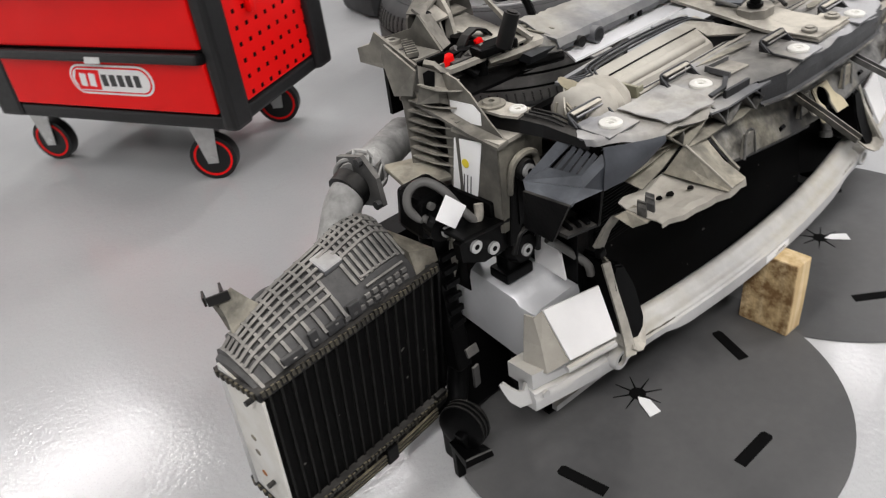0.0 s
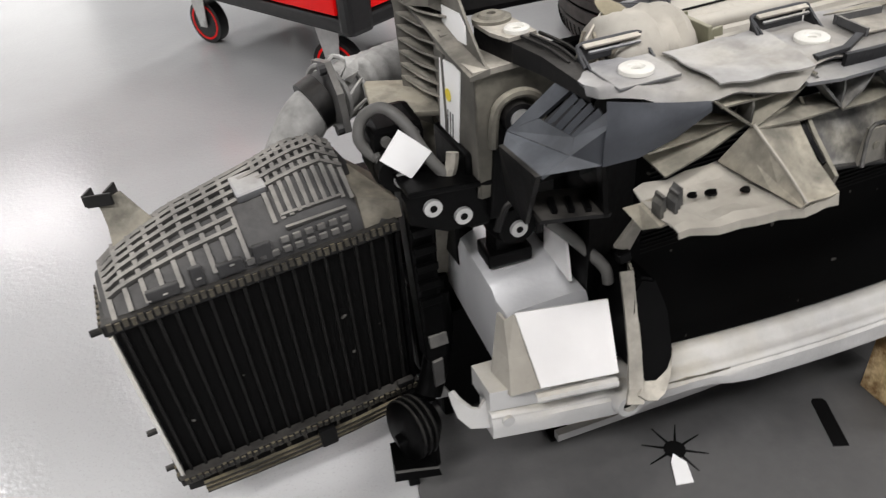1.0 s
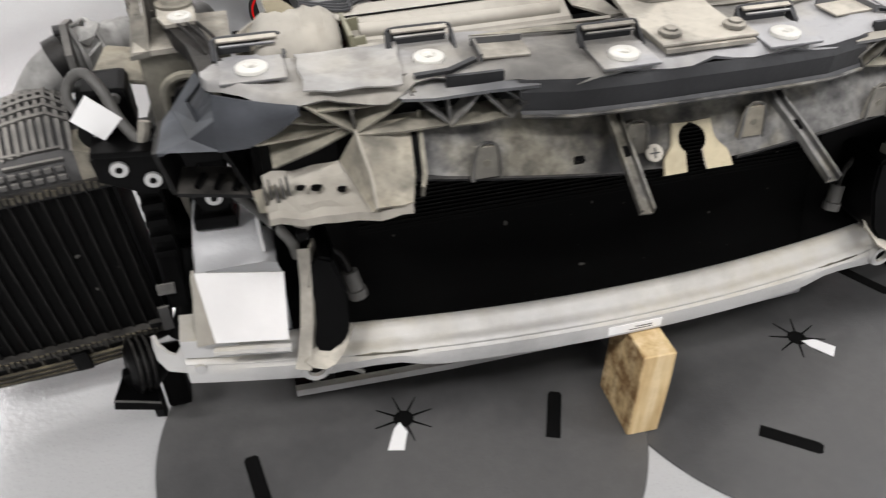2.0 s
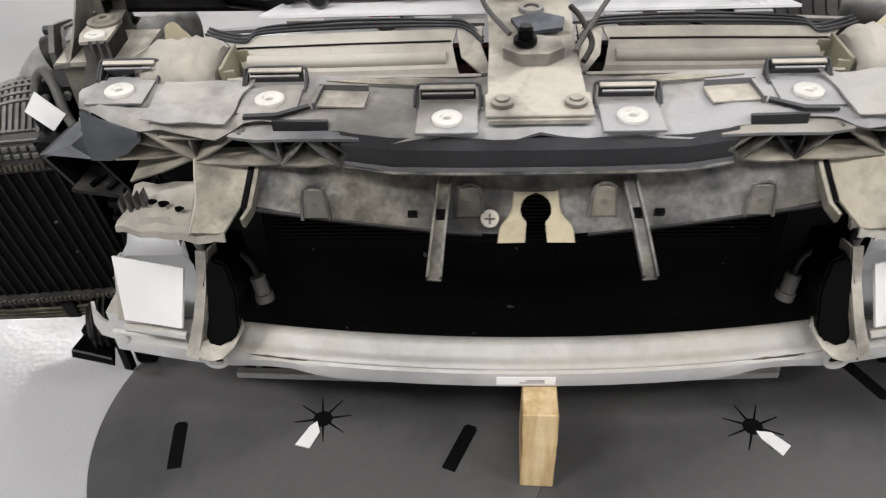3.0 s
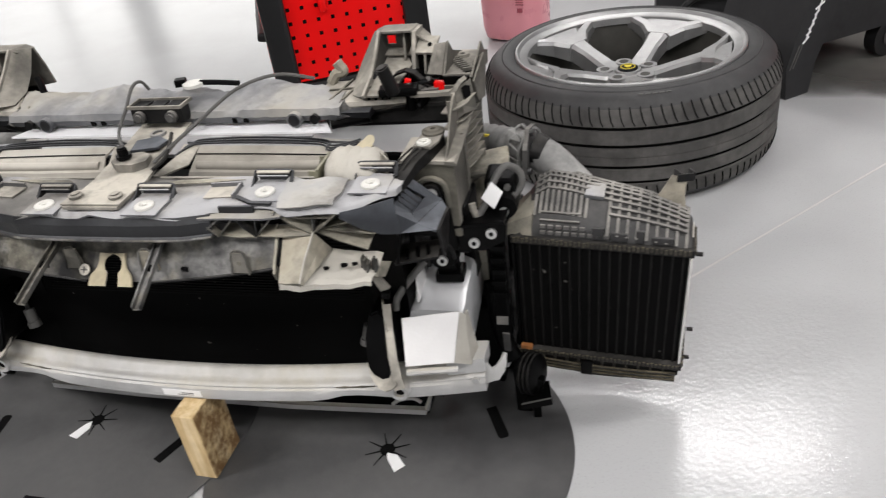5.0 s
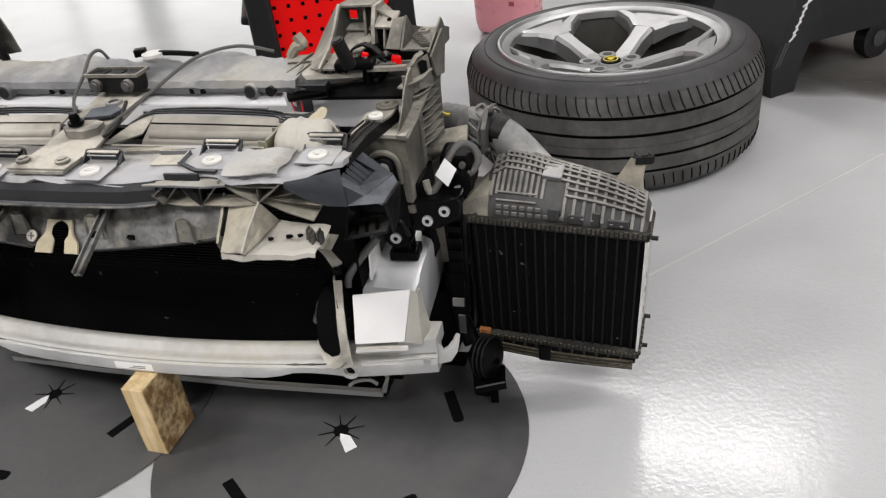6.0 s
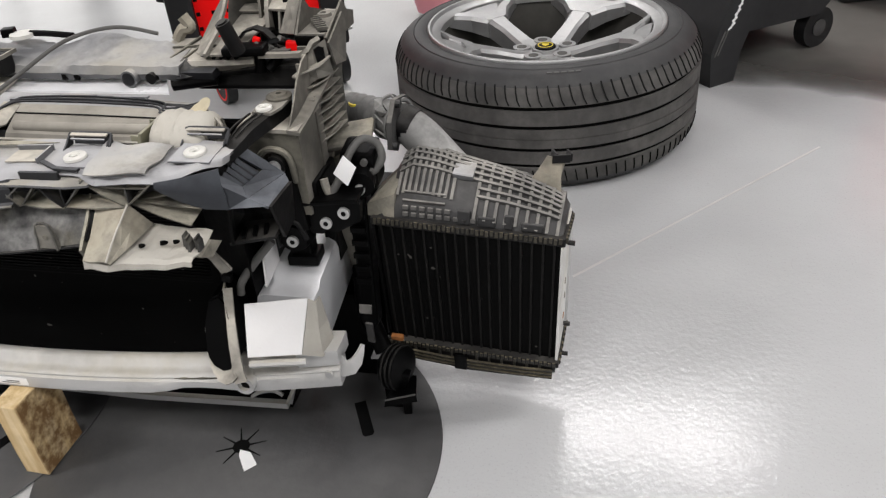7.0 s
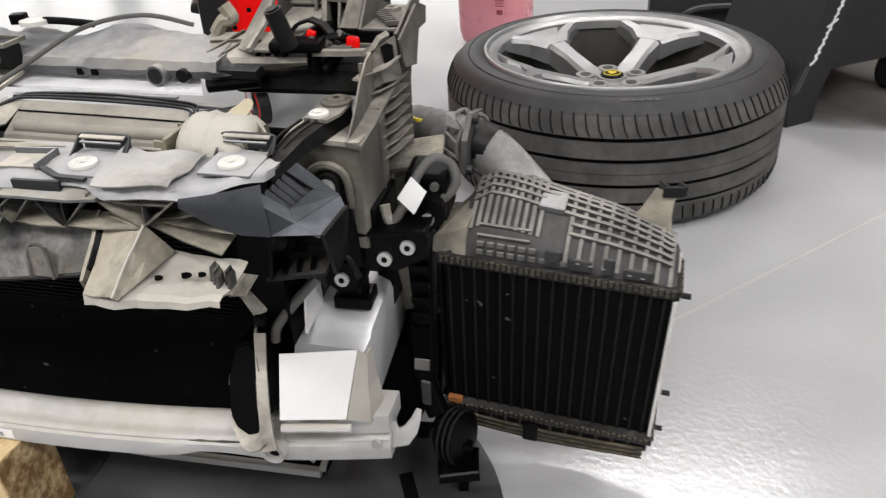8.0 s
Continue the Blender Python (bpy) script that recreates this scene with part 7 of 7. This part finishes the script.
# perforated side panel
side = part("side_panel", Shape().box((CD / 2, 0.010, (Z0 + 0.04 + ZT) / 2), (CD - 0.124, 0.012, ZT - Z0 - 0.045), (0, 0, 0), 0.003), m_red, cart, "red perforated side panel")
hole = None
for i in range(9):
    for j in range(17):
        x, z = 0.072 + 0.0410 * i, Z0 + 0.056 + 0.0400 * j
        m = Matrix.Translation((x, 0.0, z))
        if hole is None:
            hole = part("panel_hole", Shape().box((0, 0.0036, 0), (0.0105, 0.002, 0.0105), (0, 0, 0), 0.001), m_slot, side)
            hole.matrix_local = m
        else:
            repeat("panel_hole", hole.data, m, side)
for k, (x, y, turn) in enumerate(((0.098, 0.136, 20), (0.450, 0.155, 20), (0.110, CL - 0.060, 8), (CD - 0.07, CL - 0.09, 10))):
    t = math.radians(turn)
    ox, oy = x - 0.030 * math.sin(t), y + 0.030 * math.cos(t)
    caster = part("caster_wheel", Shape().cyl((ox - 0.016 * math.cos(t), oy - 0.016 * math.sin(t), 0.0625), (ox + 0.016 * math.cos(t), oy + 0.016 * math.sin(t), 0.0625), 0.0625, seg=36), m_cartblack, cart, "black caster with a red ring", smooth=True)
    for q in (-1, 1):
        e = 0.0165 * q
        ring = Shape().lathe([(0.046, -0.001), (0.052, -0.001), (0.052, 0.001), (0.046, 0.001)], 36)
        bmesh.ops.transform(ring.bm, matrix=Matrix.Translation((ox + e * math.cos(t), oy + e * math.sin(t), 0.0625)) @ Matrix.Rotation(t, 4, "Z") @ Matrix.Rotation(math.pi / 2, 4, "Y"), verts=ring.bm.verts)
        part("red_ring", ring, m_red, caster)
        f = 0.023 * q
        fork = Shape().prism([(-0.014, 0.05), (0.014, 0.05), (0.042, Z0 - 0.002), (-0.030, Z0 - 0.002)], "x", f - 0.0015, f + 0.0015)
        bmesh.ops.transform(fork.bm, matrix=Matrix.Translation((ox, oy, 0)) @ Matrix.Rotation(t, 4, "Z"), verts=fork.bm.verts)
        part("fork", fork, m_steel, caster, "zinc fork")
    part("axle", Shape().cyl((ox - 0.027 * math.cos(t), oy - 0.027 * math.sin(t), 0.0625), (ox + 0.027 * math.cos(t), oy + 0.027 * math.sin(t), 0.0625), 0.008, seg=12), m_steel, caster)
    part("swivel", Shape().box((x, y, Z0 - 0.004), (0.08, 0.07, 0.008), (0, 0, turn), 0.003), m_steel, caster)
    if k == 0:
        part("brake_lever", Shape().box((x - 0.030, y + 0.046, Z0 - 0.016), (0.026, 0.075, 0.010), (6, 0, turn), 0.004), m_steel, caster, "zinc brake lever")
part("side_hook", Shape().box((0.172, -0.006, 0.448), (0.022, 0.020, 0.052), (0, 0, 0), 0.008), m_red, cart, "small red plastic hook", smooth=True)

# ---- pink canister ----
CAN = Matrix.Translation((0.16, 2.22, 0.0)) @ Matrix.Rotation(math.radians(-12), 4, "Z")
can = thing("canister", (0, 0, 0), "translucent pink plastic fluid canister with small red marks", "canister", "", CAN)
rings = []
for z, w, d in ((0.0, 0.09, 0.06), (0.012, 0.118, 0.085), (0.05, 0.128, 0.092), (0.15, 0.130, 0.094), (0.22, 0.126, 0.09), (0.27, 0.10, 0.07), (0.30, 0.05, 0.045), (0.31, 0.03, 0.03)):
    rings.append([(w * (abs(math.cos(a)) ** 0.6) * (1 if math.cos(a) > 0 else -1), d * (abs(math.sin(a)) ** 0.6) * (1 if math.sin(a) > 0 else -1), z) for a in (2 * math.pi * k / 32 for k in range(32))])
part("body", Shape().loft(rings), m_pink, can, "pink canister body", smooth=True)
part("cap", Shape().cyl((0, 0, 0.308), (0, 0, 0.34), 0.028, seg=24), m_washer, can, smooth=True)
part("grip_slot", Shape().box((-0.045, -0.0905, 0.215), (0.05, 0.004, 0.02), (0, 0, 0), 0.003), m_canmark, can)
part("printed_mark", Shape().box((0.055, -0.0948, 0.130), (0.022, 0.001, 0.016)), m_canmark, can)
for k in range(4):
    part("printed_line", Shape().box((0.055, -0.0948, 0.152 + 0.009 * k), (0.034 - 0.004 * (k % 2), 0.001, 0.003)), m_canmark, can)

# ---- charcoal covered trolley with a pale script mark ----
TROL = Matrix.Translation((1.10, 1.50, 0.0)) @ Matrix.Rotation(math.radians(40), 4, "Z")
trol = thing("covered_trolley", (0, 0, 0), "charcoal covered workshop trolley on casters with a pale mark", "trolley", "", TROL)
leg = Shape().prism([(-0.02, 0.0), (0.07, 0.0), (0.085, 0.09), (0.30, 0.58), (0.30, 0.75), (0.20, 0.75), (0.03, 0.27), (-0.03, 0.10)], "y", 0.0, 0.30)
part("front_leg", leg, m_bag, trol, "charcoal sloping leg")
part("body", Shape().prism([(0.07, 0.14), (0.12, 0.12), (0.44, 0.11), (0.50, 0.16), (0.60, 0.70), (0.28, 0.75)], "y", 0.04, 0.34), m_bag, trol, "charcoal body")
for k in range(22):
    q = 0.020 * (k + 0.5)
    part("script_bar", Shape().box((0.030 + q * 0.407, -0.0015, 0.160 + q * 0.914), (0.016 + 0.012 * ((k * 7) % 5 == 0) + 0.004 * (k % 3), 0.002, 0.0045), (0, -36 + 10 * (k % 2), 0)), m_tag, trol)
part("script_bar", Shape().box((0.119, -0.0015, 0.36), (0.004, 0.002, 0.43), (0, 24, 0)), m_tag, trol)
for k in range(2):
    part("trim_line", Shape().box((-0.002 + 0.012 * k, -0.0012, 0.125 + 0.002 * k), (0.004, 0.002, 0.075), (0, 24, 0)), m_grey, trol)
cw = part("caster", Shape().cyl((0.46, 0.05, 0.062), (0.46, 0.09, 0.062), 0.062, seg=32), m_cartblack, trol, "black caster", smooth=True)
part("caster_hub", Shape().cyl((0.46, 0.046, 0.062), (0.46, 0.05, 0.062), 0.026, 0.024, 24), m_rib, cw, "bright metal hub", smooth=True)
part("caster", Shape().cyl((0.46, 0.29, 0.062), (0.46, 0.33, 0.062), 0.062, seg=32), m_cartblack, trol, smooth=True)

# dark goods and a second red cart beyond
far = thing("storage_crate", (1.75, 2.55, 0), "black storage crate standing on the floor", "crate", "", Matrix())
part("box", Shape().box((1.85, 2.6, 0.25), (0.7, 0.5, 0.5), (0, 0, 15), 0.02), m_bag, far)
far2 = thing("red_cabinet", (1.9, 2.1, 0), "red and black workshop cabinet on wheels", "cabinet", "", Matrix())
part("body", Shape().box((2.0, 2.25, 0.50), (0.42, 0.32, 0.66), (0, 0, 20), 0.01), m_red, far2)
part("base", Shape().box((2.0, 2.25, 0.13), (0.44, 0.34, 0.08), (0, 0, 20), 0.01), m_cartblack, far2)
for dx, dy in ((-0.16, -0.13), (0.16, -0.13), (-0.16, 0.13), (0.16, 0.13)):
    part("caster", Shape().cyl((2.0 + dx - 0.015, 2.25 + dy, 0.045), (2.0 + dx + 0.015, 2.25 + dy, 0.045), 0.045, seg=20), m_cartblack, far2)
far3 = thing("gear_bag", (0.95, 2.05, 0), "black equipment bag lying on the floor", "bag", "", Matrix())
part("bag", Shape().box((0.98, 2.12, 0.13), (0.55, 0.3, 0.26), (0, 0, -8), 0.06), m_bag, far3, smooth=True)
part("strap", Shape().tube([(0.76, 1.97, 0.10), (0.85, 1.955, 0.19), (1.1, 1.93, 0.19), (1.2, 1.93, 0.1)], 0.012, 8), m_cartblack, far3)

# scratch across the floor
structure("floor_scratch", Shape().prism([(0.769, 0.519), (0.773, 0.515), (1.0485, 0.8185), (1.323, 1.123), (1.319, 1.127), (1.0445, 0.8215)], "z", 0.0002, 0.0005), m_slat, "long pale scratch in the floor coating")
